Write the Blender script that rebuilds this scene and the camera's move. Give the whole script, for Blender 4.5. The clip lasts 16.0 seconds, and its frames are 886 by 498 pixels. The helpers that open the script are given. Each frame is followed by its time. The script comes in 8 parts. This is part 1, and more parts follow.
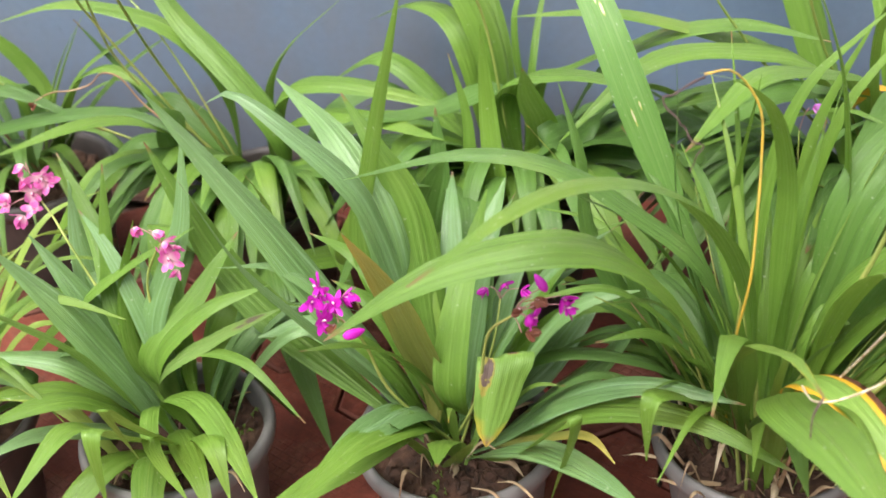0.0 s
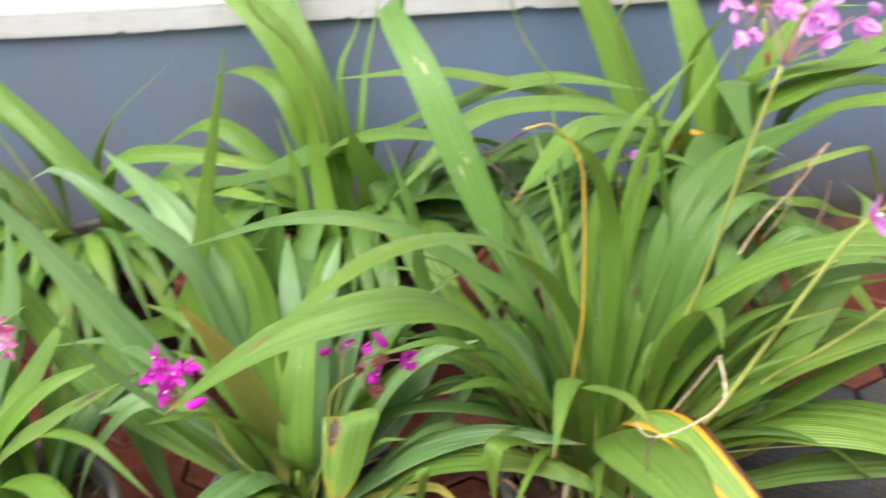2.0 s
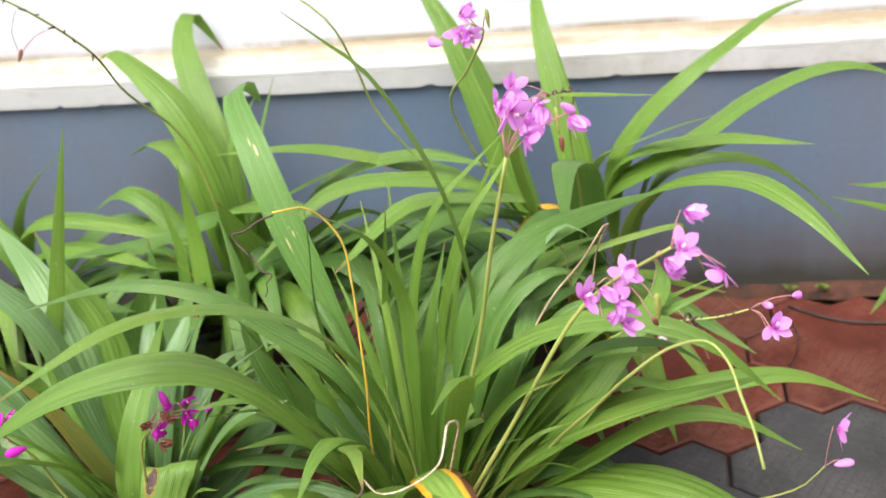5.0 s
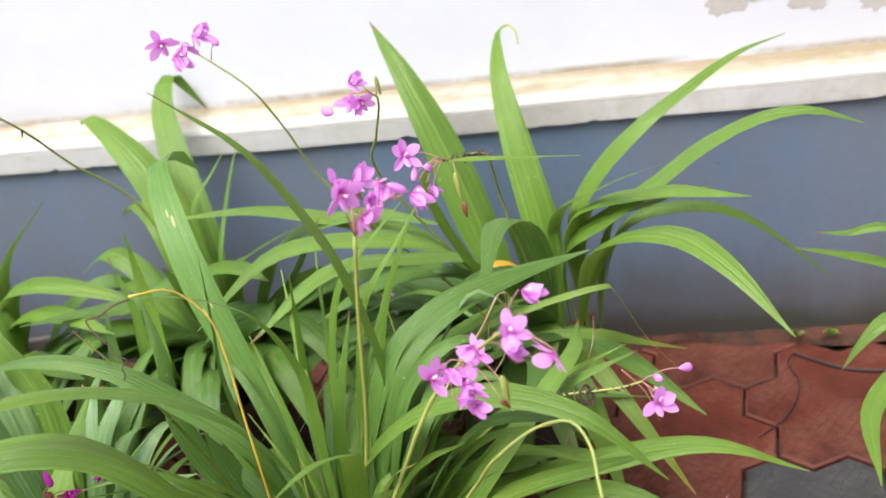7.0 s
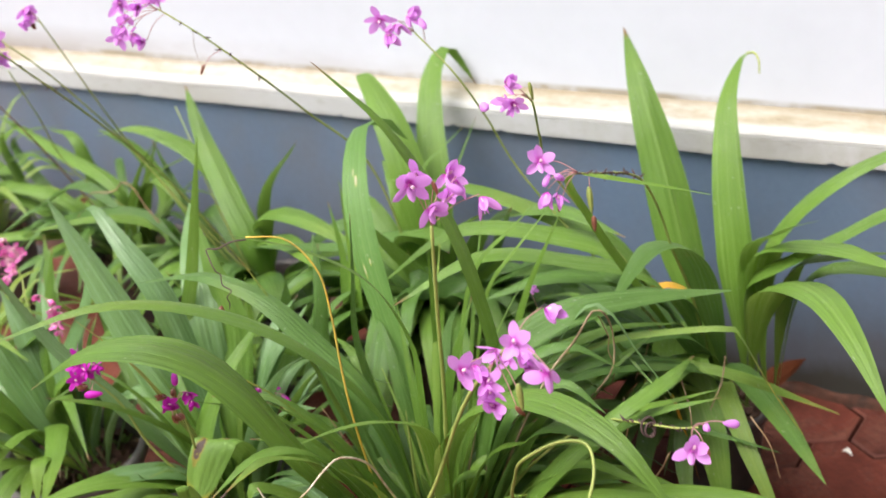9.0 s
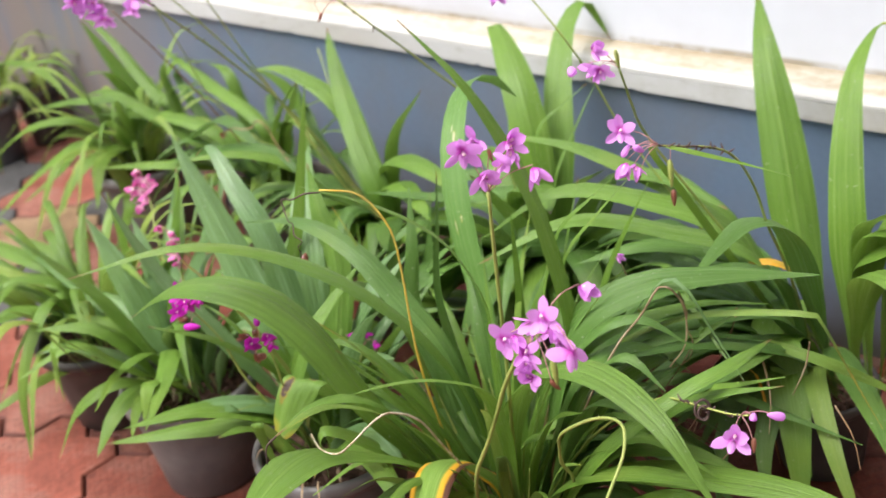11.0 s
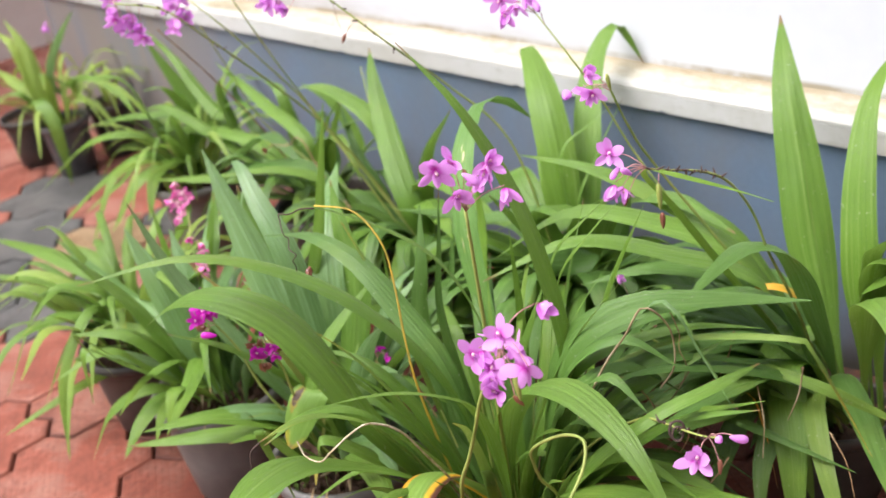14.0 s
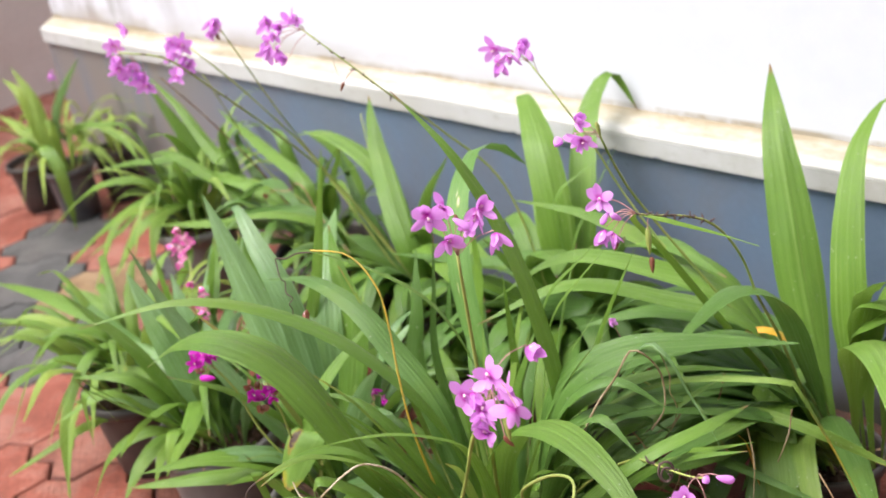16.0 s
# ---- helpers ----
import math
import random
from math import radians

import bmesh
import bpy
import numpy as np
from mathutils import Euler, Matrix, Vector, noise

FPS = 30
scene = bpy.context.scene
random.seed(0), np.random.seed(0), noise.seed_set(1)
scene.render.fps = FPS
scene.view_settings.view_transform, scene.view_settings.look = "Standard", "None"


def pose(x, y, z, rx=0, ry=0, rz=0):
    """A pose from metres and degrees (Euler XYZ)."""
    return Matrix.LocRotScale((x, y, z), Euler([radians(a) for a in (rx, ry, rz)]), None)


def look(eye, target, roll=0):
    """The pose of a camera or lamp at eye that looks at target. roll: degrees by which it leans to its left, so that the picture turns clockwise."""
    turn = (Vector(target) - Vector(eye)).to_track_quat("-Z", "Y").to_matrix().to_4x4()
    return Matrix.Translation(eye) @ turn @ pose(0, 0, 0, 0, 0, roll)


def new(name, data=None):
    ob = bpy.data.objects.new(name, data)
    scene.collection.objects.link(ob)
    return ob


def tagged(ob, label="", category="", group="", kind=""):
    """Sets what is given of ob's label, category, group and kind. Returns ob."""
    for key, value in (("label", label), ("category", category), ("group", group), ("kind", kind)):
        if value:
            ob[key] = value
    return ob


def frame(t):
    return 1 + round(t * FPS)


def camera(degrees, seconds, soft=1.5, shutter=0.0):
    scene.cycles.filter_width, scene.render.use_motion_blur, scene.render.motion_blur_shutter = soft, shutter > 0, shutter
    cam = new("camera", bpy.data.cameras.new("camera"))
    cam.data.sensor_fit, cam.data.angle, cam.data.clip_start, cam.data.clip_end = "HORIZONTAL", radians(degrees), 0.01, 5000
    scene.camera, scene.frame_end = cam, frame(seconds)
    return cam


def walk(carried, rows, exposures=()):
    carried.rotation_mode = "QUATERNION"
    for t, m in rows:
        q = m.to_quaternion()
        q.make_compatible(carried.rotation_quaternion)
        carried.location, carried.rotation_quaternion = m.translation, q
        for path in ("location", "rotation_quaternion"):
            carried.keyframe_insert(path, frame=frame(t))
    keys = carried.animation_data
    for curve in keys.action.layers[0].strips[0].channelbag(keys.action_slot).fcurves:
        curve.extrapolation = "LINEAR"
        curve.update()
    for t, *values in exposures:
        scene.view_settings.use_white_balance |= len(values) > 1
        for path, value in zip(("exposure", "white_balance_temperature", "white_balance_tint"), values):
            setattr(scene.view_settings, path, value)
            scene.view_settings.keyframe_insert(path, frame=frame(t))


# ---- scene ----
cam = camera(38.4, 16.0, soft=1.5, shutter=0.85)
cam.data.dof.use_dof, cam.data.dof.focus_distance, cam.data.dof.aperture_fstop = True, 1.4, 5.8
PATH = [
    (0, (0.117, 0.584, 1.274), (-0.173, 2.176, 0.097), -5.5),
    (0.5, (0.113, 0.584, 1.274), (-0.189, 2.187, 0.116), -5.5),
    (1, (0.111, 0.581, 1.28), (-0.169, 2.2, 0.14), -5.3),
    (1.5, (0.12, 0.574, 1.283), (-0.08, 2.212, 0.152), -4.8),
    (2, (0.123, 0.571, 1.289), (0.084, 2.225, 0.165), -3.8),
    (2.5, (0.121, 0.567, 1.302), (0.2, 2.225, 0.187), -3.4),
    (3, (0.117, 0.544, 1.316), (0.33, 2.202, 0.218), -3.1),
    (3.2, (0.13, 0.529, 1.314), (0.351, 2.195, 0.23), -3.9),
    (5.3, (0.513, 0.49, 1.353), (0.25, 2.185, 0.323), -7.2),
    (5.5, (0.534, 0.499, 1.351), (0.255, 2.206, 0.346), -7.9),
    (6, (0.622, 0.544, 1.338), (0.351, 2.249, 0.327), -7.9),
    (6.5, (0.697, 0.563, 1.336), (0.32, 2.26, 0.348), -9.7),
    (7, (0.758, 0.578, 1.349), (0.319, 2.259, 0.358), -11.3),
    (7.5, (0.875, 0.597, 1.348), (0.202, 2.195, 0.352), -10.6),
    (8, (1.004, 0.596, 1.361), (0.144, 2.109, 0.376), -9.8),
    (8.5, (1.075, 0.606, 1.364), (0.095, 2.074, 0.422), -9.3),
    (9, (1.107, 0.648, 1.352), (0.062, 2.083, 0.431), -9.3),
    (9.5, (1.13, 0.675, 1.348), (0.011, 2.081, 0.47), -8.8),
    (10, (1.169, 0.706, 1.355), (-0.014, 2.044, 0.455), -8.6),
    (10.2, (1.18, 0.713, 1.359), (-0.016, 2.024, 0.436), -9.3),
    (12.3, (1.316, 0.801, 1.353), (-0.088, 1.873, 0.415), -10.4),
    (12.5, (1.326, 0.803, 1.35), (-0.084, 1.874, 0.421), -10.5),
    (13, (1.33, 0.805, 1.351), (-0.078, 1.888, 0.432), -10.6),
    (13.5, (1.335, 0.813, 1.352), (-0.073, 1.903, 0.44), -11.2),
    (14, (1.343, 0.814, 1.354), (-0.054, 1.919, 0.444), -11.4),
    (14.5, (1.349, 0.815, 1.357), (-0.041, 1.93, 0.45), -11.4),
    (15, (1.359, 0.818, 1.357), (-0.027, 1.936, 0.446), -11.5),
    (15.5, (1.365, 0.818, 1.36), (-0.033, 1.947, 0.482), -11.5),
    (16, (1.374, 0.806, 1.364), (-0.043, 1.935, 0.518), -11.3),
]
walk(cam, [(t, look(eye, target, roll)) for t, eye, target, roll in PATH],
     [(0, 1.33), (3, 1.27), (7, 1.08), (10, 0.985), (12.5, 1.14), (16, 1.14)])

# ---- world and light ----
world = bpy.data.worlds.new("overcast_sky")
scene.world = world
world.use_nodes = True
wn, wl = world.node_tree.nodes, world.node_tree.links
sky = wn.new("ShaderNodeTexSky")
sky.sky_type, sky.sun_disc = "NISHITA", False
sky.sun_elevation, sky.sun_rotation = radians(64), radians(204)
sky.air_density, sky.dust_density, sky.ozone_density = 1.0, 4.0, 1.0
grey = wn.new("ShaderNodeHueSaturation")
grey.inputs["Saturation"].default_value = 0.5
wl.new(sky.outputs[0], grey.inputs["Color"])
wl.new(grey.outputs[0], wn["Background"].inputs["Color"])
wn["Background"].inputs["Strength"].default_value = 0.15
sun = new("sun", bpy.data.lights.new("sun", "SUN"))
sun.data.energy, sun.data.angle, sun.data.color = 2.3, radians(48), (1.0, 0.985, 0.96)
sun.matrix_world = look((-1.0, -2.2, 5.0), (0, 0, 0))


# ---- materials ----
def material(name, colour, rough=0.6, metal=0.0):
    m = bpy.data.materials.new(name)
    m.use_nodes = True
    b = m.node_tree.nodes["Principled BSDF"]
    b.inputs["Base Color"].default_value = (*colour, 1)
    b.inputs["Roughness"].default_value = rough
    b.inputs["Metallic"].default_value = metal
    return m, m.node_tree.nodes, m.node_tree.links, b


def noise_ramp(nodes, links, scale, stops, detail=6.0, coord="Object", stretch=(1, 1, 1), rough=0.6):
    """Noise through a colour ramp; stops are (position, colour)."""
    tc = nodes.new("ShaderNodeTexCoord")
    mp = nodes.new("ShaderNodeMapping")
    mp.inputs["Scale"].default_value = stretch
    n = nodes.new("ShaderNodeTexNoise")
    n.inputs["Scale"].default_value, n.inputs["Detail"].default_value = scale, detail
    n.inputs["Roughness"].default_value = rough
    links.new(tc.outputs[coord], mp.inputs[0])
    links.new(mp.outputs[0], n.inputs["Vector"])
    r = nodes.new("ShaderNodeValToRGB")
    while len(r.color_ramp.elements) < len(stops):
        r.color_ramp.elements.new(0.5)
    for e, (p, c) in zip(r.color_ramp.elements, stops):
        e.position, e.color = p, (*c, 1)
    links.new(n.outputs[0], r.inputs[0])
    return r.outputs[0], n.outputs[0]


def mix(nodes, links, fac, a, b, mode="MIX"):
    x = nodes.new("ShaderNodeMix")
    x.data_type, x.blend_type = "RGBA", mode
    for sock, v in ((x.inputs[0], fac), (x.inputs[6], a), (x.inputs[7], b)):
        if hasattr(v, "links"):
            links.new(v, sock)
        else:
            sock.default_value = v if not isinstance(v, tuple) else (*v, 1)
    return x.outputs[2]


def math_node(nodes, links, op, a, b=0.0, clamp=False):
    x = nodes.new("ShaderNodeMath")
    x.operation, x.use_clamp = op, clamp
    for sock, v in zip(x.inputs, (a, b)):
        if hasattr(v, "links"):
            links.new(v, sock)
        else:
            sock.default_value = v
    return x.outputs[0]


def bump(nodes, links, shader, height, strength, distance):
    b = nodes.new("ShaderNodeBump")
    b.inputs["Strength"].default_value, b.inputs["Distance"].default_value = strength, distance
    links.new(height, b.inputs["Height"])
    links.new(b.outputs[0], shader.inputs["Normal"])


def plaster(name, base, dirt, spread=(0.35, 0.75), rough=0.85, relief=0.004):
    m, n, l, b = material(name, base, rough)
    c, h = noise_ramp(n, l, 1.6, [(spread[0], base), (spread[1], dirt)], 8.0)
    f, hf = noise_ramp(n, l, 60.0, [(0.3, (0.9, 0.9, 0.9)), (0.7, (1.0, 1.0, 1.0))], 4.0)
    l.new(mix(n, l, 1.0, c, f, "MULTIPLY"), b.inputs["Base Color"])
    bump(n, l, b, hf, 0.25, relief)
    return m


def wall_paint():
    m, n, l, b = material("white_wall_paint", (0.66, 0.66, 0.68), 0.8)
    c, h = noise_ramp(n, l, 1.3, [(0.3, (0.60, 0.61, 0.665)), (0.75, (0.555, 0.565, 0.61))], 7.0)
    f, hf = noise_ramp(n, l, 25.0, [(0.3, (0.97, 0.97, 0.97)), (0.7, (1, 1, 1))], 4.0)
    c = mix(n, l, 1.0, c, f, "MULTIPLY")
    tc = n.new("ShaderNodeTexCoord")
    sp = n.new("ShaderNodeSeparateXYZ")
    l.new(tc.outputs["Object"], sp.inputs[0])
    near = math_node(n, l, "MULTIPLY", math_node(n, l, "SUBTRACT", -1.55, sp.outputs[0]), 1.5, True)
    streak, _ = noise_ramp(n, l, 3.5, [(0.42, (0, 0, 0)), (0.66, (1, 1, 1))], 7.0, "Object", (2.5, 2.5, 0.8))
    c = mix(n, l, math_node(n, l, "MULTIPLY", near, streak), c, (0.2, 0.175, 0.165))
    foot = math_node(n, l, "MULTIPLY", math_node(n, l, "SUBTRACT", 0.585, sp.outputs[2]), 17.0, True)
    left = math_node(n, l, "MULTIPLY_ADD", math_node(n, l, "SUBTRACT", -0.3, sp.outputs[0]), 0.45, True)
    left.node.inputs[2].default_value = 0.22
    soot, _ = noise_ramp(n, l, 4.0, [(0.38, (0, 0, 0)), (0.62, (1, 1, 1))], 8.0, "Object", (0.7, 1, 2.5), 0.65)
    c = mix(n, l, math_node(n, l, "MULTIPLY", math_node(n, l, "MULTIPLY", foot, soot), left), c, (0.30, 0.25, 0.21))
    # thin dark line of dirt right at the ledge
    line = math_node(n, l, "MULTIPLY", math_node(n, l, "SUBTRACT", 0.533, sp.outputs[2]), 140.0, True)
    broken, _ = noise_ramp(n, l, 5.0, [(0.40, (0, 0, 0)), (0.58, (1, 1, 1))], 8.0, "Object", (1, 1, 1), 0.7)
    c = mix(n, l, math_node(n, l, "MULTIPLY", math_node(n, l, "MULTIPLY", line, broken), 0.9), c, (0.30, 0.25, 0.17))
    l.new(c, b.inputs["Base Color"])
    bump(n, l, b, hf, 0.15, 0.002)
    return m


WALL_Y, CORNER_X, YARD_X = 2.485, -2.53, -3.6
MAT_WALL = wall_paint()


def weathered_band():
    m, n, l, b = material("weathered_band_paint", (0.6, 0.6, 0.6), 0.85)
    c, h = noise_ramp(n, l, 2.2, [(0.3, (0.48, 0.48, 0.485)), (0.7, (0.40, 0.385, 0.355))], 8.0)
    spots, sv = noise_ramp(n, l, 38.0, [(0.52, (0, 0, 0)), (0.72, (1, 1, 1))], 6.0, "Object", (0.6, 1, 1), 0.7)
    patch, _ = noise_ramp(n, l, 3.0, [(0.4, (0.15, 0.15, 0.15)), (0.65, (1, 1, 1))], 5.0)
    c = mix(n, l, math_node(n, l, "MULTIPLY", math_node(n, l, "MULTIPLY", spots, patch), 0.8), c, (0.27, 0.235, 0.185))
    # green-brown runs and blots, most of them past the pots
    tc = n.new("ShaderNodeTexCoord")
    sp = n.new("ShaderNodeSeparateXYZ")
    l.new(tc.outputs["Object"], sp.inputs[0])
    runs, _ = noise_ramp(n, l, 6.0, [(0.47, (0, 0, 0)), (0.66, (1, 1, 1))], 8.0, "Object", (1.6, 1, 0.9), 0.7)
    more = math_node(n, l, "MULTIPLY_ADD", math_node(n, l, "ADD", sp.outputs[0], 0.2), 0.5, True)
    more.node.inputs[2].default_value = 0.2
    c = mix(n, l, math_node(n, l, "MULTIPLY", math_node(n, l, "MULTIPLY", runs, more), 0.7), c, (0.27, 0.25, 0.165))
    # dirt hanging from the broken lower edge
    low = math_node(n, l, "MULTIPLY", math_node(n, l, "SUBTRACT", math_node(n, l, "MULTIPLY_ADD", sv, 0.02), sp.outputs[2]), 80.0, True)
    low.node.inputs[0].links[0].from_node.inputs[0].links[0].from_node.inputs[2].default_value = 0.450
    c = mix(n, l, math_node(n, l, "MULTIPLY", low, 0.45), c, (0.22, 0.20, 0.17))
    l.new(c, b.inputs["Base Color"])
    bump(n, l, b, sv, 0.4, 0.003)
    return m


MAT_BAND = weathered_band()


def stained_ledge():
    m, n, l, b = material("stained_ledge_plaster", (0.5, 0.46, 0.4), 0.9)
    c, h = noise_ramp(n, l, 5.0, [(0.30, (0.44, 0.43, 0.405)), (0.47, (0.40, 0.372, 0.31)), (0.58, (0.32, 0.275, 0.195)), (0.71, (0.18, 0.15, 0.10))], 9.0, "Object", (0.5, 2, 2), 0.7)
    f, hf = noise_ramp(n, l, 70.0, [(0.35, (0.86, 0.84, 0.80)), (0.6, (1, 1, 1))], 6.0, "Object", (0.6, 1, 1), 0.7)
    c = mix(n, l, 1.0, c, f, "MULTIPLY")
    # grit that has settled along the joint with the wall, most of it past the pots
    tc = n.new("ShaderNodeTexCoord")
    sp = n.new("ShaderNodeSeparateXYZ")
    l.new(tc.outputs["Object"], sp.inputs[0])
    _, gv = noise_ramp(n, l, 9.0, [(0, (0, 0, 0)), (1, (1, 1, 1))], 8.0, "Object", (1, 0.3, 0.3), 0.7)
    more = math_node(n, l, "MULTIPLY", math_node(n, l, "SUBTRACT", sp.outputs[0], 0.3), 0.02, True)
    depth = math_node(n, l, "ADD", math_node(n, l, "SUBTRACT", sp.outputs[1], WALL_Y + 0.046), math_node(n, l, "ADD", math_node(n, l, "MULTIPLY", gv, 0.03), more))
    c = mix(n, l, math_node(n, l, "MULTIPLY", math_node(n, l, "MULTIPLY", depth, 70.0, True), 0.75), c, (0.23, 0.175, 0.105))
    # the worn front edge is as pale as the band below it
    front = math_node(n, l, "MULTIPLY", math_node(n, l, "SUBTRACT", WALL_Y + 0.014, math_node(n, l, "ADD", sp.outputs[1], math_node(n, l, "MULTIPLY", gv, 0.012))), 90.0, True)
    c = mix(n, l, math_node(n, l, "MULTIPLY", front, 0.8), c, (0.46, 0.455, 0.445))
    l.new(c, b.inputs["Base Color"])
    bump(n, l, b, hf, 0.6, 0.006)
    return m


MAT_LEDGE = stained_ledge()


def stained_plinth():
    m, n, l, b = material("grey_blue_plinth_paint", (0.105, 0.145, 0.205), 0.42)
    c, h = noise_ramp(n, l, 1.5, [(0.28, (0.108, 0.156, 0.235)), (0.5, (0.125, 0.174, 0.250)), (0.72, (0.138, 0.168, 0.215))], 8.0)
    f, hf = noise_ramp(n, l, 70.0, [(0.3, (0.9, 0.9, 0.9)), (0.7, (1, 1, 1))], 4.0)
    c = mix(n, l, 1.0, c, f, "MULTIPLY")
    brown, _ = noise_ramp(n, l, 2.6, [(0.47, (0, 0, 0)), (0.68, (1, 1, 1))], 8.0, "Object", (1, 1, 0.6), 0.65)
    c = mix(n, l, math_node(n, l, "MULTIPLY", brown, 0.45), c, (0.15, 0.135, 0.13))
    chips, _ = noise_ramp(n, l, 42.0, [(0.72, (0, 0, 0)), (0.76, (1, 1, 1))], 3.0)
    c = mix(n, l, math_node(n, l, "MULTIPLY", chips, 0.35), c, (0.05, 0.055, 0.06))
    tc = n.new("ShaderNodeTexCoord")
    sp = n.new("ShaderNodeSeparateXYZ")
    l.new(tc.outputs["Object"], sp.inputs[0])
    # earth splashed up the foot by rain
    _, sv = noise_ramp(n, l, 5.0, [(0, (0, 0, 0)), (1, (1, 1, 1))], 8.0, "Object", (1, 1, 0.5), 0.65)
    rise = math_node(n, l, "SUBTRACT", math_node(n, l, "MULTIPLY", sv, 0.42), sp.outputs[2])
    splash = math_node(n, l, "MULTIPLY", rise, 7.0, True)
    c = mix(n, l, math_node(n, l, "MULTIPLY", splash, 0.65), c, (0.085, 0.075, 0.07))
    moss = math_node(n, l, "MULTIPLY", math_node(n, l, "SUBTRACT", math_node(n, l, "MULTIPLY", sv, 0.14), sp.outputs[2]), 22.0, True)
    c = mix(n, l, math_node(n, l, "MULTIPLY", moss, 0.8), c, (0.042, 0.042, 0.028))
    # sooty rain streaks on the length by the corner
    near = math_node(n, l, "MULTIPLY", math_node(n, l, "SUBTRACT", -1.35, sp.outputs[0]), 2.2, True)
    streak, _ = noise_ramp(n, l, 3.0, [(0.26, (0, 0, 0)), (0.52, (1, 1, 1))], 6.0, "Object", (5, 5, 0.5))
    c = mix(n, l, math_node(n, l, "MULTIPLY", near, streak), c, (0.20, 0.175, 0.165))
    l.new(c, b.inputs["Base Color"])
    bump(n, l, b, hf, 0.25, 0.003)
    return m


MAT_PLINTH = stained_plinth()
MAT_OLD = plaster("stained_cement", (0.72, 0.62, 0.55), (0.52, 0.42, 0.36), (0.3, 0.8), 0.9)
# dull dark colour keeps the added east wall from bouncing light
MAT_SHADE_WALL = plaster("dark_shade_wall_cement", (0.30, 0.27, 0.25), (0.2, 0.17, 0.16), (0.3, 0.8), 0.9)
MAT_PEEL = plaster("bare_grey_render", (0.53, 0.51, 0.49), (0.43, 0.40, 0.38), (0.42, 0.6), 0.95)
MAT_JOINT = plaster("joint_sand", (0.10, 0.055, 0.04), (0.06, 0.04, 0.03), (0.3, 0.7), 0.95)


def paver_material(name, base, pale, dark, shade_tint):
    m, n, l, b = material(name, base, 0.75)
    b.inputs["Specular IOR Level"].default_value = 0.25
    c, h = noise_ramp(n, l, 9.0, [(0.28, dark), (0.5, base), (0.78, pale)], 8.0, "Object")
    info = n.new("ShaderNodeObjectInfo")
    tone = math_node(n, l, "MULTIPLY_ADD", info.outputs["Random"], 0.35)
    tone.node.inputs[2].default_value = 0.8
    hsv = n.new("ShaderNodeHueSaturation")
    l.new(c, hsv.inputs["Color"])
    l.new(tone, hsv.inputs["Value"])
    l.new(hsv.outputs[0], b.inputs["Base Color"])
    # embossed grid of small squares, worn and clogged with dirt
    tc = n.new("ShaderNodeTexCoord")
    mp = n.new("ShaderNodeMapping")
    mp.inputs["Rotation"].default_value = (0, 0, radians(28))
    l.new(tc.outputs["Object"], mp.inputs[0])
    sp = n.new("ShaderNodeSeparateXYZ")
    l.new(mp.outputs[0], sp.inputs[0])
    lines = [math_node(n, l, "ABSOLUTE", math_node(n, l, "SINE", math_node(n, l, "MULTIPLY", sp.outputs[k], q))) for k, q in ((0, 215.0), (1, 250.0))]
    grid = math_node(n, l, "MINIMUM", math_node(n, l, "MULTIPLY", math_node(n, l, "MINIMUM", *lines), 2.2, True), 1.0)
    wear, wv = noise_ramp(n, l, 5.0, [(0.40, (0, 0, 0)), (0.62, (1, 1, 1))], 6.0)
    groove = math_node(n, l, "MULTIPLY", math_node(n, l, "SUBTRACT", 1.0, grid), wear)
    col = mix(n, l, math_node(n, l, "MULTIPLY", groove, 0.4), hsv.outputs[0], dark)
    grime, _ = noise_ramp(n, l, 2.6, [(0.5, (0, 0, 0)), (0.72, (1, 1, 1))], 9.0, "Object", (1, 1, 1), 0.7)
    col = mix(n, l, math_node(n, l, "MULTIPLY", grime, 0.68), col, (0.055, 0.035, 0.03))
    blot, _ = noise_ramp(n, l, 17.0, [(0.49, (0, 0, 0)), (0.66, (1, 1, 1))], 7.0, "Object", (1, 1, 1), 0.75)
    col = mix(n, l, math_node(n, l, "MULTIPLY", blot, 0.7), col, dark)
    dust, _ = noise_ramp(n, l, 4.5, [(0.46, (0, 0, 0)), (0.68, (1, 1, 1))], 8.0, "Object", (1, 1, 1), 0.68)
    col = mix(n, l, math_node(n, l, "MULTIPLY", dust, 0.5), col, pale)
    specks, _ = noise_ramp(n, l, 85.0, [(0.50, (0, 0, 0)), (0.68, (1, 1, 1))], 5.0, "Object", (1, 1, 1), 0.8)
    col = mix(n, l, math_node(n, l, "MULTIPLY", specks, 0.5), col, dark)
    scuff, _ = noise_ramp(n, l, 30.0, [(0.62, (0, 0, 0)), (0.72, (1, 1, 1))], 6.0)
    col = mix(n, l, math_node(n, l, "MULTIPLY", scuff, 0.3), col, pale)
    # shade among the pots and to their right, painted into the paver colour
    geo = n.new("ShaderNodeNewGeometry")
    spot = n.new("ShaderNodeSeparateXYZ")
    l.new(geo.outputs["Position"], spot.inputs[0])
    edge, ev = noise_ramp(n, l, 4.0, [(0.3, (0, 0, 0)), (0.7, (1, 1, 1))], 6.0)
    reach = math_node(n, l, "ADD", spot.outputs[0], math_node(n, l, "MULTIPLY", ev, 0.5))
    pot_shade = math_node(n, l, "MULTIPLY", math_node(n, l, "ADD", math_node(n, l, "ADD", reach, math_node(n, l, "MULTIPLY", math_node(n, l, "SUBTRACT", spot.outputs[1], 1.55), 0.8)), 0.5), 2.5, True)
    col = mix(n, l, pot_shade, col, shade_tint, "MULTIPLY")
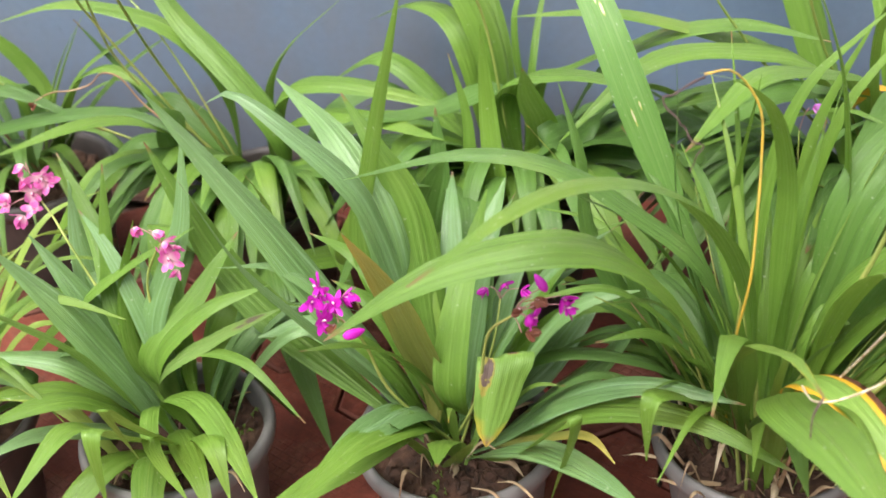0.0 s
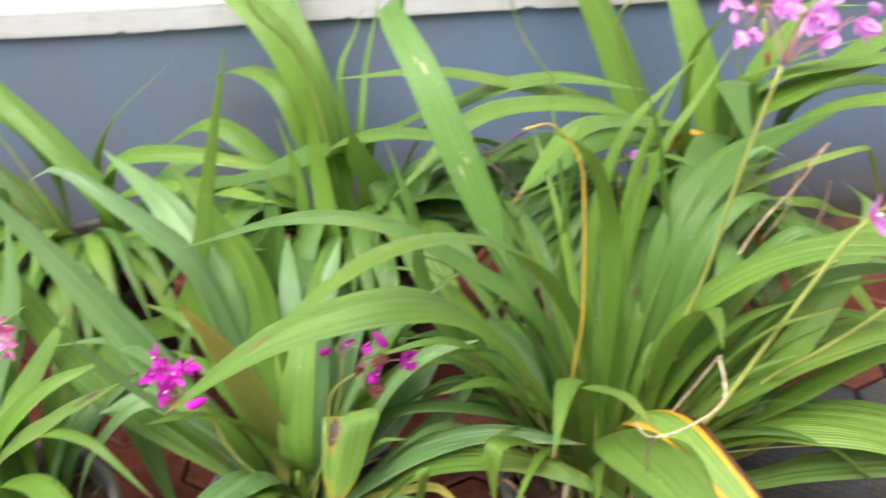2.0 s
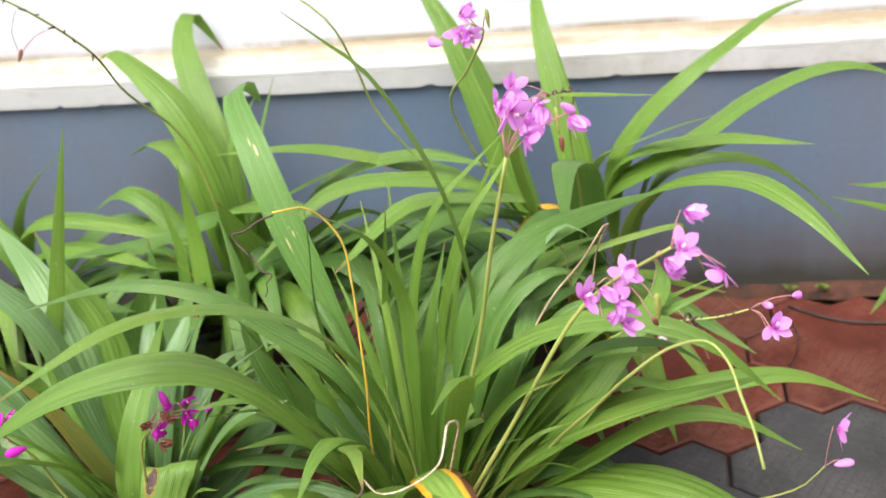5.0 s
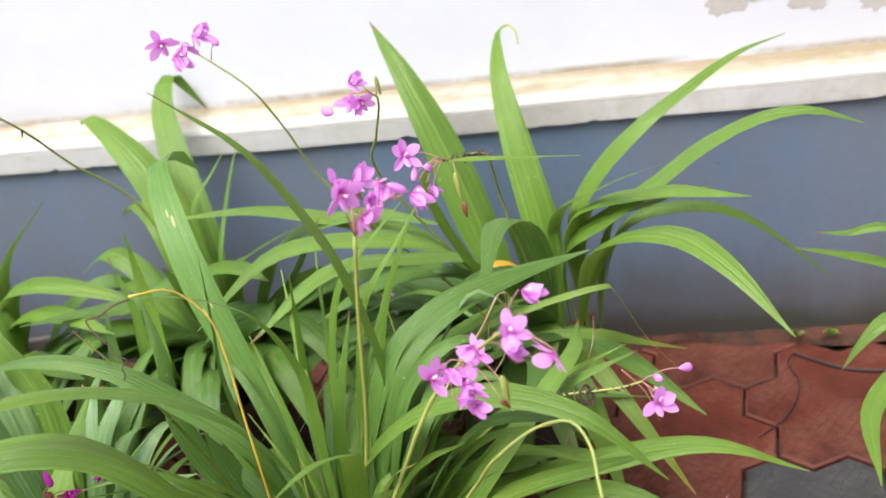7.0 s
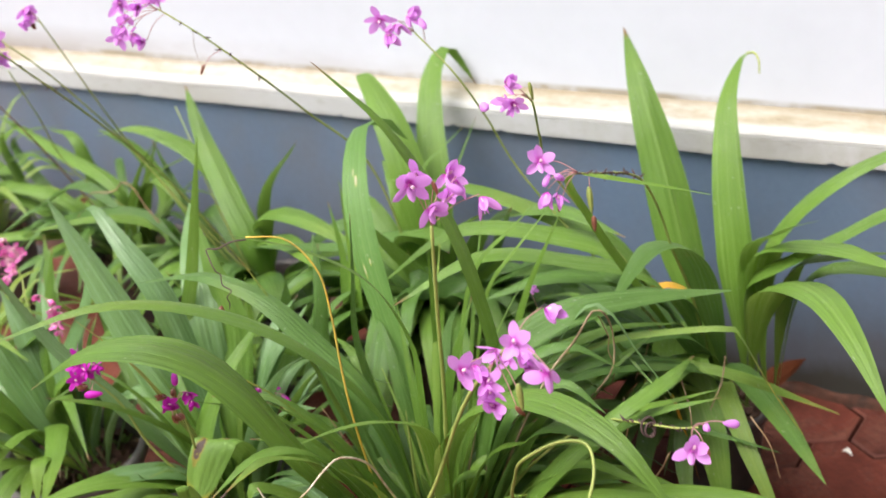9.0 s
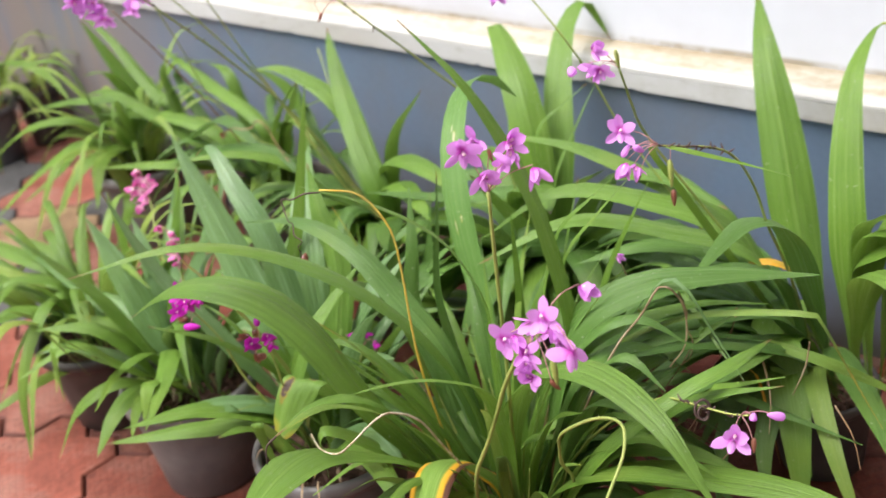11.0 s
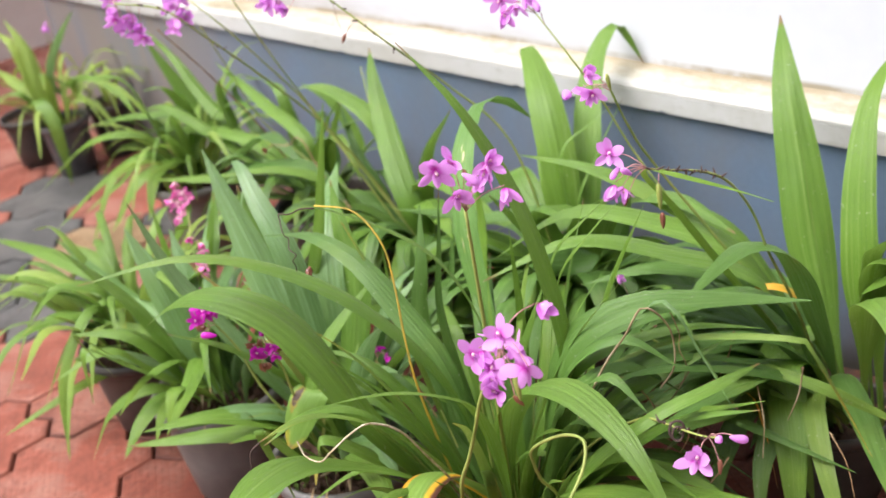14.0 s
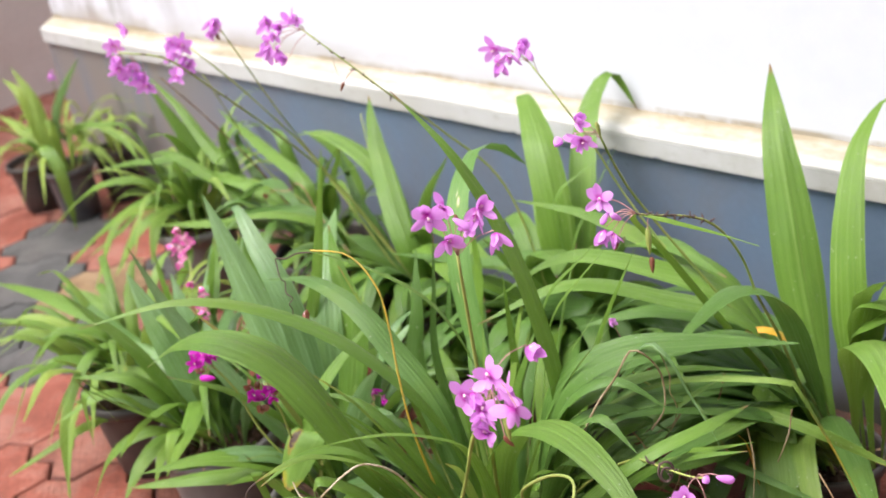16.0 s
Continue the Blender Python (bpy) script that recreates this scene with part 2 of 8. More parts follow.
    l.new(col, b.inputs["Base Color"])
    hh = math_node(n, l, "ADD", math_node(n, l, "MULTIPLY", groove, -1.0), math_node(n, l, "MULTIPLY", h, 0.8))
    bump(n, l, b, hh, 0.6, 0.004)
    return m


# the last colour of each is the multiplier for the painted shade
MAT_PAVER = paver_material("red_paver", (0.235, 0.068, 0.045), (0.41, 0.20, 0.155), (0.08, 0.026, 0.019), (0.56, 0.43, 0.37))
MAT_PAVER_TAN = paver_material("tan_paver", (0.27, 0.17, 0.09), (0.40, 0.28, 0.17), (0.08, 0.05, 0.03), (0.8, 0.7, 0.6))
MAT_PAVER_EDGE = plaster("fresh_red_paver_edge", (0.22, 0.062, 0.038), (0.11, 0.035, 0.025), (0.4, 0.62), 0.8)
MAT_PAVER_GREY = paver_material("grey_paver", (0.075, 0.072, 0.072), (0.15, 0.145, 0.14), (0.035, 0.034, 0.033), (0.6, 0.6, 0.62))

MAT_POT, _n, _l, _b = material("grey_plastic_pot", (0.10, 0.098, 0.095), 0.5)
_c, _h = noise_ramp(_n, _l, 14.0, [(0.35, (0.105, 0.098, 0.095)), (0.62, (0.155, 0.145, 0.138)), (0.9, (0.26, 0.235, 0.215))], 8.0)
_l.new(_c, _b.inputs["Base Color"])
bump(_n, _l, _b, _h, 0.2, 0.002)
MAT_POT_DARK, _n, _l, _b = material("black_plastic_pot", (0.03, 0.028, 0.027), 0.5)
_c, _h = noise_ramp(_n, _l, 14.0, [(0.35, (0.03, 0.026, 0.025)), (0.8, (0.085, 0.066, 0.058))], 8.0)
_l.new(_c, _b.inputs["Base Color"])
MAT_POT_WORN, _n, _l, _b = material("dark_worn_pot", (0.06, 0.057, 0.06), 0.4)
_c, _h = noise_ramp(_n, _l, 12.0, [(0.35, (0.05, 0.047, 0.05)), (0.62, (0.09, 0.086, 0.09)), (0.85, (0.2, 0.19, 0.2))], 8.0)
_l.new(_c, _b.inputs["Base Color"])
MAT_SOIL, _n, _l, _b = material("potting_soil", (0.045, 0.025, 0.016), 0.95)
_c, _h = noise_ramp(_n, _l, 45.0, [(0.3, (0.024, 0.012, 0.007)), (0.55, (0.075, 0.035, 0.02)), (0.8, (0.15, 0.085, 0.05))], 8.0)
_l.new(_c, _b.inputs["Base Color"])
bump(_n, _l, _b, _h, 0.9, 0.015)

MAT_DAMP_SOIL, _n, _l, _b = material("damp_red_soil", (0.05, 0.02, 0.012), 0.9)
_c, _h = noise_ramp(_n, _l, 30.0, [(0.3, (0.02, 0.012, 0.008)), (0.5, (0.065, 0.024, 0.013)), (0.7, (0.10, 0.036, 0.02)), (0.85, (0.04, 0.05, 0.015))], 8.0)
_l.new(_c, _b.inputs["Base Color"])
bump(_n, _l, _b, _h, 0.9, 0.012)


def leaf_material(name, young, old, rib, dying=None, scars=(), scar_colour=(0.46, 0.43, 0.27), margin=(0.3, 0.34, 0.08), edge=None, rough=0.34, gloss=0.4, streaks=0.6):
    """Pleated leaf: UV u runs across the blade, v from base to tip."""
    m, n, l, b = material(name, young, rough)
    b.inputs["Specular IOR Level"].default_value = gloss
    info = n.new("ShaderNodeObjectInfo")
    uv = n.new("ShaderNodeUVMap")
    sep = n.new("ShaderNodeSeparateXYZ")
    l.new(uv.outputs[0], sep.inputs[0])
    u, v = sep.outputs[0], sep.outputs[1]
    tone = mix(n, l, info.outputs["Random"], young, old)
    blotch, _ = noise_ramp(n, l, 7.0, [(0.3, (0.8, 0.84, 0.75)), (0.7, (1.12, 1.08, 1.1))], 5.0)
    c = mix(n, l, 1.0, tone, blotch, "MULTIPLY")
    # fine even veins, a pale midrib, uneven streaks painting the folds' highlights and shade
    fine = math_node(n, l, "SINE", math_node(n, l, "MULTIPLY", u, 150.0))
    vfac = math_node(n, l, "MULTIPLY_ADD", fine, 0.13)
    vfac.node.inputs[2].default_value = 0.10
    c = mix(n, l, vfac, c, rib)
    lanes = n.new("ShaderNodeCombineXYZ")
    l.new(math_node(n, l, "MULTIPLY", u, 17.0), lanes.inputs[0])
    l.new(math_node(n, l, "MULTIPLY", v, 1.3), lanes.inputs[1])
    l.new(math_node(n, l, "MULTIPLY", info.outputs["Random"], 53.0), lanes.inputs[2])
    grain = n.new("ShaderNodeTexNoise")
    grain.inputs["Scale"].default_value, grain.inputs["Detail"].default_value, grain.inputs["Roughness"].default_value = 1.0, 5.0, 0.7
    l.new(lanes.outputs[0], grain.inputs["Vector"])
    pale_lane = math_node(n, l, "MULTIPLY", math_node(n, l, "SUBTRACT", grain.outputs[0], 0.54), 5.0, True)
    dark_lane = math_node(n, l, "MULTIPLY", math_node(n, l, "SUBTRACT", 0.46, grain.outputs[0]), 5.0, True)
    c = mix(n, l, math_node(n, l, "MULTIPLY", pale_lane, streaks), c, rib)
    c = mix(n, l, math_node(n, l, "MULTIPLY", dark_lane, 0.42), c, (old[0] * 0.45, old[1] * 0.5, old[2] * 0.5))
    midrib = math_node(n, l, "MULTIPLY", math_node(n, l, "SUBTRACT", 0.014, math_node(n, l, "ABSOLUTE", math_node(n, l, "SUBTRACT", u, 0.5))), 110.0, True)
    c = mix(n, l, math_node(n, l, "MULTIPLY", midrib, 0.35), c, rib)
    veins = math_node(n, l, "ADD", math_node(n, l, "MULTIPLY", fine, 0.4), math_node(n, l, "MULTIPLY", grain.outputs[0], 3.0))
    specks, _ = noise_ramp(n, l, 160.0, [(0.70, (0, 0, 0)), (0.78, (1, 1, 1))], 2.0)
    c = mix(n, l, math_node(n, l, "MULTIPLY", specks, 0.45), c, (0.10, 0.10, 0.03))
    dust, _ = noise_ramp(n, l, 210.0, [(0.72, (0, 0, 0)), (0.77, (1, 1, 1))], 1.0)
    c = mix(n, l, math_node(n, l, "MULTIPLY", dust, 0.5), c, (0.42, 0.46, 0.32))
    pale, pv = noise_ramp(n, l, 3.5, [(0.55, (0, 0, 0)), (0.75, (1, 1, 1))], 4.0)
    c = mix(n, l, math_node(n, l, "MULTIPLY", pale, 0.35), c, (0.24, 0.27, 0.045))
    # dry brown point
    ragged_tip = math_node(n, l, "ADD", v, math_node(n, l, "MULTIPLY", pv, 0.06))
    c = mix(n, l, math_node(n, l, "MULTIPLY", math_node(n, l, "MULTIPLY", math_node(n, l, "SUBTRACT", ragged_tip, 0.99), 40.0, True), math_node(n, l, "GREATER_THAN", info.outputs["Random"], 0.6)), c, (0.20, 0.12, 0.05))
    if dying:
        yellow, brown, start, span = dying
        wob, wv = noise_ramp(n, l, 9.0, [(0.3, (0, 0, 0)), (0.7, (1, 1, 1))], 4.0)
        side = math_node(n, l, "ABSOLUTE", math_node(n, l, "SUBTRACT", u, 0.5))
        g = math_node(n, l, "ADD", math_node(n, l, "ADD", v, math_node(n, l, "MULTIPLY", side, 0.35)), math_node(n, l, "MULTIPLY", wob, 0.25))
        fy = math_node(n, l, "MULTIPLY", math_node(n, l, "SUBTRACT", g, start), 1 / span, True)
        fb = math_node(n, l, "MULTIPLY", math_node(n, l, "SUBTRACT", g, start + span * 1.1), 2.5 / span, True)
        c = mix(n, l, fb, mix(n, l, fy, c, yellow), brown)
    for su, sv, ru, rv in scars:
        du = math_node(n, l, "DIVIDE", math_node(n, l, "SUBTRACT", u, su), ru)
        dv = math_node(n, l, "DIVIDE", math_node(n, l, "SUBTRACT", v, sv), rv)
        _, ragged = noise_ramp(n, l, 55.0, [(0, (0, 0, 0)), (1, (1, 1, 1))], 4.0)
        d2 = math_node(n, l, "ADD", math_node(n, l, "MULTIPLY", du, du), math_node(n, l, "MULTIPLY", dv, dv))
        d2 = math_node(n, l, "ADD", d2, math_node(n, l, "MULTIPLY", math_node(n, l, "SUBTRACT", ragged, 0.45), 5.0))
        c = mix(n, l, math_node(n, l, "MULTIPLY", math_node(n, l, "SUBTRACT", 1.7, d2), 4.0, True), c, margin)
        c = mix(n, l, math_node(n, l, "MULTIPLY", math_node(n, l, "SUBTRACT", 1.0, d2), 8.0, True), c, scar_colour)
    if edge:
        _, ragged = noise_ramp(n, l, 14.0, [(0, (0, 0, 0)), (1, (1, 1, 1))], 3.0)
        off = math_node(n, l, "MULTIPLY_ADD", math_node(n, l, "ABSOLUTE", math_node(n, l, "SUBTRACT", u, 0.42)), 1.5)
        off.node.inputs[2].default_value = 0.25
        g = math_node(n, l, "ADD", off, math_node(n, l, "MULTIPLY", ragged, 0.3))
        c = mix(n, l, math_node(n, l, "MULTIPLY", math_node(n, l, "SUBTRACT", g, 0.78), 9.0, True), c, edge[0])
        c = mix(n, l, math_node(n, l, "MULTIPLY", math_node(n, l, "SUBTRACT", g, 1.0), 12.0, True), c, edge[1])
    l.new(c, b.inputs["Base Color"])
    bump(n, l, b, veins, 0.4, 0.0012)
    t = n.new("ShaderNodeBsdfTranslucent")
    bright = n.new("ShaderNodeHueSaturation")
    bright.inputs["Hue"].default_value = 0.49
    bright.inputs["Value"].default_value = 1.3
    l.new(c, bright.inputs["Color"])
    l.new(bright.outputs[0], t.inputs["Color"])
    ms = n.new("ShaderNodeMixShader")
    ms.inputs[0].default_value = 0.26
    l.new(b.outputs[0], ms.inputs[1])
    l.new(t.outputs[0], ms.inputs[2])
    l.new(ms.outputs[0], n["Material Output"].inputs["Surface"])
    return m


MAT_LEAF = leaf_material("green_pleated_leaf", (0.123, 0.236, 0.025), (0.097, 0.2, 0.024), (0.25, 0.36, 0.10))
# darker copy of the green leaf: shade inside the clumps is in its colour
MAT_LEAF_SHADED = leaf_material("shaded_green_leaf", (0.090, 0.190, 0.030), (0.068, 0.152, 0.026), (0.19, 0.30, 0.11))
# bluish sky sheen painted into base and streak colours, besides the higher gloss
MAT_LEAF_SHEEN = leaf_material("sky_sheen_leaf", (0.142, 0.266, 0.066), (0.112, 0.224, 0.056), (0.34, 0.50, 0.32), rough=0.28, gloss=0.7, streaks=0.8)
MAT_LEAF_YELLOW = leaf_material("yellowing_leaf", (0.15, 0.25, 0.04), (0.14, 0.24, 0.04), (0.3, 0.36, 0.08), ((0.62, 0.36, 0.03), (0.13, 0.055, 0.02), 1.12, 0.18))
MAT_LEAF_DRY = leaf_material("dying_brown_leaf", (0.2, 0.22, 0.045), (0.19, 0.21, 0.045), (0.3, 0.31, 0.1), ((0.42, 0.33, 0.06), (0.22, 0.11, 0.045), 0.8, 0.55))
MAT_LEAF_SPOT = leaf_material("spotted_leaf", (0.19, 0.33, 0.05), (0.16, 0.29, 0.045), (0.27, 0.40, 0.12), ((0.55, 0.40, 0.04), (0.16, 0.07, 0.03), 1.16, 0.2), ((0.62, 0.62, 0.09, 0.05), (0.2, 0.80, 0.11, 0.06)), (0.11, 0.07, 0.055), (0.3, 0.26, 0.05))
MAT_LEAF_SPOT_B = leaf_material("brown_marked_leaf", (0.14, 0.24, 0.05), (0.13, 0.22, 0.05), (0.22, 0.32, 0.10), None, ((0.6, 0.86, 0.22, 0.05), (0.4, 0.8, 0.12, 0.03)), (0.10, 0.075, 0.055), (0.15, 0.18, 0.05))
MAT_LEAF_SCAR = leaf_material("scarred_leaf", (0.10, 0.22, 0.042), (0.095, 0.21, 0.04), (0.24, 0.36, 0.13), None, ((0.42, 0.715, 0.04, 0.010), (0.52, 0.735, 0.02, 0.007), (0.40, 0.56, 0.03, 0.007), (0.66, 0.545, 0.028, 0.011)))
MAT_LEAF_EDGE = leaf_material("yellow_edged_leaf", (0.19, 0.33, 0.05), (0.17, 0.30, 0.05), (0.30, 0.42, 0.12), None, (), (0, 0, 0), (0, 0, 0), ((0.72, 0.40, 0.03), (0.10, 0.04, 0.025)))
MAT_LEAF_TIP = leaf_material("yellow_tipped_leaf", (0.165, 0.27, 0.04), (0.15, 0.255, 0.04), (0.26, 0.38, 0.1), ((0.62, 0.42, 0.05), (0.16, 0.08, 0.03), 1.2, 0.2))
MAT_LEAF_PATCH = leaf_material("orange_dying_leaf", (0.20, 0.27, 0.04), (0.18, 0.25, 0.04), (0.32, 0.36, 0.1), ((0.70, 0.36, 0.03), (0.20, 0.09, 0.025), 0.62, 0.42))
MAT_LEAF_YOUNG = leaf_material("yellow_green_leaf", (0.26, 0.36, 0.055), (0.20, 0.31, 0.05), (0.36, 0.46, 0.15))
MAT_STALK, _n, _l, _b = material("green_flower_stalk", (0.17, 0.24, 0.05), 0.5)
_c, _h = noise_ramp(_n, _l, 11.0, [(0.32, (0.18, 0.25, 0.05)), (0.6, (0.32, 0.35, 0.09)), (0.8, (0.26, 0.15, 0.07))], 3.0)
_l.new(_c, _b.inputs["Base Color"])
MAT_STALK_YELLOW, _n, _l, _b = material("yellow_dying_stalk", (0.68, 0.45, 0.05), 0.55)
_c, _h = noise_ramp(_n, _l, 16.0, [(0.3, (0.70, 0.43, 0.045)), (0.58, (0.54, 0.39, 0.07)), (0.69, (0.13, 0.075, 0.03))], 3.0)
_l.new(_c, _b.inputs["Base Color"])
MAT_DRY, _n, _l, _b = material("dry_brown_stalk", (0.3, 0.15, 0.07), 0.8)
_c, _h = noise_ramp(_n, _l, 22.0, [(0.3, (0.12, 0.065, 0.035)), (0.55, (0.28, 0.165, 0.085)), (0.8, (0.42, 0.33, 0.21))], 3.0)
_l.new(_c, _b.inputs["Base Color"])

MAT_RUST = leaf_material("rust_brown_leaf", (0.17, 0.05, 0.022), (0.13, 0.04, 0.018), (0.22, 0.08, 0.035), rough=0.6, gloss=0.1)
MAT_STRAW, _n, _l, _b = material("straw", (0.36, 0.27, 0.16), 0.85)
_c, _h = noise_ramp(_n, _l, 30.0, [(0.3, (0.16, 0.09, 0.05)), (0.5, (0.34, 0.24, 0.14)), (0.75, (0.58, 0.48, 0.33))], 3.0)
_l.new(_c, _b.inputs["Base Color"])
MAT_PAPERY, _n, _l, _b = material("papery_pale_straw", (0.60, 0.52, 0.36), 0.8)
_c, _h = noise_ramp(_n, _l, 120.0, [(0.42, (0.62, 0.55, 0.40)), (0.62, (0.30, 0.20, 0.10))], 5.0)
_l.new(_c, _b.inputs["Base Color"])
MAT_PALE, _n, _l, _b = material("pale_dry_petal", (0.7, 0.66, 0.6), 0.7)
MAT_CABLE, _n, _l, _b = material("black_cable", (0.02, 0.02, 0.022), 0.5)


def petal_material(name, edge, heart, reach=0.45):
    m, n, l, b = material(name, edge, 0.5)
    uv = n.new("ShaderNodeUVMap")
    sep = n.new("ShaderNodeSeparateXYZ")
    l.new(uv.outputs[0], sep.inputs[0])
    r = n.new("ShaderNodeValToRGB")
    r.color_ramp.elements[0].position, r.color_ramp.elements[0].color = 0.05, (*heart, 1)
    r.color_ramp.elements[1].position, r.color_ramp.elements[1].color = reach, (*edge, 1)
    l.new(sep.outputs[1], r.inputs[0])
    streak = math_node(n, l, "MULTIPLY_ADD", math_node(n, l, "SINE", math_node(n, l, "MULTIPLY", sep.outputs[0], 45.0)), 0.1)
    streak.node.inputs[2].default_value = 0.12
    c = mix(n, l, streak, r.outputs[0], heart)
    l.new(c, b.inputs["Base Color"])
    t = n.new("ShaderNodeBsdfTranslucent")
    l.new(c, t.inputs["Color"])
    ms = n.new("ShaderNodeMixShader")
    ms.inputs[0].default_value = 0.4
    l.new(b.outputs[0], ms.inputs[1])
    l.new(t.outputs[0], ms.inputs[2])
    l.new(ms.outputs[0], n["Material Output"].inputs["Surface"])
    return m


MAT_PINK = petal_material("pink_petal", (0.80, 0.37, 0.86), (0.60, 0.06, 0.50), 0.34)
MAT_MAGENTA = petal_material("magenta_petal", (0.62, 0.02, 0.52), (0.45, 0.012, 0.36))
MAT_ROSE = petal_material("rose_white_petal", (0.70, 0.07, 0.42), (0.90, 0.72, 0.72), 0.6)
MAT_WITHER = petal_material("withered_petal", (0.30, 0.11, 0.07), (0.24, 0.12, 0.06))
MAT_PEDICEL, _n, _l, _b = material("pink_green_pedicel", (0.42, 0.2, 0.2), 0.5)
MAT_BRACT, _n, _l, _b = material("dark_dry_bract", (0.07, 0.04, 0.035), 0.8)
MAT_LIP, _n, _l, _b = material("pale_column", (0.80, 0.55, 0.62), 0.5)


# ---- mesh helpers ----
def finish(bm, name, mat, parent=None, label="", smooth=True):
    me = bpy.data.meshes.new(name)
    for f in bm.faces:
        f.smooth = smooth
    bm.to_mesh(me)
    bm.free()
    for mm in (mat if isinstance(mat, (list, tuple)) else [mat]):
        me.materials.append(mm)
    ob = new(name, me)
    if parent is not None:
        ob.parent = parent
    if label:
        ob["label"] = label
    return ob


def part(name, bm, mat, parent, label="", smooth=True):
    """One mesh object under a thing that stands at the parent's origin; the mesh is given in world metres."""
    base = Vector(parent.get("at", (0, 0, 0)))
    bmesh.ops.translate(bm, verts=bm.verts, vec=-base)
    ob = finish(bm, name, mat, parent, label, smooth)
    ob["at"] = tuple(base)
    return ob


def thing(name, at, label, category, group="", kind=""):
    ob = new(name)
    ob.empty_display_size = 0.05
    ob.location = at
    ob["at"] = tuple(at)
    return tagged(ob, label, category, group, kind)


def box(bm, lo, hi):
    vs = [bm.verts.new((x, y, z)) for x in (lo[0], hi[0]) for y in (lo[1], hi[1]) for z in (lo[2], hi[2])]
    for q in ((0, 1, 3, 2), (4, 6, 7, 5), (0, 4, 5, 1), (2, 3, 7, 6), (0, 2, 6, 4), (1, 5, 7, 3)):
        bm.faces.new([vs[i] for i in q])
    return vs


def structure(name, bm, mat, label, category, smooth=False):
    return tagged(finish(bm, name, mat, None, "", smooth), label, category, "", "structure")


def extrude_profile(profile, x0, x1, steps=1, wobble=0.0, chip=0.0):
    """A length of moulding along x from a closed (y, z) outline."""
    bm = bmesh.new()
    rings = []
    for i in range(steps + 1):
        x = x0 + (x1 - x0) * i / steps
        notch = chip * max(0.0, noise.noise((x * 23, 6.1, 0)) + 0.7 * noise.noise((x * 71, 2.7, 0)) - 0.3)
        rings.append([bm.verts.new((x, y + wobble * noise.noise((x * 3, y * 9, z * 9)), z + (notch if k == 0 else 0) + wobble * noise.noise((x * 4 + 5, y * 9, z * 9)))) for k, (y, z) in enumerate(profile)])
    for a, b in zip(rings, rings[1:]):
        for i in range(len(profile)):
            j = (i + 1) % len(profile)
            bm.faces.new((a[i], b[i], b[j], a[j]))
    bm.faces.new(rings[0])
    bm.faces.new(rings[-1][::-1])
    bmesh.ops.recalc_face_normals(bm, faces=bm.faces)
    return bm


# ---- the setting ----
bm = bmesh.new()
bmesh.ops.create_grid(bm, x_segments=4, y_segments=4, size=300)
bmesh.ops.translate(bm, verts=bm.verts, vec=(0, 0, -0.03))
structure("ground", bm, MAT_JOINT, "sandy earth under and around the pavers", "ground")

bm = extrude_profile([(WALL_Y, -0.1), (WALL_Y, 0.46), (WALL_Y + 0.3, 0.46), (WALL_Y + 0.3, -0.1)], CORNER_X, 5.0, 60, 0.003)
structure("plinth", bm, MAT_PLINTH, "grey-blue painted plinth of the house wall", "plinth")
bm = extrude_profile([(WALL_Y - 0.012, 0.452), (WALL_Y - 0.012, 0.486), (WALL_Y - 0.009, 0.490), (WALL_Y + 0.3, 0.490), (WALL_Y + 0.3, 0.462), (WALL_Y + 0.002, 0.452)], CORNER_X, 5.0, 1100, 0.003, 0.011)
structure("trim_band", bm, MAT_BAND, "chipped white band above the plinth", "trim")
bm = extrude_profile([(WALL_Y - 0.0124, 0.4885), (WALL_Y - 0.0118, 0.4935), (WALL_Y - 0.007, 0.499), (WALL_Y + 0.020, 0.509), (WALL_Y + 0.052, 0.522), (WALL_Y + 0.3, 0.522), (WALL_Y + 0.3, 0.4885)], CORNER_X, 5.0, 160, 0.003)
structure("trim_ledge", bm, MAT_LEDGE, "sloping ledge stained yellow-brown by rain", "trim")
bm = extrude_profile([(WALL_Y + 0.045, 0.512), (WALL_Y + 0.045, 3.2), (WALL_Y + 0.29, 3.2), (WALL_Y + 0.29, 0.512)], CORNER_X, 5.0, 1)
structure("wall_north", bm, MAT_WALL, "white painted house wall", "wall")
bm = bmesh.new()
box(bm, (YARD_X - 0.3, -1.0, -0.1), (YARD_X, 6.0, 0.5))
structure("wall_west", bm, MAT_OLD, "stained cement yard wall beyond the end of the house", "wall")
bm = bmesh.new()
box(bm, (YARD_X - 0.3, -1.0, 0.504), (YARD_X - 0.03, 6.0, 2.0))
structure("wall_west_upper", bm, MAT_WALL, "pale upper part of the yard wall", "wall")


# added wall, out of view, that blocks sky light from the right
bm = bmesh.new()
box(bm, (1.8, -4.0, -0.1), (2.1, WALL_Y - 0.004, 3.2))
structure("wall_east", bm, MAT_SHADE_WALL, "unseen side wall added to shade the right of the yard", "wall")

# swept soil along the foot of the plinth
bm = bmesh.new()
_last = None
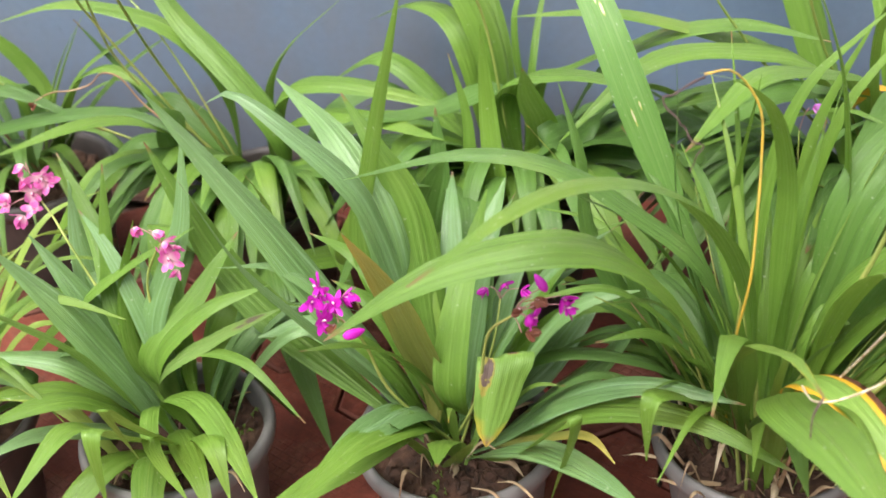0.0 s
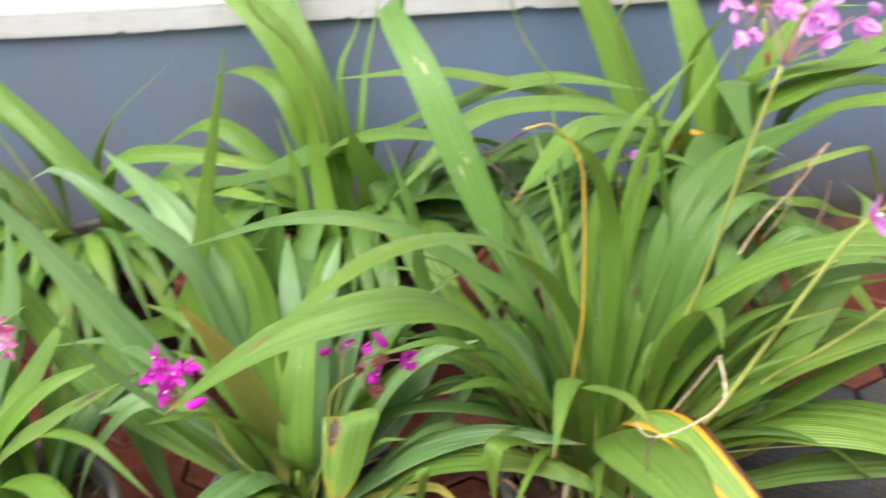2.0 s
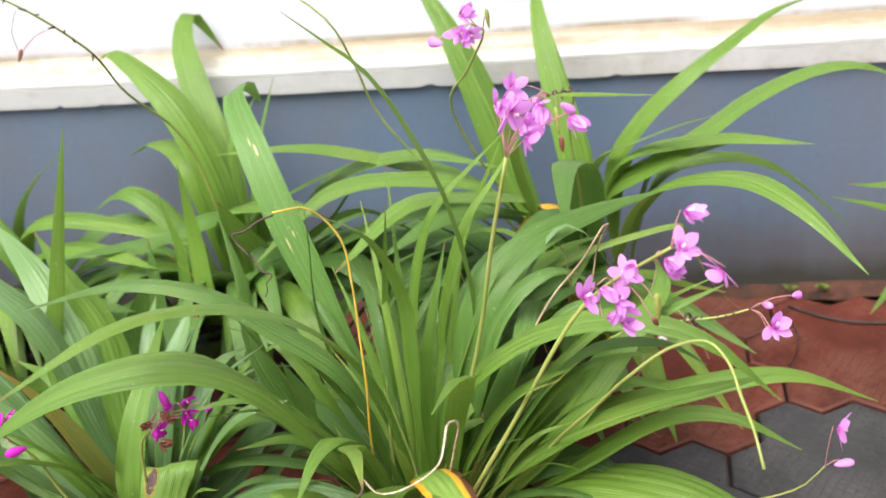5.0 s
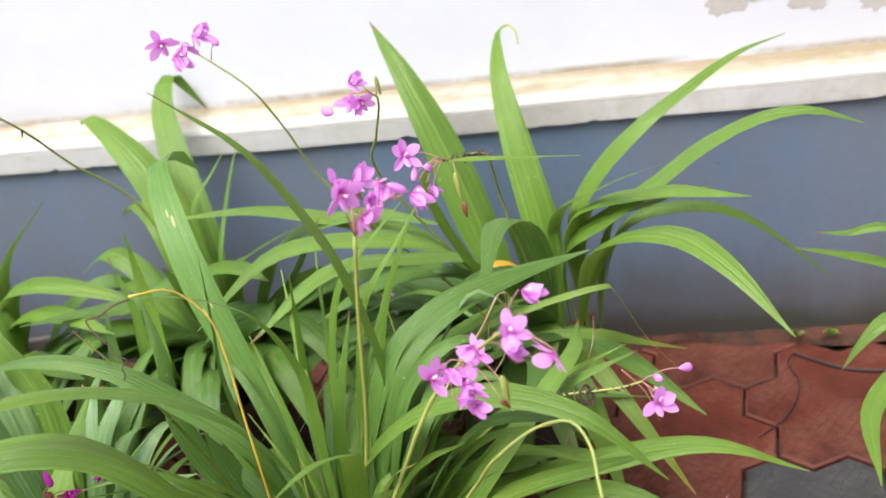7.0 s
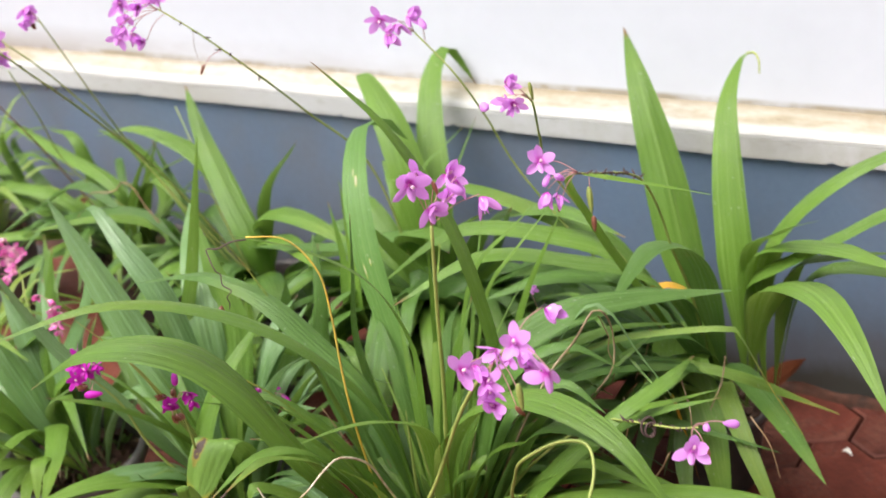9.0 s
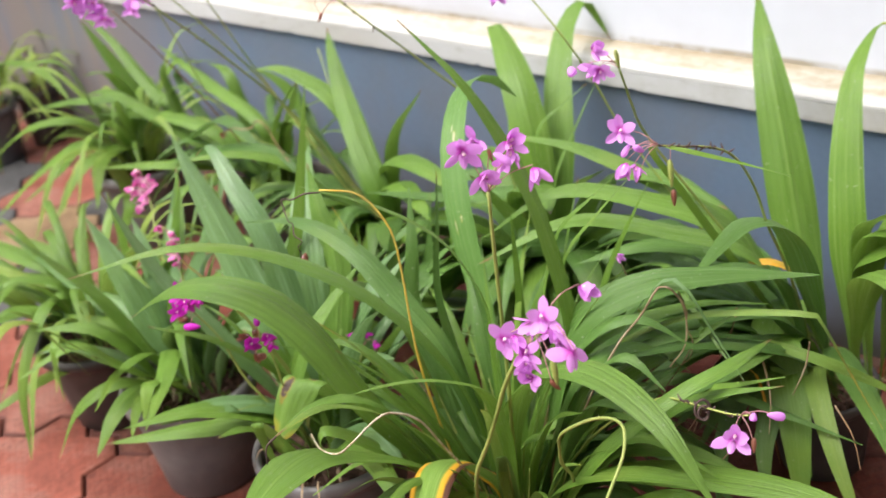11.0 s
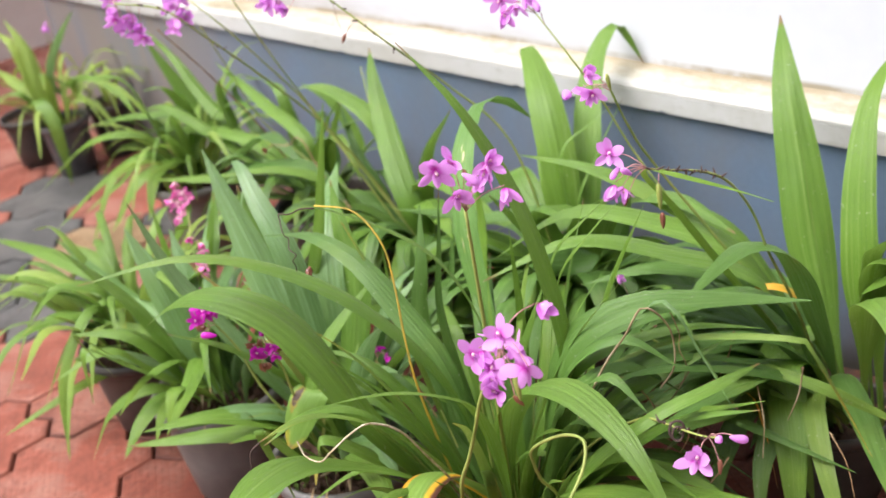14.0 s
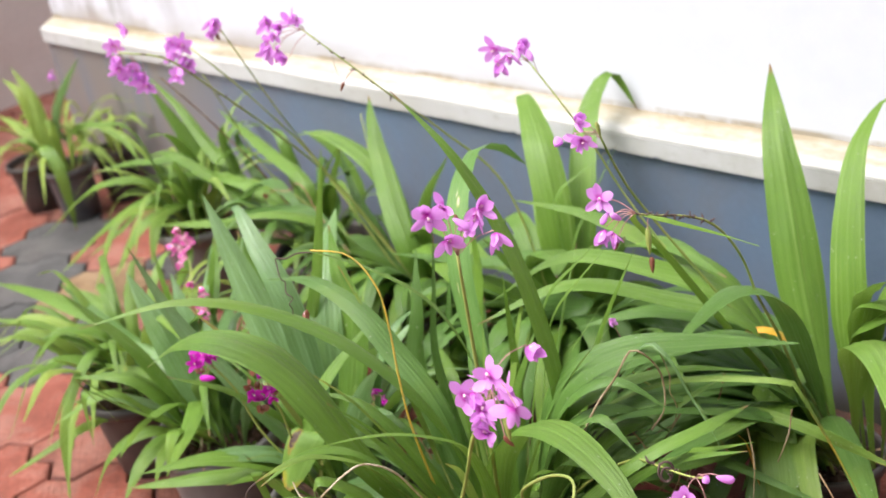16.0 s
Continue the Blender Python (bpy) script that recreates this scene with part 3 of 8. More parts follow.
for _i in range(500):
    _x = CORNER_X + 0.02 + _i * 0.0135
    _w = 0.022 + 0.018 * noise.noise((_x * 2.3, 0.3, 0)) + 0.012 * noise.noise((_x * 11, 7, 0))
    _row = []
    for _k, (_f, _z) in enumerate(((0.0, 0.014), (0.35, 0.010), (0.7, 0.005), (1.0, -0.006))):
        _row.append(bm.verts.new((_x, WALL_Y - _w * _f, _z * (1 + 0.7 * noise.noise((_x * 17, _k * 3.1, 2))))))
    if _last:
        for _k in range(3):
            bm.faces.new((_last[_k], _last[_k + 1], _row[_k + 1], _row[_k]))
    _last = _row
structure("soil_strip", bm, MAT_DAMP_SOIL, "dark soil swept against the foot of the plinth", "soil", True)

# bare patches where the wall paint has peeled
WALL = bpy.data.objects["wall_north"]
for _cx, _cz, _r, _s, _y in ((0.775, 0.612, 0.026, 1, 0.0446), (0.828, 0.634, 0.030, 2, 0.0442), (0.905, 0.606, 0.024, 3, 0.0446), (0.950, 0.640, 0.028, 4, 0.0442), (1.018, 0.600, 0.032, 5, 0.0446), (1.094, 0.622, 0.042, 6, 0.0442)):
    bm = bmesh.new()
    _vs = []
    for _i in range(90):
        _a = 2 * math.pi * _i / 90
        _u = Vector((math.cos(_a), math.sin(_a), 0))
        _q = _r * (0.78 + 0.42 * noise.noise(_u * 1.1 + Vector((_s * 9, 0, 0))) + 0.2 * noise.noise(_u * 4 + Vector((_s, 0, 3))) + 0.12 * noise.noise(_u * 13 + Vector((0, _s, 7))))
        _vs.append(bm.verts.new((_cx + 1.5 * _q * math.cos(_a), WALL_Y + _y, _cz + _q * math.sin(_a))))
    bm.faces.new(_vs)
    bmesh.ops.recalc_face_normals(bm, faces=bm.faces)
    finish(bm, "peeled_patch", MAT_PEEL, WALL, "grey render bared by peeling paint", False)

# ---- kinds of things ----
def pot(at, radius, height, mat, label, tilt=(0, 0), soil_drop=0.03):
    """A round plastic pot with a thick rolled rim, a stepped wall and soil inside."""
    p = thing("flower_pot", at, label, "flower pot", "pots along the wall")
    prof = [(0.0, 0.0), (0.68, 0.0), (0.71, 0.012), (0.80, 0.45), (0.87, 0.80), (0.885, 0.84), (0.93, 0.85), (0.985, 0.885), (1.0, 0.93), (0.99, 0.975), (0.955, 1.0), (0.91, 0.992), (0.885, 0.955), (0.87, 0.88), (0.80, 0.6)]
    bm = bmesh.new()
    seg = 56
    rings = []
    for r, h in prof:
        if r == 0:
            rings.append([bm.verts.new((0, 0, 0))])
            continue
        ring = []
        for i in range(seg):
            a = 2 * math.pi * i / seg
            w = 1 + 0.012 * noise.noise((math.cos(a) * 1.3 + at[0] * 7, math.sin(a) * 1.3, h * 2))
            ring.append(bm.verts.new((radius * r * w * math.cos(a), radius * r * w * math.sin(a), height * h)))
        rings.append(ring)
    for a, b in zip(rings, rings[1:]):
        for i in range(seg):
            j = (i + 1) % seg
            bm.faces.new((a[0], b[j], b[i]) if len(a) == 1 else (a[i], a[j], b[j], b[i]))
    finish(bm, "pot_shell", mat, p)
    bm = bmesh.new()
    rnd = random.Random(int(at[0] * 1000))
    levels = 9
    top = height - soil_drop
    centre = bm.verts.new((0, 0, top + 0.012))
    last = None
    for k in range(1, levels + 1):
        r = radius * 0.865 * k / levels
        ring = [bm.verts.new((r * math.cos(2 * math.pi * i / 40), r * math.sin(2 * math.pi * i / 40), top + 0.012 * (1 - k / levels) + rnd.uniform(-0.006, 0.006))) for i in range(40)]
        for i in range(40):
            j = (i + 1) % 40
            bm.faces.new((centre, ring[i], ring[j]) if last is None else (last[i], ring[i], ring[j], last[j]))
        last = ring
    # crumbs and bits of bark on the soil
    for _ in range(70):
        a, r = rnd.uniform(0, 6.283), radius * 0.8 * math.sqrt(rnd.random())
        s = rnd.uniform(0.003, 0.009)
        m = Matrix.LocRotScale((r * math.cos(a), r * math.sin(a), top + 0.008), Euler((rnd.uniform(0, 3), rnd.uniform(0, 3), rnd.uniform(0, 3))), (s * rnd.uniform(0.8, 2.2), s, s * 0.5))
        bmesh.ops.create_icosphere(bm, subdivisions=1, radius=1, matrix=m)
    finish(bm, "soil", MAT_SOIL, p, "dark crumbly potting soil", False)
    p.rotation_euler = (radians(tilt[0]), radians(tilt[1]), rnd.uniform(0, 6))
    return p


def spline(points, n):
    """Points along a smooth curve through the given ones (centripetal Catmull-Rom)."""
    p = [Vector(q) for q in points]
    if len(p) == 2:
        return [p[0].lerp(p[1], i / n) for i in range(n + 1)]
    p = [2 * p[0] - p[1], *p, 2 * p[-1] - p[-2]]
    out = []
    lens = [(b - a).length for a, b in zip(p[1:-1], p[2:-1])]
    total = sum(lens)
    for i in range(n + 1):
        s = total * i / n
        k = 0
        while k < len(lens) - 1 and s > lens[k]:
            s -= lens[k]
            k += 1
        t = s / lens[k]
        a, b, c, d = p[k:k + 4]
        ta, tb, tc = [max(1e-4, (v - u).length) ** 0.5 for u, v in ((a, b), (b, c), (c, d))]
        m1 = (c - b) + tb * ((b - a) / ta - (c - a) / (ta + tb))
        m2 = (c - b) + tb * ((d - c) / tc - (d - b) / (tb + tc))
        out.append((2 * t ** 3 - 3 * t ** 2 + 1) * b + (t ** 3 - 2 * t ** 2 + t) * m1 + (3 * t ** 2 - 2 * t ** 3) * c + (t ** 3 - t ** 2) * m2)
    return out


def blade(points, width, roll=0.0, twist=0.0, pleats=6, cup=0.12, widest=0.45, stem=0.1, blunt=0.0, petiole=1.5):
    """A pleated leaf blade along a curve: roll turns its face about the midrib, twist adds to it towards the tip."""
    n, across = 26, 4 * pleats
    mid = spline(points, n)
    bm = bmesh.new()
    uvl = bm.loops.layers.uv.new("UVMap")
    span = mid[-1] - mid[0]
    flat = Vector((span.x, span.y, 0))
    if flat.length < 0.02:
        flat = Vector((1, 0, 0))
    side0 = Vector((0, 0, 1)).cross(flat).normalized()
    seed = sum(mid[0]) * 31 + sum(mid[-1]) * 17
    rows = []
    for i, c in enumerate(mid):
        v = i / n
        tan = (mid[min(n, i + 1)] - mid[max(0, i - 1)]).normalized()
        side = (side0 - tan * side0.dot(tan)).normalized()
        turn = Matrix.Rotation(radians(roll + twist * v), 3, tan)
        side = turn @ side
        up = side.cross(tan)
        if v < widest:
            k = stem + (1 - stem) * math.sin(v / widest * math.pi / 2) ** petiole
        else:
            q = (v - widest) / (1 - widest)
            k = (1 - q ** 1.9) ** 0.95 * (1 - blunt) + blunt * (1 - q ** 6)
        half = max(0.0007, width / 2 * k)
        half *= 1 + 0.05 * noise.noise((seed, v * 5, 0))
        row = []
        for j in range(across + 1):
            e = 2 * j / across - 1
            fold = (0, 1, 0, -1)[j % 4] * (0.012 + 0.026 * noise.noise((seed, j // 2 * 0.71, 8.2))) * half * min(1, v * 6)
            bend = cup * half * (e * e + 0.35 * abs(e)) * (1.6 - v) + 0.10 * half * noise.noise((seed + e * 1.5, v * 7, 3.1))
            row.append(bm.verts.new(c + side * (half * e) + up * (fold + bend)))
        rows.append(row)
    for i, (a, b) in enumerate(zip(rows, rows[1:])):
        for j in range(across):
            f = bm.faces.new((a[j], a[j + 1], b[j + 1], b[j]))
            for loop, (uu, vv) in zip(f.loops, ((j, i), (j + 1, i), (j + 1, i + 1), (j, i + 1))):
                loop[uvl].uv = (uu / across, vv / n)
    return bm


def leaf(plant, width, points, mat=None, roll=0.0, twist=0.0, label="", **shape):
    return part("leaf", blade(points, width, roll, twist, **shape), mat or MAT_LEAF, plant, label)


def tube(points, radii, n=24, seg=7):
    mid = spline(points, n)
    bm = bmesh.new()
    rows = []
    ref = Vector((0.31, 0.9, 0.2))
    for i, c in enumerate(mid):
        tan = (mid[min(n, i + 1)] - mid[max(0, i - 1)]).normalized()
        s = tan.cross(ref).normalized()
        u = s.cross(tan)
        v = i / n
        r = radii[0] + (radii[1] - radii[0]) * v
        r *= 1 + 0.18 * noise.noise((v * 14, points[0][0] * 9, points[0][1] * 9))
        rows.append([bm.verts.new(c + r * (s * math.cos(2 * math.pi * k / seg) + u * math.sin(2 * math.pi * k / seg))) for k in range(seg)])
    for a, b in zip(rows, rows[1:]):
        for k in range(seg):
            bm.faces.new((a[k], a[(k + 1) % seg], b[(k + 1) % seg], b[k]))
    bm.faces.new(rows[-1])
    bm.faces.new(rows[0][::-1])
    return bm


def stalk(plant, points, thick=0.0028, mat=None, label="slender flower stalk", name="flower_stalk"):
    ob = part(name, tube(points, (thick, thick * (0.12 if name == "leaf_stem" else 0.55)), max(24, 6 * len(points))), mat or MAT_STALK, plant, label)
    ob["points"] = [c for p in points for c in p]
    return ob


def petal(bm, uvl, m, length, width, cup, point=1.0):
    n, w = 7, 4
    rows = []
    for i in range(n + 1):
        v = i / n
        k = max(0.03, (v + 0.05) ** 0.72 * (1 - v) ** 0.66 / 0.415)
        row = []
        for j in range(w + 1):
            e = 2 * j / w - 1
            row.append(bm.verts.new(m @ Vector((e * width / 2 * k, v * length, cup * length * (v * v * 0.6 + 0.35 * e * e * k)))))
        rows.append(row)
    for i, (a, b) in enumerate(zip(rows, rows[1:])):
        for j in range(w):
            f = bm.faces.new((a[j], a[j + 1], b[j + 1], b[j]))
            for loop, (uu, vv) in zip(f.loops, ((j, i), (j + 1, i), (j + 1, i + 1), (j, i + 1))):
                loop[uvl].uv = (uu / w, vv / n)


def flower_mesh(name, mat, open_by, seed):
    """An orchid flower of radius 1 that faces +z: three sepals, two broad petals held forward, a three-lobed lip and a column."""
    rnd = random.Random(seed)
    bm = bmesh.new()
    uvl = bm.loops.layers.uv.new("UVMap")
    for a, ln, wd, fore in ((0, 1.0, 0.46, 0), (128, 1.0, 0.46, 0), (232, 1.0, 0.46, 0), (62, 0.94, 0.62, 16), (298, 0.94, 0.62, 16)):
        m = Matrix.Rotation(radians(a + rnd.uniform(-12, 12)), 4, "Z") @ Matrix.Rotation(radians(open_by + fore + rnd.uniform(-20, 20)), 4, "X") @ Matrix.Rotation(radians(rnd.uniform(-22, 22)), 4, "Y") @ Matrix.Translation((0, 0.05, 0.002 * fore))
        petal(bm, uvl, m, ln * rnd.uniform(0.9, 1.04), wd * rnd.uniform(0.9, 1.1), rnd.uniform(-0.22, 0.38))
    # the lip: a broad middle lobe that juts forward, two side lobes round the column
    petal(bm, uvl, Matrix.Rotation(radians(180), 4, "Z") @ Matrix.Rotation(radians(48 + rnd.uniform(-12, 12)), 4, "X"), 0.74, 0.36, -0.35)
    for s in (-1, 1):
        petal(bm, uvl, Matrix.Rotation(radians(180 + 52 * s), 4, "Z") @ Matrix.Rotation(radians(66), 4, "X"), 0.44, 0.22, 0.25)
    k = len(bm.faces)
    bmesh.ops.create_cone(bm, segments=8, radius1=0.06, radius2=0.075, depth=0.42, cap_ends=True, matrix=Matrix.Translation((0, 0.03, 0.24)) @ Matrix.Rotation(radians(-24), 4, "X"))
    bm.faces.ensure_lookup_table()
    for f in bm.faces[k:]:
        f.material_index = 1
    for f in bm.faces:
        f.smooth = True
    me = bpy.data.meshes.new(name)
    bm.to_mesh(me)
    bm.free()
    me.materials.append(mat)
    me.materials.append(MAT_LIP)
    return me


def bud_mesh(name, mat, slim=0.40):
    bm = bmesh.new()
    bmesh.ops.create_uvsphere(bm, u_segments=10, v_segments=8, radius=1)
    uvl = bm.loops.layers.uv.new("UVMap")
    for v in bm.verts:
        k = slim * (1 - 0.35 * v.co.z)
        a = math.atan2(v.co.y, v.co.x)
        k *= 1 + 0.12 * math.cos(3 * a)
        v.co.x, v.co.y = v.co.x * k, v.co.y * k
    for f in bm.faces:
        f.smooth = True
        for loop in f.loops:
            loop[uvl].uv = (0.5, 0.6)
    me = bpy.data.meshes.new(name)
    bm.to_mesh(me)
    bm.free()
    me.materials.append(mat)
    return me


FLOWERS = {}
for _key, _mat in (("pink", MAT_PINK), ("magenta", MAT_MAGENTA), ("rose", MAT_ROSE), ("withered", MAT_WITHER)):
    FLOWERS[_key] = [flower_mesh(_key + "_flower", _mat, o + 4 * _k, 7 * o + _k) for o in ((8, 26, 52) if _key != "withered" else (68, 76, 82)) for _k in range(4)]
    FLOWERS[_key + "_bud"] = [bud_mesh(_key + "_bud", _mat, 0.40 if _key != "withered" else 0.3)]

FLOWERS["pod"] = [bud_mesh("seed_pod", MAT_STALK, 0.2)]


def flower(spike, at, toward, kind="pink", size=0.018, variant=0, spin=0.0):
    """An open flower at a place, which faces the given direction."""
    ob = new("bud" if kind.endswith("bud") else "seed_pod" if kind == "pod" else "flower", FLOWERS[kind][(variant % 3 * 4 + int(1000 * (at[0] + at[2])) % 4) % len(FLOWERS[kind])])
    ob.parent = spike
    base = Vector(spike["at"])
    q = Vector(toward).to_track_quat("Z", "Y").to_matrix().to_4x4()
    ob.matrix_local = Matrix.Translation(Vector(at) - base) @ q @ Matrix.Rotation(radians(spin), 4, "Z") @ Matrix.Scale(size * (1.05 if kind == "pink" else 1.0), 4)
    return ob


def bracts(spike, start, end, n):
    """Dry pointed bracts left along the upper part of a flower stalk."""
    points = spike["points"]
    mid = spline([points[i:i + 3] for i in range(0, len(points), 3)], 60)
    rnd = random.Random(n)
    for i in range(n):
        k = min(60, round(60 * (start + (end - start) * i / n)))
        out = Vector((rnd.uniform(-1, 1), rnd.uniform(-1, 1), rnd.uniform(-0.9, 1.1))).normalized() * rnd.uniform(0.004, 0.010)
        part("bract", tube([mid[k], mid[k] + out * 0.5, mid[k] + out], (0.0018, 0.0006), 4, 5), MAT_BRACT, spike, "dry dark bract")


def pedicel(spike, a, b, thick=0.0006, mat=None):
    a, b = Vector(a), Vector(b)
    m = (a + b) / 2 + Vector((0, 0, 0.006))
    return part("pedicel", tube([a, m, b], (thick, thick), 6, 5), mat or MAT_PEDICEL, spike)


# ---- pots ----
POT_A = pot((-0.435, 1.665, 0), 0.122, 0.2, MAT_POT, "grey plastic pot with thick rim on red pavers")
POT_B = pot((-0.085, 1.675, 0), 0.125, 0.2, MAT_POT, "grey plastic pot with thick rim on red pavers")
POT_C = pot((0.27, 1.69, 0), 0.125, 0.2, MAT_POT, "grey plastic pot crowded with old leaf bases")
POT_Z = pot((-0.76, 1.69, 0), 0.12, 0.18, MAT_POT_DARK, "black plastic pot under arching leaves")
POT_T = pot((0.445, 2.215, 0), 0.09, 0.15, MAT_POT_DARK, "black plastic pot close to the plinth")
POT_N = pot((-0.05, 2.2, 0), 0.125, 0.2, MAT_POT_DARK, "black plastic pot close to the plinth")
POT_K = pot((-0.45, 2.2, 0), 0.125, 0.2, MAT_POT_DARK, "black plastic pot close to the plinth")
POT_L = pot((-0.85, 2.25, 0), 0.125, 0.2, MAT_POT_DARK, "black plastic pot close to the plinth")
POT_Q = pot((-1.3, 2.2, 0), 0.125, 0.2, MAT_POT, "dusty grey pot under narrow leaves by the plinth")
POT_R = pot((1.28, 2.2, 0), 0.125, 0.2, MAT_POT_DARK, "black plastic pot near the plinth")
POT_F = pot((-2.15, 2.414, 0), 0.068, 0.17, MAT_POT_DARK, "black plastic pot tucked against the plinth by the corner")
POT_G = pot((-2.16, 2.265, 0), 0.078, 0.17, MAT_POT_WORN, "dark pot with a pale worn rim near the corner")
POT_H = pot((-2.37, 2.25, 0), 0.088, 0.16, MAT_POT_DARK, "squat black pot of bare soil against the side wall")


def orchid(at, label, group="potted ground orchids"):
    return thing("ground_orchid", at, label, "orchid", group)


def fill(plant, n, lengths, droop, seed, width=(0.025, 0.045), spread=(0, 360), mats=None, radius=0.05):
    """Leaves that crowd a clump, each a blade that rises and arches outward."""
    rnd = random.Random(seed)
    b = Vector(plant["at"])
    for i in range(n):
        a = radians(spread[0] + (spread[1] - spread[0]) * (i + rnd.random()) / n)
        ln = rnd.uniform(*lengths)
        out = Vector((math.cos(a), math.sin(a), 0))
        r0 = radius * rnd.random()
        base = b + out * r0
        lean = rnd.uniform(*droop)
        p1 = base + out * ln * (0.1 + 0.12 * lean) + Vector((0, 0, ln * (0.42 - 0.12 * lean)))
        p2 = base + out * ln * (0.25 + 0.3 * lean) + Vector((0, 0, ln * (0.75 - 0.4 * lean)))
        p3 = base + out * ln * (0.38 + 0.5 * lean) + Vector((0, 0, ln * (0.95 - 0.95 * lean)))
        mat = rnd.choice(mats or [MAT_LEAF, MAT_LEAF, MAT_LEAF_SHADED])
        leaf(plant, rnd.uniform(*width), [base, p1, p2, p3], mat, rnd.uniform(-25, 25), rnd.uniform(-30, 30), stem=0.16, pleats=4)


PLANT_A = orchid((-0.42, 1.67, 0.17), "ground orchid with broad green leaves and rose-white flowers")
PLANT_B = orchid((-0.085, 1.675, 0.17), "ground orchid with pleated leaves and magenta flowers")
PLANT_C = orchid((0.27, 1.69, 0.17), "large ground orchid with tall pink flower stalks")
PLANT_Z = orchid((-0.76, 1.69, 0.15), "ground orchid with many narrow arching leaves")
PLANT_T = orchid((0.45, 2.215, 0.12), "ground orchid with tall upright leaves against the plinth")
PLANT_N = orchid((-0.05, 2.2, 0.17), "ground orchid with broad leaves close to the plinth")
PLANT_K = orchid((-0.45, 2.2, 0.17), "ground orchid with tall leaves close to the plinth")
PLANT_L = orchid((-0.85, 2.25, 0.17), "ground orchid with narrow leaves and leaning stalks")
PLANT_Q = orchid((-1.3, 2.2, 0.17), "ground orchid with many narrow drooping leaves")
PLANT_R = orchid((1.28, 2.2, 0.17), "ground orchid whose leaf tips reach across the pavers")
PLANT_F = orchid((-2.15, 2.414, 0.14), "young ground orchid by the house corner")
PLANT_G = orchid((-2.16, 2.265, 0.14), "yellow-green ground orchid with upright and drooping leaves")
leaf(PLANT_C, 0.040, [(0.257, 1.679, 0.175), (0.242, 1.662, 0.423), (0.187, 1.601, 0.570), (0.117, 1.525, 0.654), (0.042, 1.443, 0.692), (-0.052, 1.340, 0.678)], MAT_LEAF, petiole=4.2)
leaf(PLANT_C, 0.066, [(0.246, 1.663, 0.175), (0.215, 1.585, 0.360), (0.187, 1.548, 0.453), (0.146, 1.530, 0.538), (0.099, 1.512, 0.588), (0.052, 1.488, 0.612), (-0.012, 1.480, 0.604), (-0.075, 1.472, 0.580), (-0.163, 1.458, 0.520)], MAT_LEAF, petiole=2.6, widest=.55)
leaf(PLANT_C, 0.041, [(0.254, 1.687, 0.175), (0.199, 1.687, 0.433), (0.120, 1.688, 0.511), (0.051, 1.689, 0.561), (-0.048, 1.689, 0.580), (-0.185, 1.690, 0.546)], MAT_LEAF_SHADED, petiole=4.2)
leaf(PLANT_C, 0.043, [(0.248, 1.735, 0.175), (0.215, 1.770, 0.330), (0.177, 1.792, 0.415), (0.146, 1.806, 0.500), (0.115, 1.830, 0.577), (0.081, 1.877, 0.650), (0.045, 1.960, 0.693), (0.055, 1.995, 0.686), (0.058, 2.045, 0.636)], MAT_LEAF_SCAR, roll=-20, widest=.6, blunt=.1, petiole=3)
leaf(PLANT_C, 0.030, [(0.295, 1.730, 0.175), (0.350, 1.765, 0.440), (0.333, 1.759, 0.620), (0.299, 1.754, 0.720), (0.256, 1.738, 0.810), (0.212, 1.732, 0.853), (0.180, 1.724, 0.886)], MAT_LEAF, petiole=2.2)
leaf(PLANT_C, 0.057, [(0.298, 1.672, 0.175), (0.323, 1.665, 0.410), (0.401, 1.643, 0.513), (0.503, 1.614, 0.563), (0.602, 1.586, 0.552), (0.683, 1.563, 0.483)], MAT_LEAF, petiole=4.2)
leaf(PLANT_C, 0.046, [(0.286, 1.676, 0.175), (0.419, 1.644, 0.355), (0.521, 1.621, 0.430), (0.681, 1.583, 0.504)], MAT_LEAF, petiole=4.2)
leaf(PLANT_C, 0.050, [(0.298, 1.689, 0.175), (0.417, 1.698, 0.327), (0.566, 1.709, 0.380), (0.720, 1.720, 0.397), (0.830, 1.729, 0.344)], MAT_LEAF, petiole=4.2)
leaf(PLANT_C, 0.082, [(0.279, 1.702, 0.175), (0.351, 1.680, 0.226), (0.479, 1.641, 0.310), (0.598, 1.605, 0.310), (0.784, 1.549, 0.200)], MAT_LEAF, petiole=2.0, widest=.55)
leaf(PLANT_C, 0.052, [(0.290, 1.671, 0.175), (0.292, 1.650, 0.290), (0.300, 1.570, 0.390), (0.325, 1.515, 0.418), (0.356, 1.460, 0.408), (0.400, 1.400, 0.372), (0.440, 1.360, 0.320)], MAT_LEAF_EDGE, petiole=1.6, widest=.5)
leaf(PLANT_C, 0.026, [(0.300, 1.670, 0.175), (0.325, 1.640, 0.400), (0.345, 1.600, 0.490), (0.355, 1.555, 0.535), (0.348, 1.510, 0.565), (0.342, 1.460, 0.588), (0.334, 1.410, 0.602)], MAT_LEAF, petiole=2.6)
leaf(PLANT_C, 0.024, [(0.255, 1.650, 0.175), (0.225, 1.600, 0.340), (0.215, 1.559, 0.420), (0.232, 1.521, 0.472), (0.235, 1.490, 0.500), (0.238, 1.460, 0.522), (0.254, 1.420, 0.547), (0.263, 1.386, 0.557), (0.271, 1.354, 0.563)], MAT_LEAF_TIP, widest=0.62, petiole=3.0)
stalk(PLANT_C, [(0.271, 1.354, 0.562), (0.263, 1.345, 0.552), (0.262, 1.340, 0.530)], 0.0012, MAT_BRACT, "shrivelled brown leaf tip", "leaf_tip")
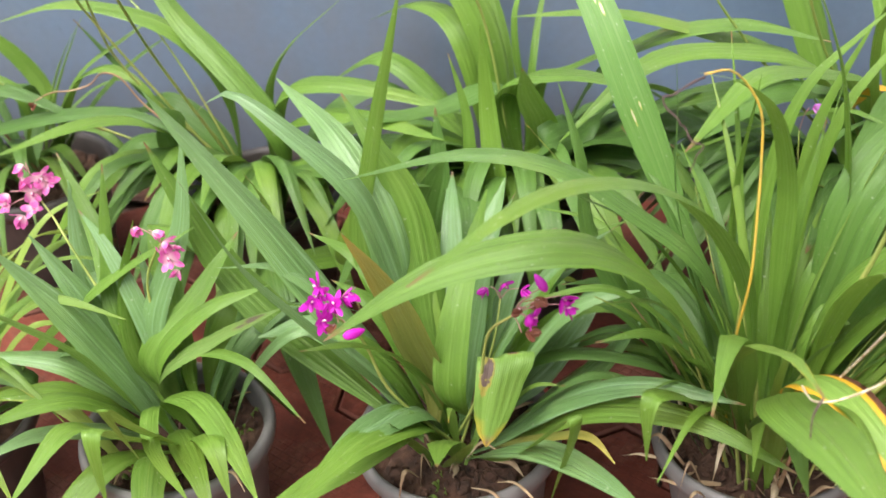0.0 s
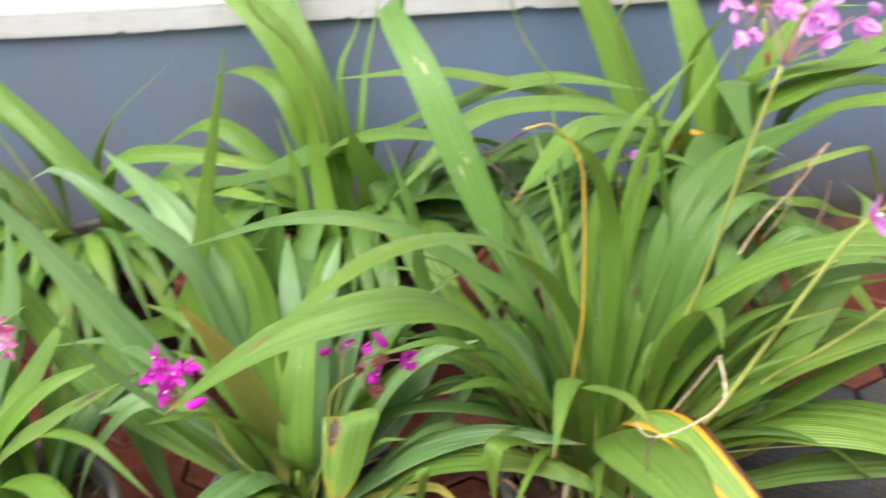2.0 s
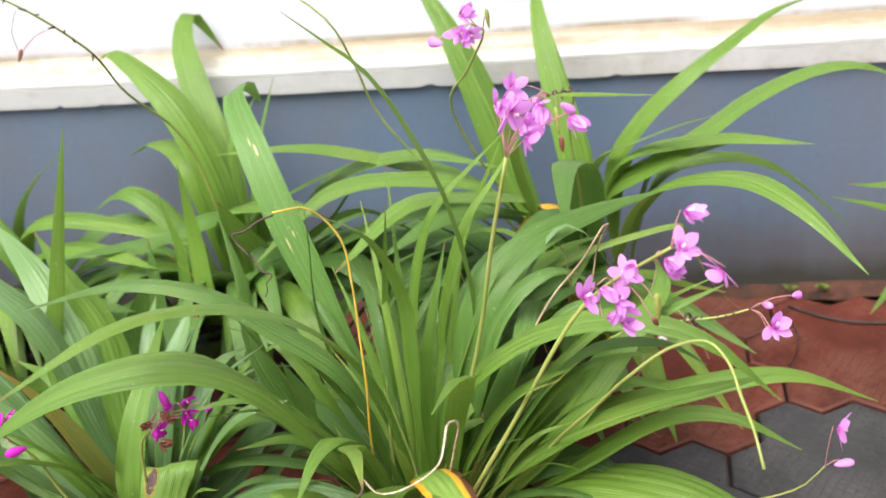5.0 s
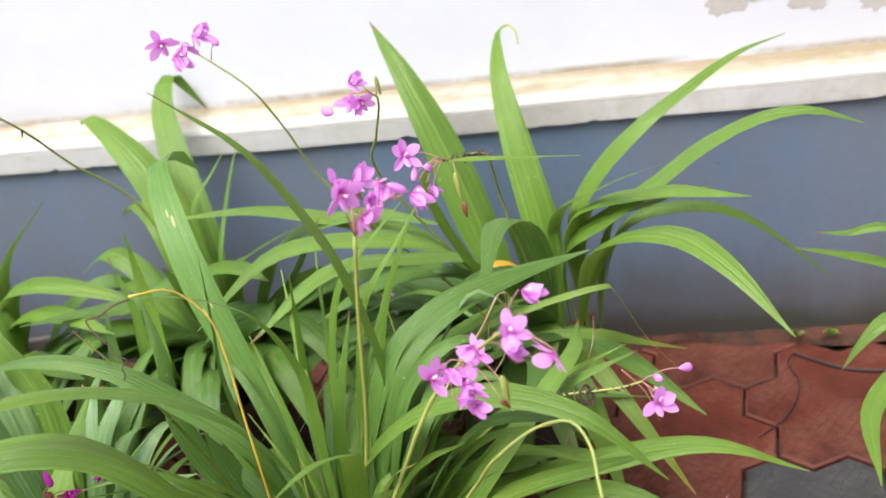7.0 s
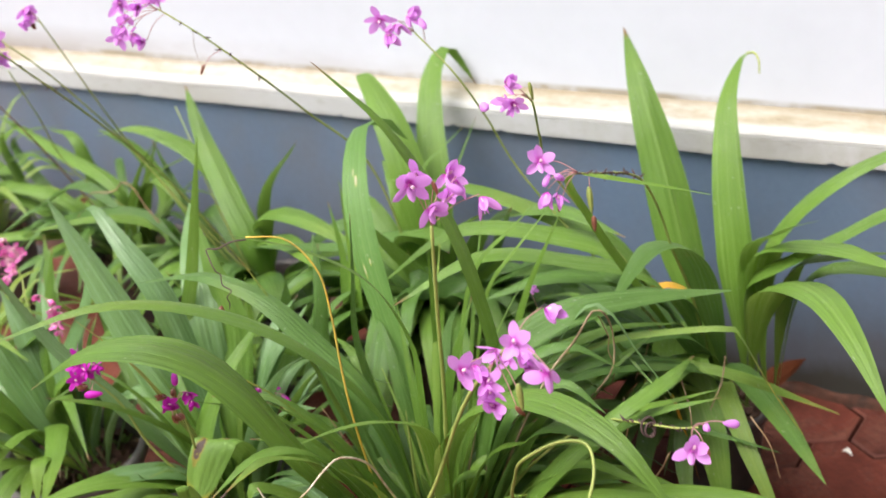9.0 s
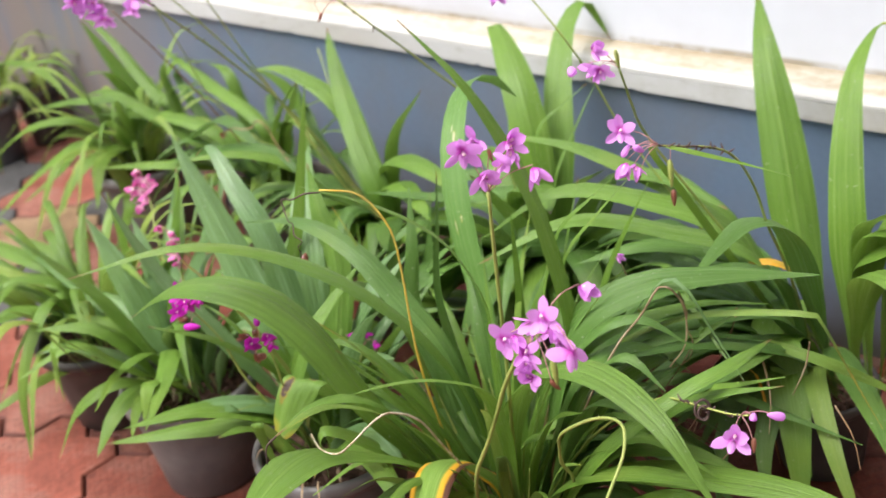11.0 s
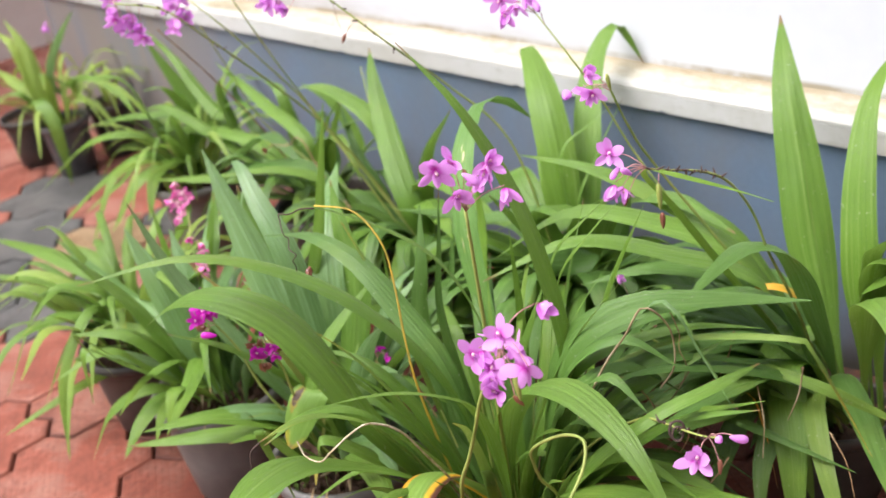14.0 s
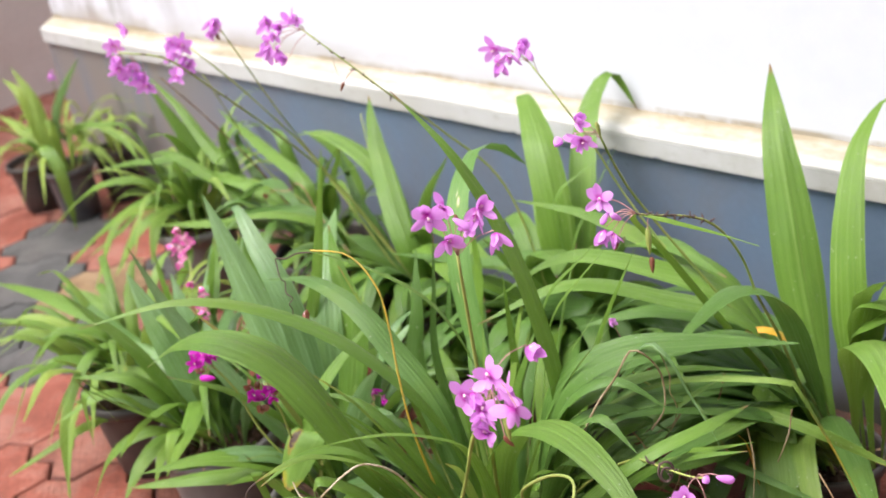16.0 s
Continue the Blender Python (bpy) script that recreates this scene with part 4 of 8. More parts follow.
leaf(PLANT_C, 0.056, [(0.256, 1.695, 0.175), (0.188, 1.719, 0.259), (0.148, 1.734, 0.323), (0.102, 1.750, 0.416)], MAT_LEAF_SHADED, petiole=4.2)
leaf(PLANT_C, 0.024, [(0.265, 1.677, 0.175), (0.277, 1.695, 0.458), (0.276, 1.694, 0.541), (0.254, 1.660, 0.642), (0.216, 1.601, 0.709), (0.172, 1.534, 0.756)], MAT_LEAF, petiole=4.2)
leaf(PLANT_C, 0.017, [(0.301, 1.716, 0.175), (0.306, 1.828, 0.361), (0.324, 1.872, 0.490), (0.386, 1.900, 0.632)], MAT_LEAF, petiole=4.2)
leaf(PLANT_C, 0.014, [(0.257, 1.735, 0.175), (0.234, 1.796, 0.427), (0.252, 1.789, 0.615)], MAT_LEAF, roll=40)
leaf(PLANT_C, 0.018, [(0.283, 1.711, 0.175), (0.289, 1.722, 0.427), (0.320, 1.773, 0.569)], MAT_LEAF, roll=40)
leaf(PLANT_C, 0.044, [(0.298, 1.709, 0.175), (0.356, 1.758, 0.489), (0.418, 1.811, 0.538), (0.493, 1.875, 0.539), (0.586, 1.954, 0.522)], MAT_LEAF_SHADED, roll=30, petiole=4.2)
leaf(PLANT_C, 0.015, [(0.303, 1.719, 0.175), (0.330, 1.800, 0.390), (0.440, 1.860, 0.469), (0.509, 1.880, 0.488), (0.580, 1.890, 0.503), (0.610, 1.900, 0.503), (0.624, 1.908, 0.470), (0.644, 1.920, 0.415), (0.658, 1.920, 0.390), (0.690, 1.905, 0.362)], MAT_LEAF_YELLOW, widest=0.6, petiole=2.0)
leaf(PLANT_C, 0.020, [(0.302, 1.690, 0.175), (0.327, 1.715, 0.351), (0.410, 1.800, 0.351)], MAT_LEAF)
leaf(PLANT_C, 0.066, [(0.267, 1.678, 0.175), (0.272, 1.590, 0.330), (0.270, 1.516, 0.417), (0.262, 1.461, 0.463), (0.263, 1.401, 0.503), (0.286, 1.331, 0.527), (0.318, 1.245, 0.525)], MAT_LEAF, widest=.74, petiole=2.6)
leaf(PLANT_C, 0.035, [(0.256, 1.670, 0.175), (0.257, 1.609, 0.278), (0.273, 1.537, 0.372), (0.278, 1.400, 0.399)], MAT_LEAF_SHADED, petiole=4.2)
leaf(PLANT_C, 0.046, [(0.295, 1.661, 0.175), (0.311, 1.600, 0.322), (0.337, 1.497, 0.383), (0.361, 1.400, 0.396)], MAT_LEAF, petiole=4.2)
leaf(PLANT_C, 0.036, [(0.253, 1.678, 0.175), (0.219, 1.531, 0.475), (0.203, 1.462, 0.509), (0.189, 1.400, 0.494)], MAT_LEAF, petiole=4.2)
leaf(PLANT_C, 0.018, [(0.285, 1.715, 0.175), (0.300, 1.772, 0.420), (0.340, 1.783, 0.580), (0.377, 1.797, 0.631), (0.425, 1.827, 0.692)], MAT_LEAF, petiole=2.2)
leaf(PLANT_C, 0.02, [(0.275, 1.720, 0.175), (0.262, 1.795, 0.420), (0.300, 1.815, 0.580), (0.354, 1.826, 0.640), (0.392, 1.830, 0.677)], MAT_LEAF, petiole=2.2)
leaf(PLANT_C, 0.011, [(0.300, 1.715, 0.175), (0.390, 1.790, 0.450), (0.458, 1.825, 0.553), (0.486, 1.824, 0.543), (0.510, 1.824, 0.503), (0.540, 1.817, 0.472), (0.575, 1.802, 0.445)], MAT_LEAF_SHEEN, petiole=2.0)
leaf(PLANT_C, 0.042, [(0.314, 1.687, 0.175), (0.571, 1.631, 0.411), (0.638, 1.617, 0.420), (0.716, 1.600, 0.382)], MAT_LEAF, petiole=4.2)
leaf(PLANT_B, 0.062, [(-0.125, 1.696, 0.175), (-0.161, 1.703, 0.243), (-0.214, 1.713, 0.331), (-0.305, 1.730, 0.473), (-0.411, 1.750, 0.621)], MAT_LEAF_SHEEN, petiole=2.0)
leaf(PLANT_B, 0.043, [(-0.102, 1.677, 0.175), (-0.154, 1.645, 0.288), (-0.202, 1.615, 0.384), (-0.270, 1.573, 0.516), (-0.308, 1.550, 0.639)], MAT_LEAF_SHEEN, petiole=2.0)
leaf(PLANT_B, 0.053, [(-0.109, 1.704, 0.175), (-0.146, 1.746, 0.314), (-0.165, 1.767, 0.432), (-0.221, 1.831, 0.508), (-0.319, 1.941, 0.532)], MAT_LEAF_SHEEN, petiole=2.0)
leaf(PLANT_B, 0.047, [(-0.097, 1.699, 0.175), (-0.127, 1.705, 0.314), (-0.173, 1.714, 0.508), (-0.242, 1.727, 0.579), (-0.317, 1.750, 0.619), (-0.356, 1.750, 0.594)], MAT_LEAF_SHEEN, petiole=2.0)
leaf(PLANT_B, 0.057, [(-0.115, 1.639, 0.175), (-0.105, 1.665, 0.270), (-0.116, 1.639, 0.371), (-0.132, 1.597, 0.482), (-0.154, 1.541, 0.584)], MAT_LEAF_DRY, petiole=2.0)
leaf(PLANT_B, 0.040, [(-0.061, 1.709, 0.175), (-0.082, 1.626, 0.300), (-0.073, 1.661, 0.386), (-0.044, 1.780, 0.475)], MAT_LEAF, petiole=2.0)
leaf(PLANT_B, 0.045, [(-0.087, 1.693, 0.175), (-0.073, 1.731, 0.258), (-0.056, 1.777, 0.385), (-0.030, 1.850, 0.445)], MAT_LEAF_SHEEN, petiole=2.0)
leaf(PLANT_B, 0.031, [(-0.111, 1.661, 0.175), (-0.103, 1.676, 0.234), (-0.119, 1.648, 0.317), (-0.160, 1.575, 0.416), (-0.202, 1.500, 0.470)], MAT_LEAF, petiole=2.0)
leaf(PLANT_B, 0.052, [(-0.092, 1.659, 0.175), (-0.098, 1.646, 0.198), (-0.115, 1.613, 0.268), (-0.160, 1.520, 0.330), (-0.209, 1.420, 0.341)], MAT_LEAF, petiole=2.0)
leaf(PLANT_B, 0.033, [(-0.107, 1.659, 0.175), (-0.128, 1.612, 0.293), (-0.159, 1.543, 0.315), (-0.197, 1.460, 0.323)], MAT_LEAF, petiole=2.0)
leaf(PLANT_B, 0.026, [(-0.083, 1.639, 0.175), (-0.078, 1.587, 0.236), (-0.043, 1.550, 0.307)], MAT_LEAF)
leaf(PLANT_B, 0.032, [(-0.097, 1.637, 0.175), (-0.101, 1.629, 0.183), (-0.115, 1.597, 0.246), (-0.135, 1.550, 0.327)], MAT_LEAF, petiole=2.0)
leaf(PLANT_B, 0.060, [(-0.073, 1.639, 0.175), (-0.041, 1.680, 0.250), (-0.012, 1.602, 0.379), (-0.033, 1.549, 0.297)], MAT_LEAF_SPOT, widest=.7, blunt=.5, petiole=2.0)
leaf(PLANT_B, 0.059, [(-0.051, 1.674, 0.175), (-0.024, 1.678, 0.198), (0.058, 1.689, 0.263), (0.134, 1.700, 0.355)], MAT_LEAF_SHEEN, petiole=2.0)
leaf(PLANT_B, 0.045, [(-0.075, 1.653, 0.175), (-0.033, 1.639, 0.217), (0.049, 1.612, 0.313), (0.140, 1.582, 0.363), (0.235, 1.550, 0.368)], MAT_LEAF_SHEEN, petiole=2.0)
leaf(PLANT_B, 0.046, [(-0.069, 1.660, 0.175), (0.002, 1.628, 0.239), (0.080, 1.593, 0.318), (0.185, 1.546, 0.349), (0.287, 1.500, 0.322)], MAT_LEAF, petiole=2.0)
leaf(PLANT_B, 0.026, [(-0.052, 1.656, 0.175), (-0.025, 1.629, 0.223), (0.026, 1.579, 0.287), (0.083, 1.522, 0.341), (0.105, 1.500, 0.329)], MAT_LEAF_DRY, petiole=2.0)
leaf(PLANT_B, 0.044, [(-0.075, 1.648, 0.175), (0.017, 1.541, 0.309), (0.079, 1.469, 0.351), (0.138, 1.400, 0.368)], MAT_LEAF_SHEEN, petiole=2.0)
leaf(PLANT_B, 0.061, [(-0.042, 1.695, 0.175), (-0.039, 1.698, 0.206), (0.028, 1.748, 0.273), (0.098, 1.800, 0.345)], MAT_LEAF_SHEEN, petiole=2.0)
leaf(PLANT_B, 0.020, [(-0.079, 1.656, 0.175), (-0.011, 1.567, 0.264), (0.069, 1.460, 0.430), (0.039, 1.500, 0.272)], MAT_LEAF, petiole=2.0)
leaf(PLANT_A, 0.049, [(-0.439, 1.646, 0.175), (-0.465, 1.617, 0.302), (-0.491, 1.589, 0.386), (-0.554, 1.520, 0.512)], MAT_LEAF, petiole=2.0)
leaf(PLANT_A, 0.056, [(-0.432, 1.658, 0.175), (-0.488, 1.659, 0.308), (-0.531, 1.659, 0.388), (-0.596, 1.660, 0.472)], MAT_LEAF_SHEEN, petiole=2.0)
leaf(PLANT_A, 0.041, [(-0.464, 1.689, 0.175), (-0.498, 1.703, 0.287), (-0.539, 1.719, 0.362), (-0.592, 1.740, 0.434)], MAT_LEAF_SHEEN, petiole=2.0)
leaf(PLANT_A, 0.036, [(-0.448, 1.697, 0.175), (-0.522, 1.736, 0.277), (-0.552, 1.774, 0.363), (-0.566, 1.820, 0.458)], MAT_LEAF_SHEEN, petiole=2.0)
leaf(PLANT_A, 0.024, [(-0.421, 1.675, 0.175), (-0.500, 1.714, 0.296), (-0.509, 1.757, 0.394), (-0.506, 1.800, 0.496)], MAT_LEAF, petiole=2.0)
leaf(PLANT_A, 0.040, [(-0.390, 1.690, 0.175), (-0.458, 1.680, 0.281), (-0.404, 1.720, 0.347), (-0.348, 1.780, 0.413)], MAT_LEAF, petiole=2.0)
leaf(PLANT_A, 0.042, [(-0.381, 1.672, 0.175), (-0.443, 1.670, 0.290), (-0.375, 1.690, 0.363), (-0.297, 1.710, 0.387)], MAT_LEAF, petiole=2.0)
leaf(PLANT_A, 0.050, [(-0.402, 1.666, 0.175), (-0.429, 1.660, 0.291), (-0.344, 1.650, 0.361), (-0.261, 1.640, 0.410)], MAT_LEAF_SPOT_B, petiole=2.0)
leaf(PLANT_A, 0.036, [(-0.388, 1.648, 0.175), (-0.422, 1.643, 0.266), (-0.377, 1.614, 0.294), (-0.325, 1.557, 0.290), (-0.272, 1.480, 0.272)], MAT_LEAF, petiole=2.0)
leaf(PLANT_A, 0.022, [(-0.422, 1.643, 0.175), (-0.431, 1.614, 0.279), (-0.399, 1.527, 0.304), (-0.329, 1.440, 0.312)], MAT_LEAF, petiole=2.0)
leaf(PLANT_A, 0.032, [(-0.421, 1.651, 0.175), (-0.421, 1.511, 0.335), (-0.421, 1.455, 0.394), (-0.421, 1.440, 0.298)], MAT_LEAF, petiole=2.0)
leaf(PLANT_A, 0.038, [(-0.437, 1.661, 0.175), (-0.468, 1.574, 0.272), (-0.486, 1.521, 0.335), (-0.521, 1.420, 0.314)], MAT_LEAF, petiole=2.0)
leaf(PLANT_A, 0.043, [(-0.453, 1.665, 0.175), (-0.497, 1.643, 0.250), (-0.541, 1.621, 0.296), (-0.623, 1.580, 0.317)], MAT_LEAF, petiole=2.0)
leaf(PLANT_A, 0.046, [(-0.441, 1.630, 0.175), (-0.473, 1.601, 0.289), (-0.511, 1.568, 0.333), (-0.586, 1.500, 0.343)], MAT_LEAF, petiole=2.0)
leaf(PLANT_A, 0.039, [(-0.463, 1.679, 0.175), (-0.509, 1.675, 0.247), (-0.560, 1.670, 0.295), (-0.674, 1.660, 0.312)], MAT_LEAF_SHEEN, petiole=2.0)
leaf(PLANT_A, 0.018, [(-0.403, 1.643, 0.175), (-0.392, 1.484, 0.379), (-0.389, 1.435, 0.446), (-0.392, 1.480, 0.332)], MAT_LEAF, petiole=2.0)
leaf(PLANT_A, 0.023, [(-0.415, 1.713, 0.175), (-0.478, 1.700, 0.272), (-0.483, 1.730, 0.372), (-0.461, 1.750, 0.449)], MAT_LEAF, petiole=2.0)
leaf(PLANT_A, 0.031, [(-0.408, 1.691, 0.175), (-0.452, 1.700, 0.309), (-0.410, 1.760, 0.434), (-0.400, 1.800, 0.535)], MAT_LEAF_SHEEN, petiole=2.0)
leaf(PLANT_A, 0.032, [(-0.446, 1.692, 0.175), (-0.494, 1.720, 0.327), (-0.526, 1.780, 0.402), (-0.587, 1.850, 0.480)], MAT_LEAF, petiole=2.0)
leaf(PLANT_A, 0.019, [(-0.377, 1.639, 0.175), (-0.397, 1.660, 0.310), (-0.303, 1.600, 0.366), (-0.228, 1.550, 0.323)], MAT_LEAF, petiole=2.0)
leaf(PLANT_A, 0.039, [(-0.437, 1.656, 0.175), (-0.486, 1.608, 0.246), (-0.547, 1.547, 0.294), (-0.594, 1.500, 0.295)], MAT_LEAF_SHEEN, petiole=2.0)
leaf(PLANT_T, 0.074, [(0.465, 2.215, 0.175), (0.390, 2.262, 0.375), (0.342, 2.308, 0.502), (0.288, 2.366, 0.604), (0.222, 2.456, 0.672)], MAT_LEAF, widest=.42, petiole=2.2)
leaf(PLANT_T, 0.053, [(0.500, 2.212, 0.175), (0.486, 2.225, 0.400), (0.457, 2.282, 0.520), (0.433, 2.360, 0.607), (0.430, 2.440, 0.643), (0.436, 2.442, 0.646)], MAT_LEAF, widest=.42, petiole=2.2)
stalk(PLANT_T, [(0.434, 2.441, 0.645), (0.446, 2.440, 0.647), (0.456, 2.432, 0.638), (0.459, 2.424, 0.620)], 0.0022, MAT_STALK, "withered curling leaf tip", "leaf_tip")
leaf(PLANT_T, 0.036, [(0.543, 2.184, 0.175), (0.530, 2.212, 0.408), (0.579, 2.216, 0.497), (0.645, 2.220, 0.561), (0.709, 2.263, 0.590), (0.785, 2.340, 0.606), (0.860, 2.410, 0.600)], MAT_LEAF, petiole=3.4)
leaf(PLANT_T, 0.072, [(0.510, 2.210, 0.175), (0.520, 2.190, 0.386), (0.603, 2.135, 0.478), (0.667, 2.136, 0.521), (0.730, 2.146, 0.561), (0.800, 2.140, 0.596), (0.870, 2.140, 0.602), (0.940, 2.150, 0.570)], MAT_LEAF, petiole=3.4)
leaf(PLANT_T, 0.045, [(0.548, 2.191, 0.175), (0.593, 2.175, 0.436), (0.670, 2.148, 0.482), (0.743, 2.122, 0.511)], MAT_LEAF, petiole=3.4)
leaf(PLANT_T, 0.037, [(0.547, 2.199, 0.175), (0.606, 2.201, 0.411), (0.689, 2.203, 0.438), (0.776, 2.205, 0.415), (0.907, 2.209, 0.289)], MAT_LEAF, petiole=3.4)
leaf(PLANT_T, 0.060, [(0.511, 2.179, 0.175), (0.581, 2.095, 0.438), (0.696, 1.957, 0.534), (0.755, 1.887, 0.528), (0.824, 1.806, 0.477)], MAT_LEAF, petiole=3.4)
leaf(PLANT_T, 0.053, [(0.500, 2.164, 0.175), (0.487, 2.055, 0.509), (0.466, 2.000, 0.545), (0.462, 1.852, 0.528)], MAT_LEAF_SHADED, petiole=3.4)
leaf(PLANT_T, 0.027, [(0.535, 2.187, 0.175), (0.502, 2.229, 0.403), (0.589, 2.119, 0.520), (0.686, 1.995, 0.615)], MAT_LEAF, petiole=3.4)
leaf(PLANT_T, 0.034, [(0.500, 2.170, 0.175), (0.480, 2.140, 0.340), (0.455, 2.105, 0.418), (0.425, 2.085, 0.428), (0.385, 2.060, 0.400)], MAT_LEAF_PATCH, petiole=1.6)
leaf(PLANT_C, 0.050, [(0.300, 1.690, 0.175), (0.431, 1.660, 0.197), (0.496, 1.640, 0.233), (0.558, 1.620, 0.258), (0.655, 1.600, 0.270), (0.765, 1.580, 0.262), (0.850, 1.570, 0.225)], MAT_LEAF_SHADED, petiole=1.8)
leaf(PLANT_C, 0.016, [(0.300, 1.700, 0.175), (0.434, 1.700, 0.197), (0.484, 1.720, 0.205), (0.559, 1.740, 0.190), (0.648, 1.760, 0.110), (0.695, 1.760, 0.034)], MAT_LEAF_PATCH, petiole=1.5)
leaf(PLANT_T, 0.062, [(0.497, 2.166, 0.175), (0.439, 2.179, 0.314), (0.429, 2.108, 0.311), (0.549, 1.990, 0.163)], MAT_LEAF, petiole=3.4)
leaf(PLANT_T, 0.040, [(0.524, 2.191, 0.175), (0.510, 2.133, 0.284), (0.603, 2.038, 0.297), (0.714, 1.918, 0.280)], MAT_LEAF_SHADED, petiole=3.4)
leaf(PLANT_T, 0.061, [(0.543, 2.180, 0.175), (0.546, 2.178, 0.444), (0.664, 2.091, 0.525), (0.789, 2.000, 0.556)], MAT_LEAF, petiole=3.4)
leaf(PLANT_T, 0.052, [(0.466, 2.207, 0.175), (0.316, 2.174, 0.436), (0.216, 2.151, 0.483), (0.089, 2.123, 0.526), (-0.038, 2.095, 0.535)], MAT_LEAF, petiole=3.4)
leaf(PLANT_T, 0.062, [(0.495, 2.187, 0.175), (0.414, 2.087, 0.438), (0.337, 1.993, 0.507), (0.259, 1.897, 0.551), (0.176, 1.794, 0.515)], MAT_LEAF, petiole=3.4)
leaf(PLANT_T, 0.062, [(0.465, 2.191, 0.175), (0.353, 2.129, 0.444), (0.250, 2.072, 0.497), (0.142, 2.013, 0.513), (0.029, 1.950, 0.433)], MAT_LEAF, petiole=3.4)
leaf(PLANT_T, 0.062, [(0.463, 2.186, 0.175), (0.398, 2.126, 0.390), (0.297, 2.034, 0.452), (0.206, 1.950, 0.437)], MAT_LEAF_SHADED, petiole=3.4)
leaf(PLANT_N, 0.066, [(-0.059, 2.213, 0.175), (-0.084, 2.232, 0.420), (-0.140, 2.275, 0.530), (-0.200, 2.322, 0.572), (-0.262, 2.366, 0.594), (-0.286, 2.385, 0.572)], MAT_LEAF, widest=.5, blunt=.25, petiole=2.0)
leaf(PLANT_N, 0.058, [(-0.050, 2.220, 0.175), (-0.092, 2.300, 0.400), (-0.140, 2.385, 0.520), (-0.166, 2.455, 0.574), (-0.162, 2.504, 0.600), (-0.146, 2.512, 0.575), (-0.118, 2.518, 0.522)], MAT_LEAF, widest=.4, petiole=1.8)
leaf(PLANT_N, 0.047, [(-0.084, 2.205, 0.175), (-0.130, 2.255, 0.438), (-0.196, 2.328, 0.446), (-0.307, 2.450, 0.360)], MAT_LEAF, petiole=2.0)
leaf(PLANT_K, 0.048, [(-0.484, 2.200, 0.175), (-0.481, 2.200, 0.380), (-0.534, 2.200, 0.465), (-0.612, 2.200, 0.502), (-0.703, 2.200, 0.516), (-0.818, 2.200, 0.486)], MAT_LEAF, petiole=2.0)
leaf(PLANT_K, 0.052, [(-0.420, 2.190, 0.175), (-0.385, 2.130, 0.330), (-0.440, 2.155, 0.408), (-0.535, 2.216, 0.479), (-0.590, 2.255, 0.535), (-0.638, 2.297, 0.570)], MAT_LEAF, petiole=1.6)
leaf(PLANT_K, 0.031, [(-0.437, 2.204, 0.175), (-0.408, 2.197, 0.398), (-0.261, 2.160, 0.551)], MAT_LEAF)
leaf(PLANT_K, 0.045, [(-0.455, 2.172, 0.175), (-0.541, 2.080, 0.379), (-0.605, 2.012, 0.431), (-0.711, 1.900, 0.439)], MAT_LEAF, petiole=2.0)
leaf(PLANT_K, 0.054, [(-0.417, 2.173, 0.175), (-0.386, 2.166, 0.384), (-0.311, 2.148, 0.412), (-0.210, 2.124, 0.406), (-0.105, 2.100, 0.384)], MAT_LEAF, petiole=2.0)
leaf(PLANT_K, 0.055, [(-0.441, 2.190, 0.175), (-0.370, 2.147, 0.347), (-0.251, 2.076, 0.398), (-0.123, 2.000, 0.404)], MAT_LEAF, petiole=2.0)
leaf(PLANT_K, 0.051, [(-0.442, 2.193, 0.175), (-0.430, 2.182, 0.242), (-0.132, 1.900, 0.399)], MAT_LEAF_SHADED)
leaf(PLANT_N, 0.062, [(-0.045, 2.166, 0.175), (-0.154, 2.000, 0.248), (-0.134, 2.000, 0.360), (-0.137, 2.020, 0.444)], MAT_LEAF_SHADED, petiole=2.0)
leaf(PLANT_B, 0.023, [(-0.087, 1.709, 0.175), (-0.192, 1.750, 0.403), (-0.174, 1.780, 0.517), (-0.122, 1.807, 0.726)], MAT_LEAF, petiole=2.0)
leaf(PLANT_N, 0.033, [(-0.049, 2.155, 0.175), (-0.059, 2.000, 0.333), (-0.067, 2.020, 0.435), (-0.072, 2.026, 0.560)], MAT_LEAF, petiole=2.0)
leaf(PLANT_N, 0.021, [(-0.060, 2.180, 0.175), (-0.093, 2.020, 0.319), (-0.098, 2.030, 0.429), (-0.118, 2.043, 0.510)], MAT_LEAF, roll=30, petiole=2.0)
leaf(PLANT_Z, 0.034, [(-0.783, 1.663, 0.150), (-0.778, 1.672, 0.276), (-0.826, 1.582, 0.322), (-0.897, 1.450, 0.123)], MAT_LEAF, petiole=2.0)
leaf(PLANT_Z, 0.035, [(-0.789, 1.664, 0.150), (-0.781, 1.688, 0.122), (-0.821, 1.576, 0.112), (-0.878, 1.420, 0.063)], MAT_LEAF, petiole=2.0)
leaf(PLANT_Z, 0.033, [(-0.754, 1.662, 0.150), (-0.760, 1.650, 0.281), (-0.800, 1.571, 0.221), (-0.836, 1.500, 0.105)], MAT_LEAF, petiole=2.0)
leaf(PLANT_Z, 0.028, [(-0.744, 1.661, 0.150), (-0.727, 1.613, 0.298), (-0.687, 1.500, 0.224), (-0.669, 1.450, 0.071)], MAT_LEAF, petiole=2.0)
leaf(PLANT_Z, 0.046, [(-0.744, 1.661, 0.150), (-0.751, 1.670, 0.162), (-0.693, 1.596, 0.230), (-0.619, 1.500, 0.279)], MAT_LEAF_SHADED, petiole=2.0)
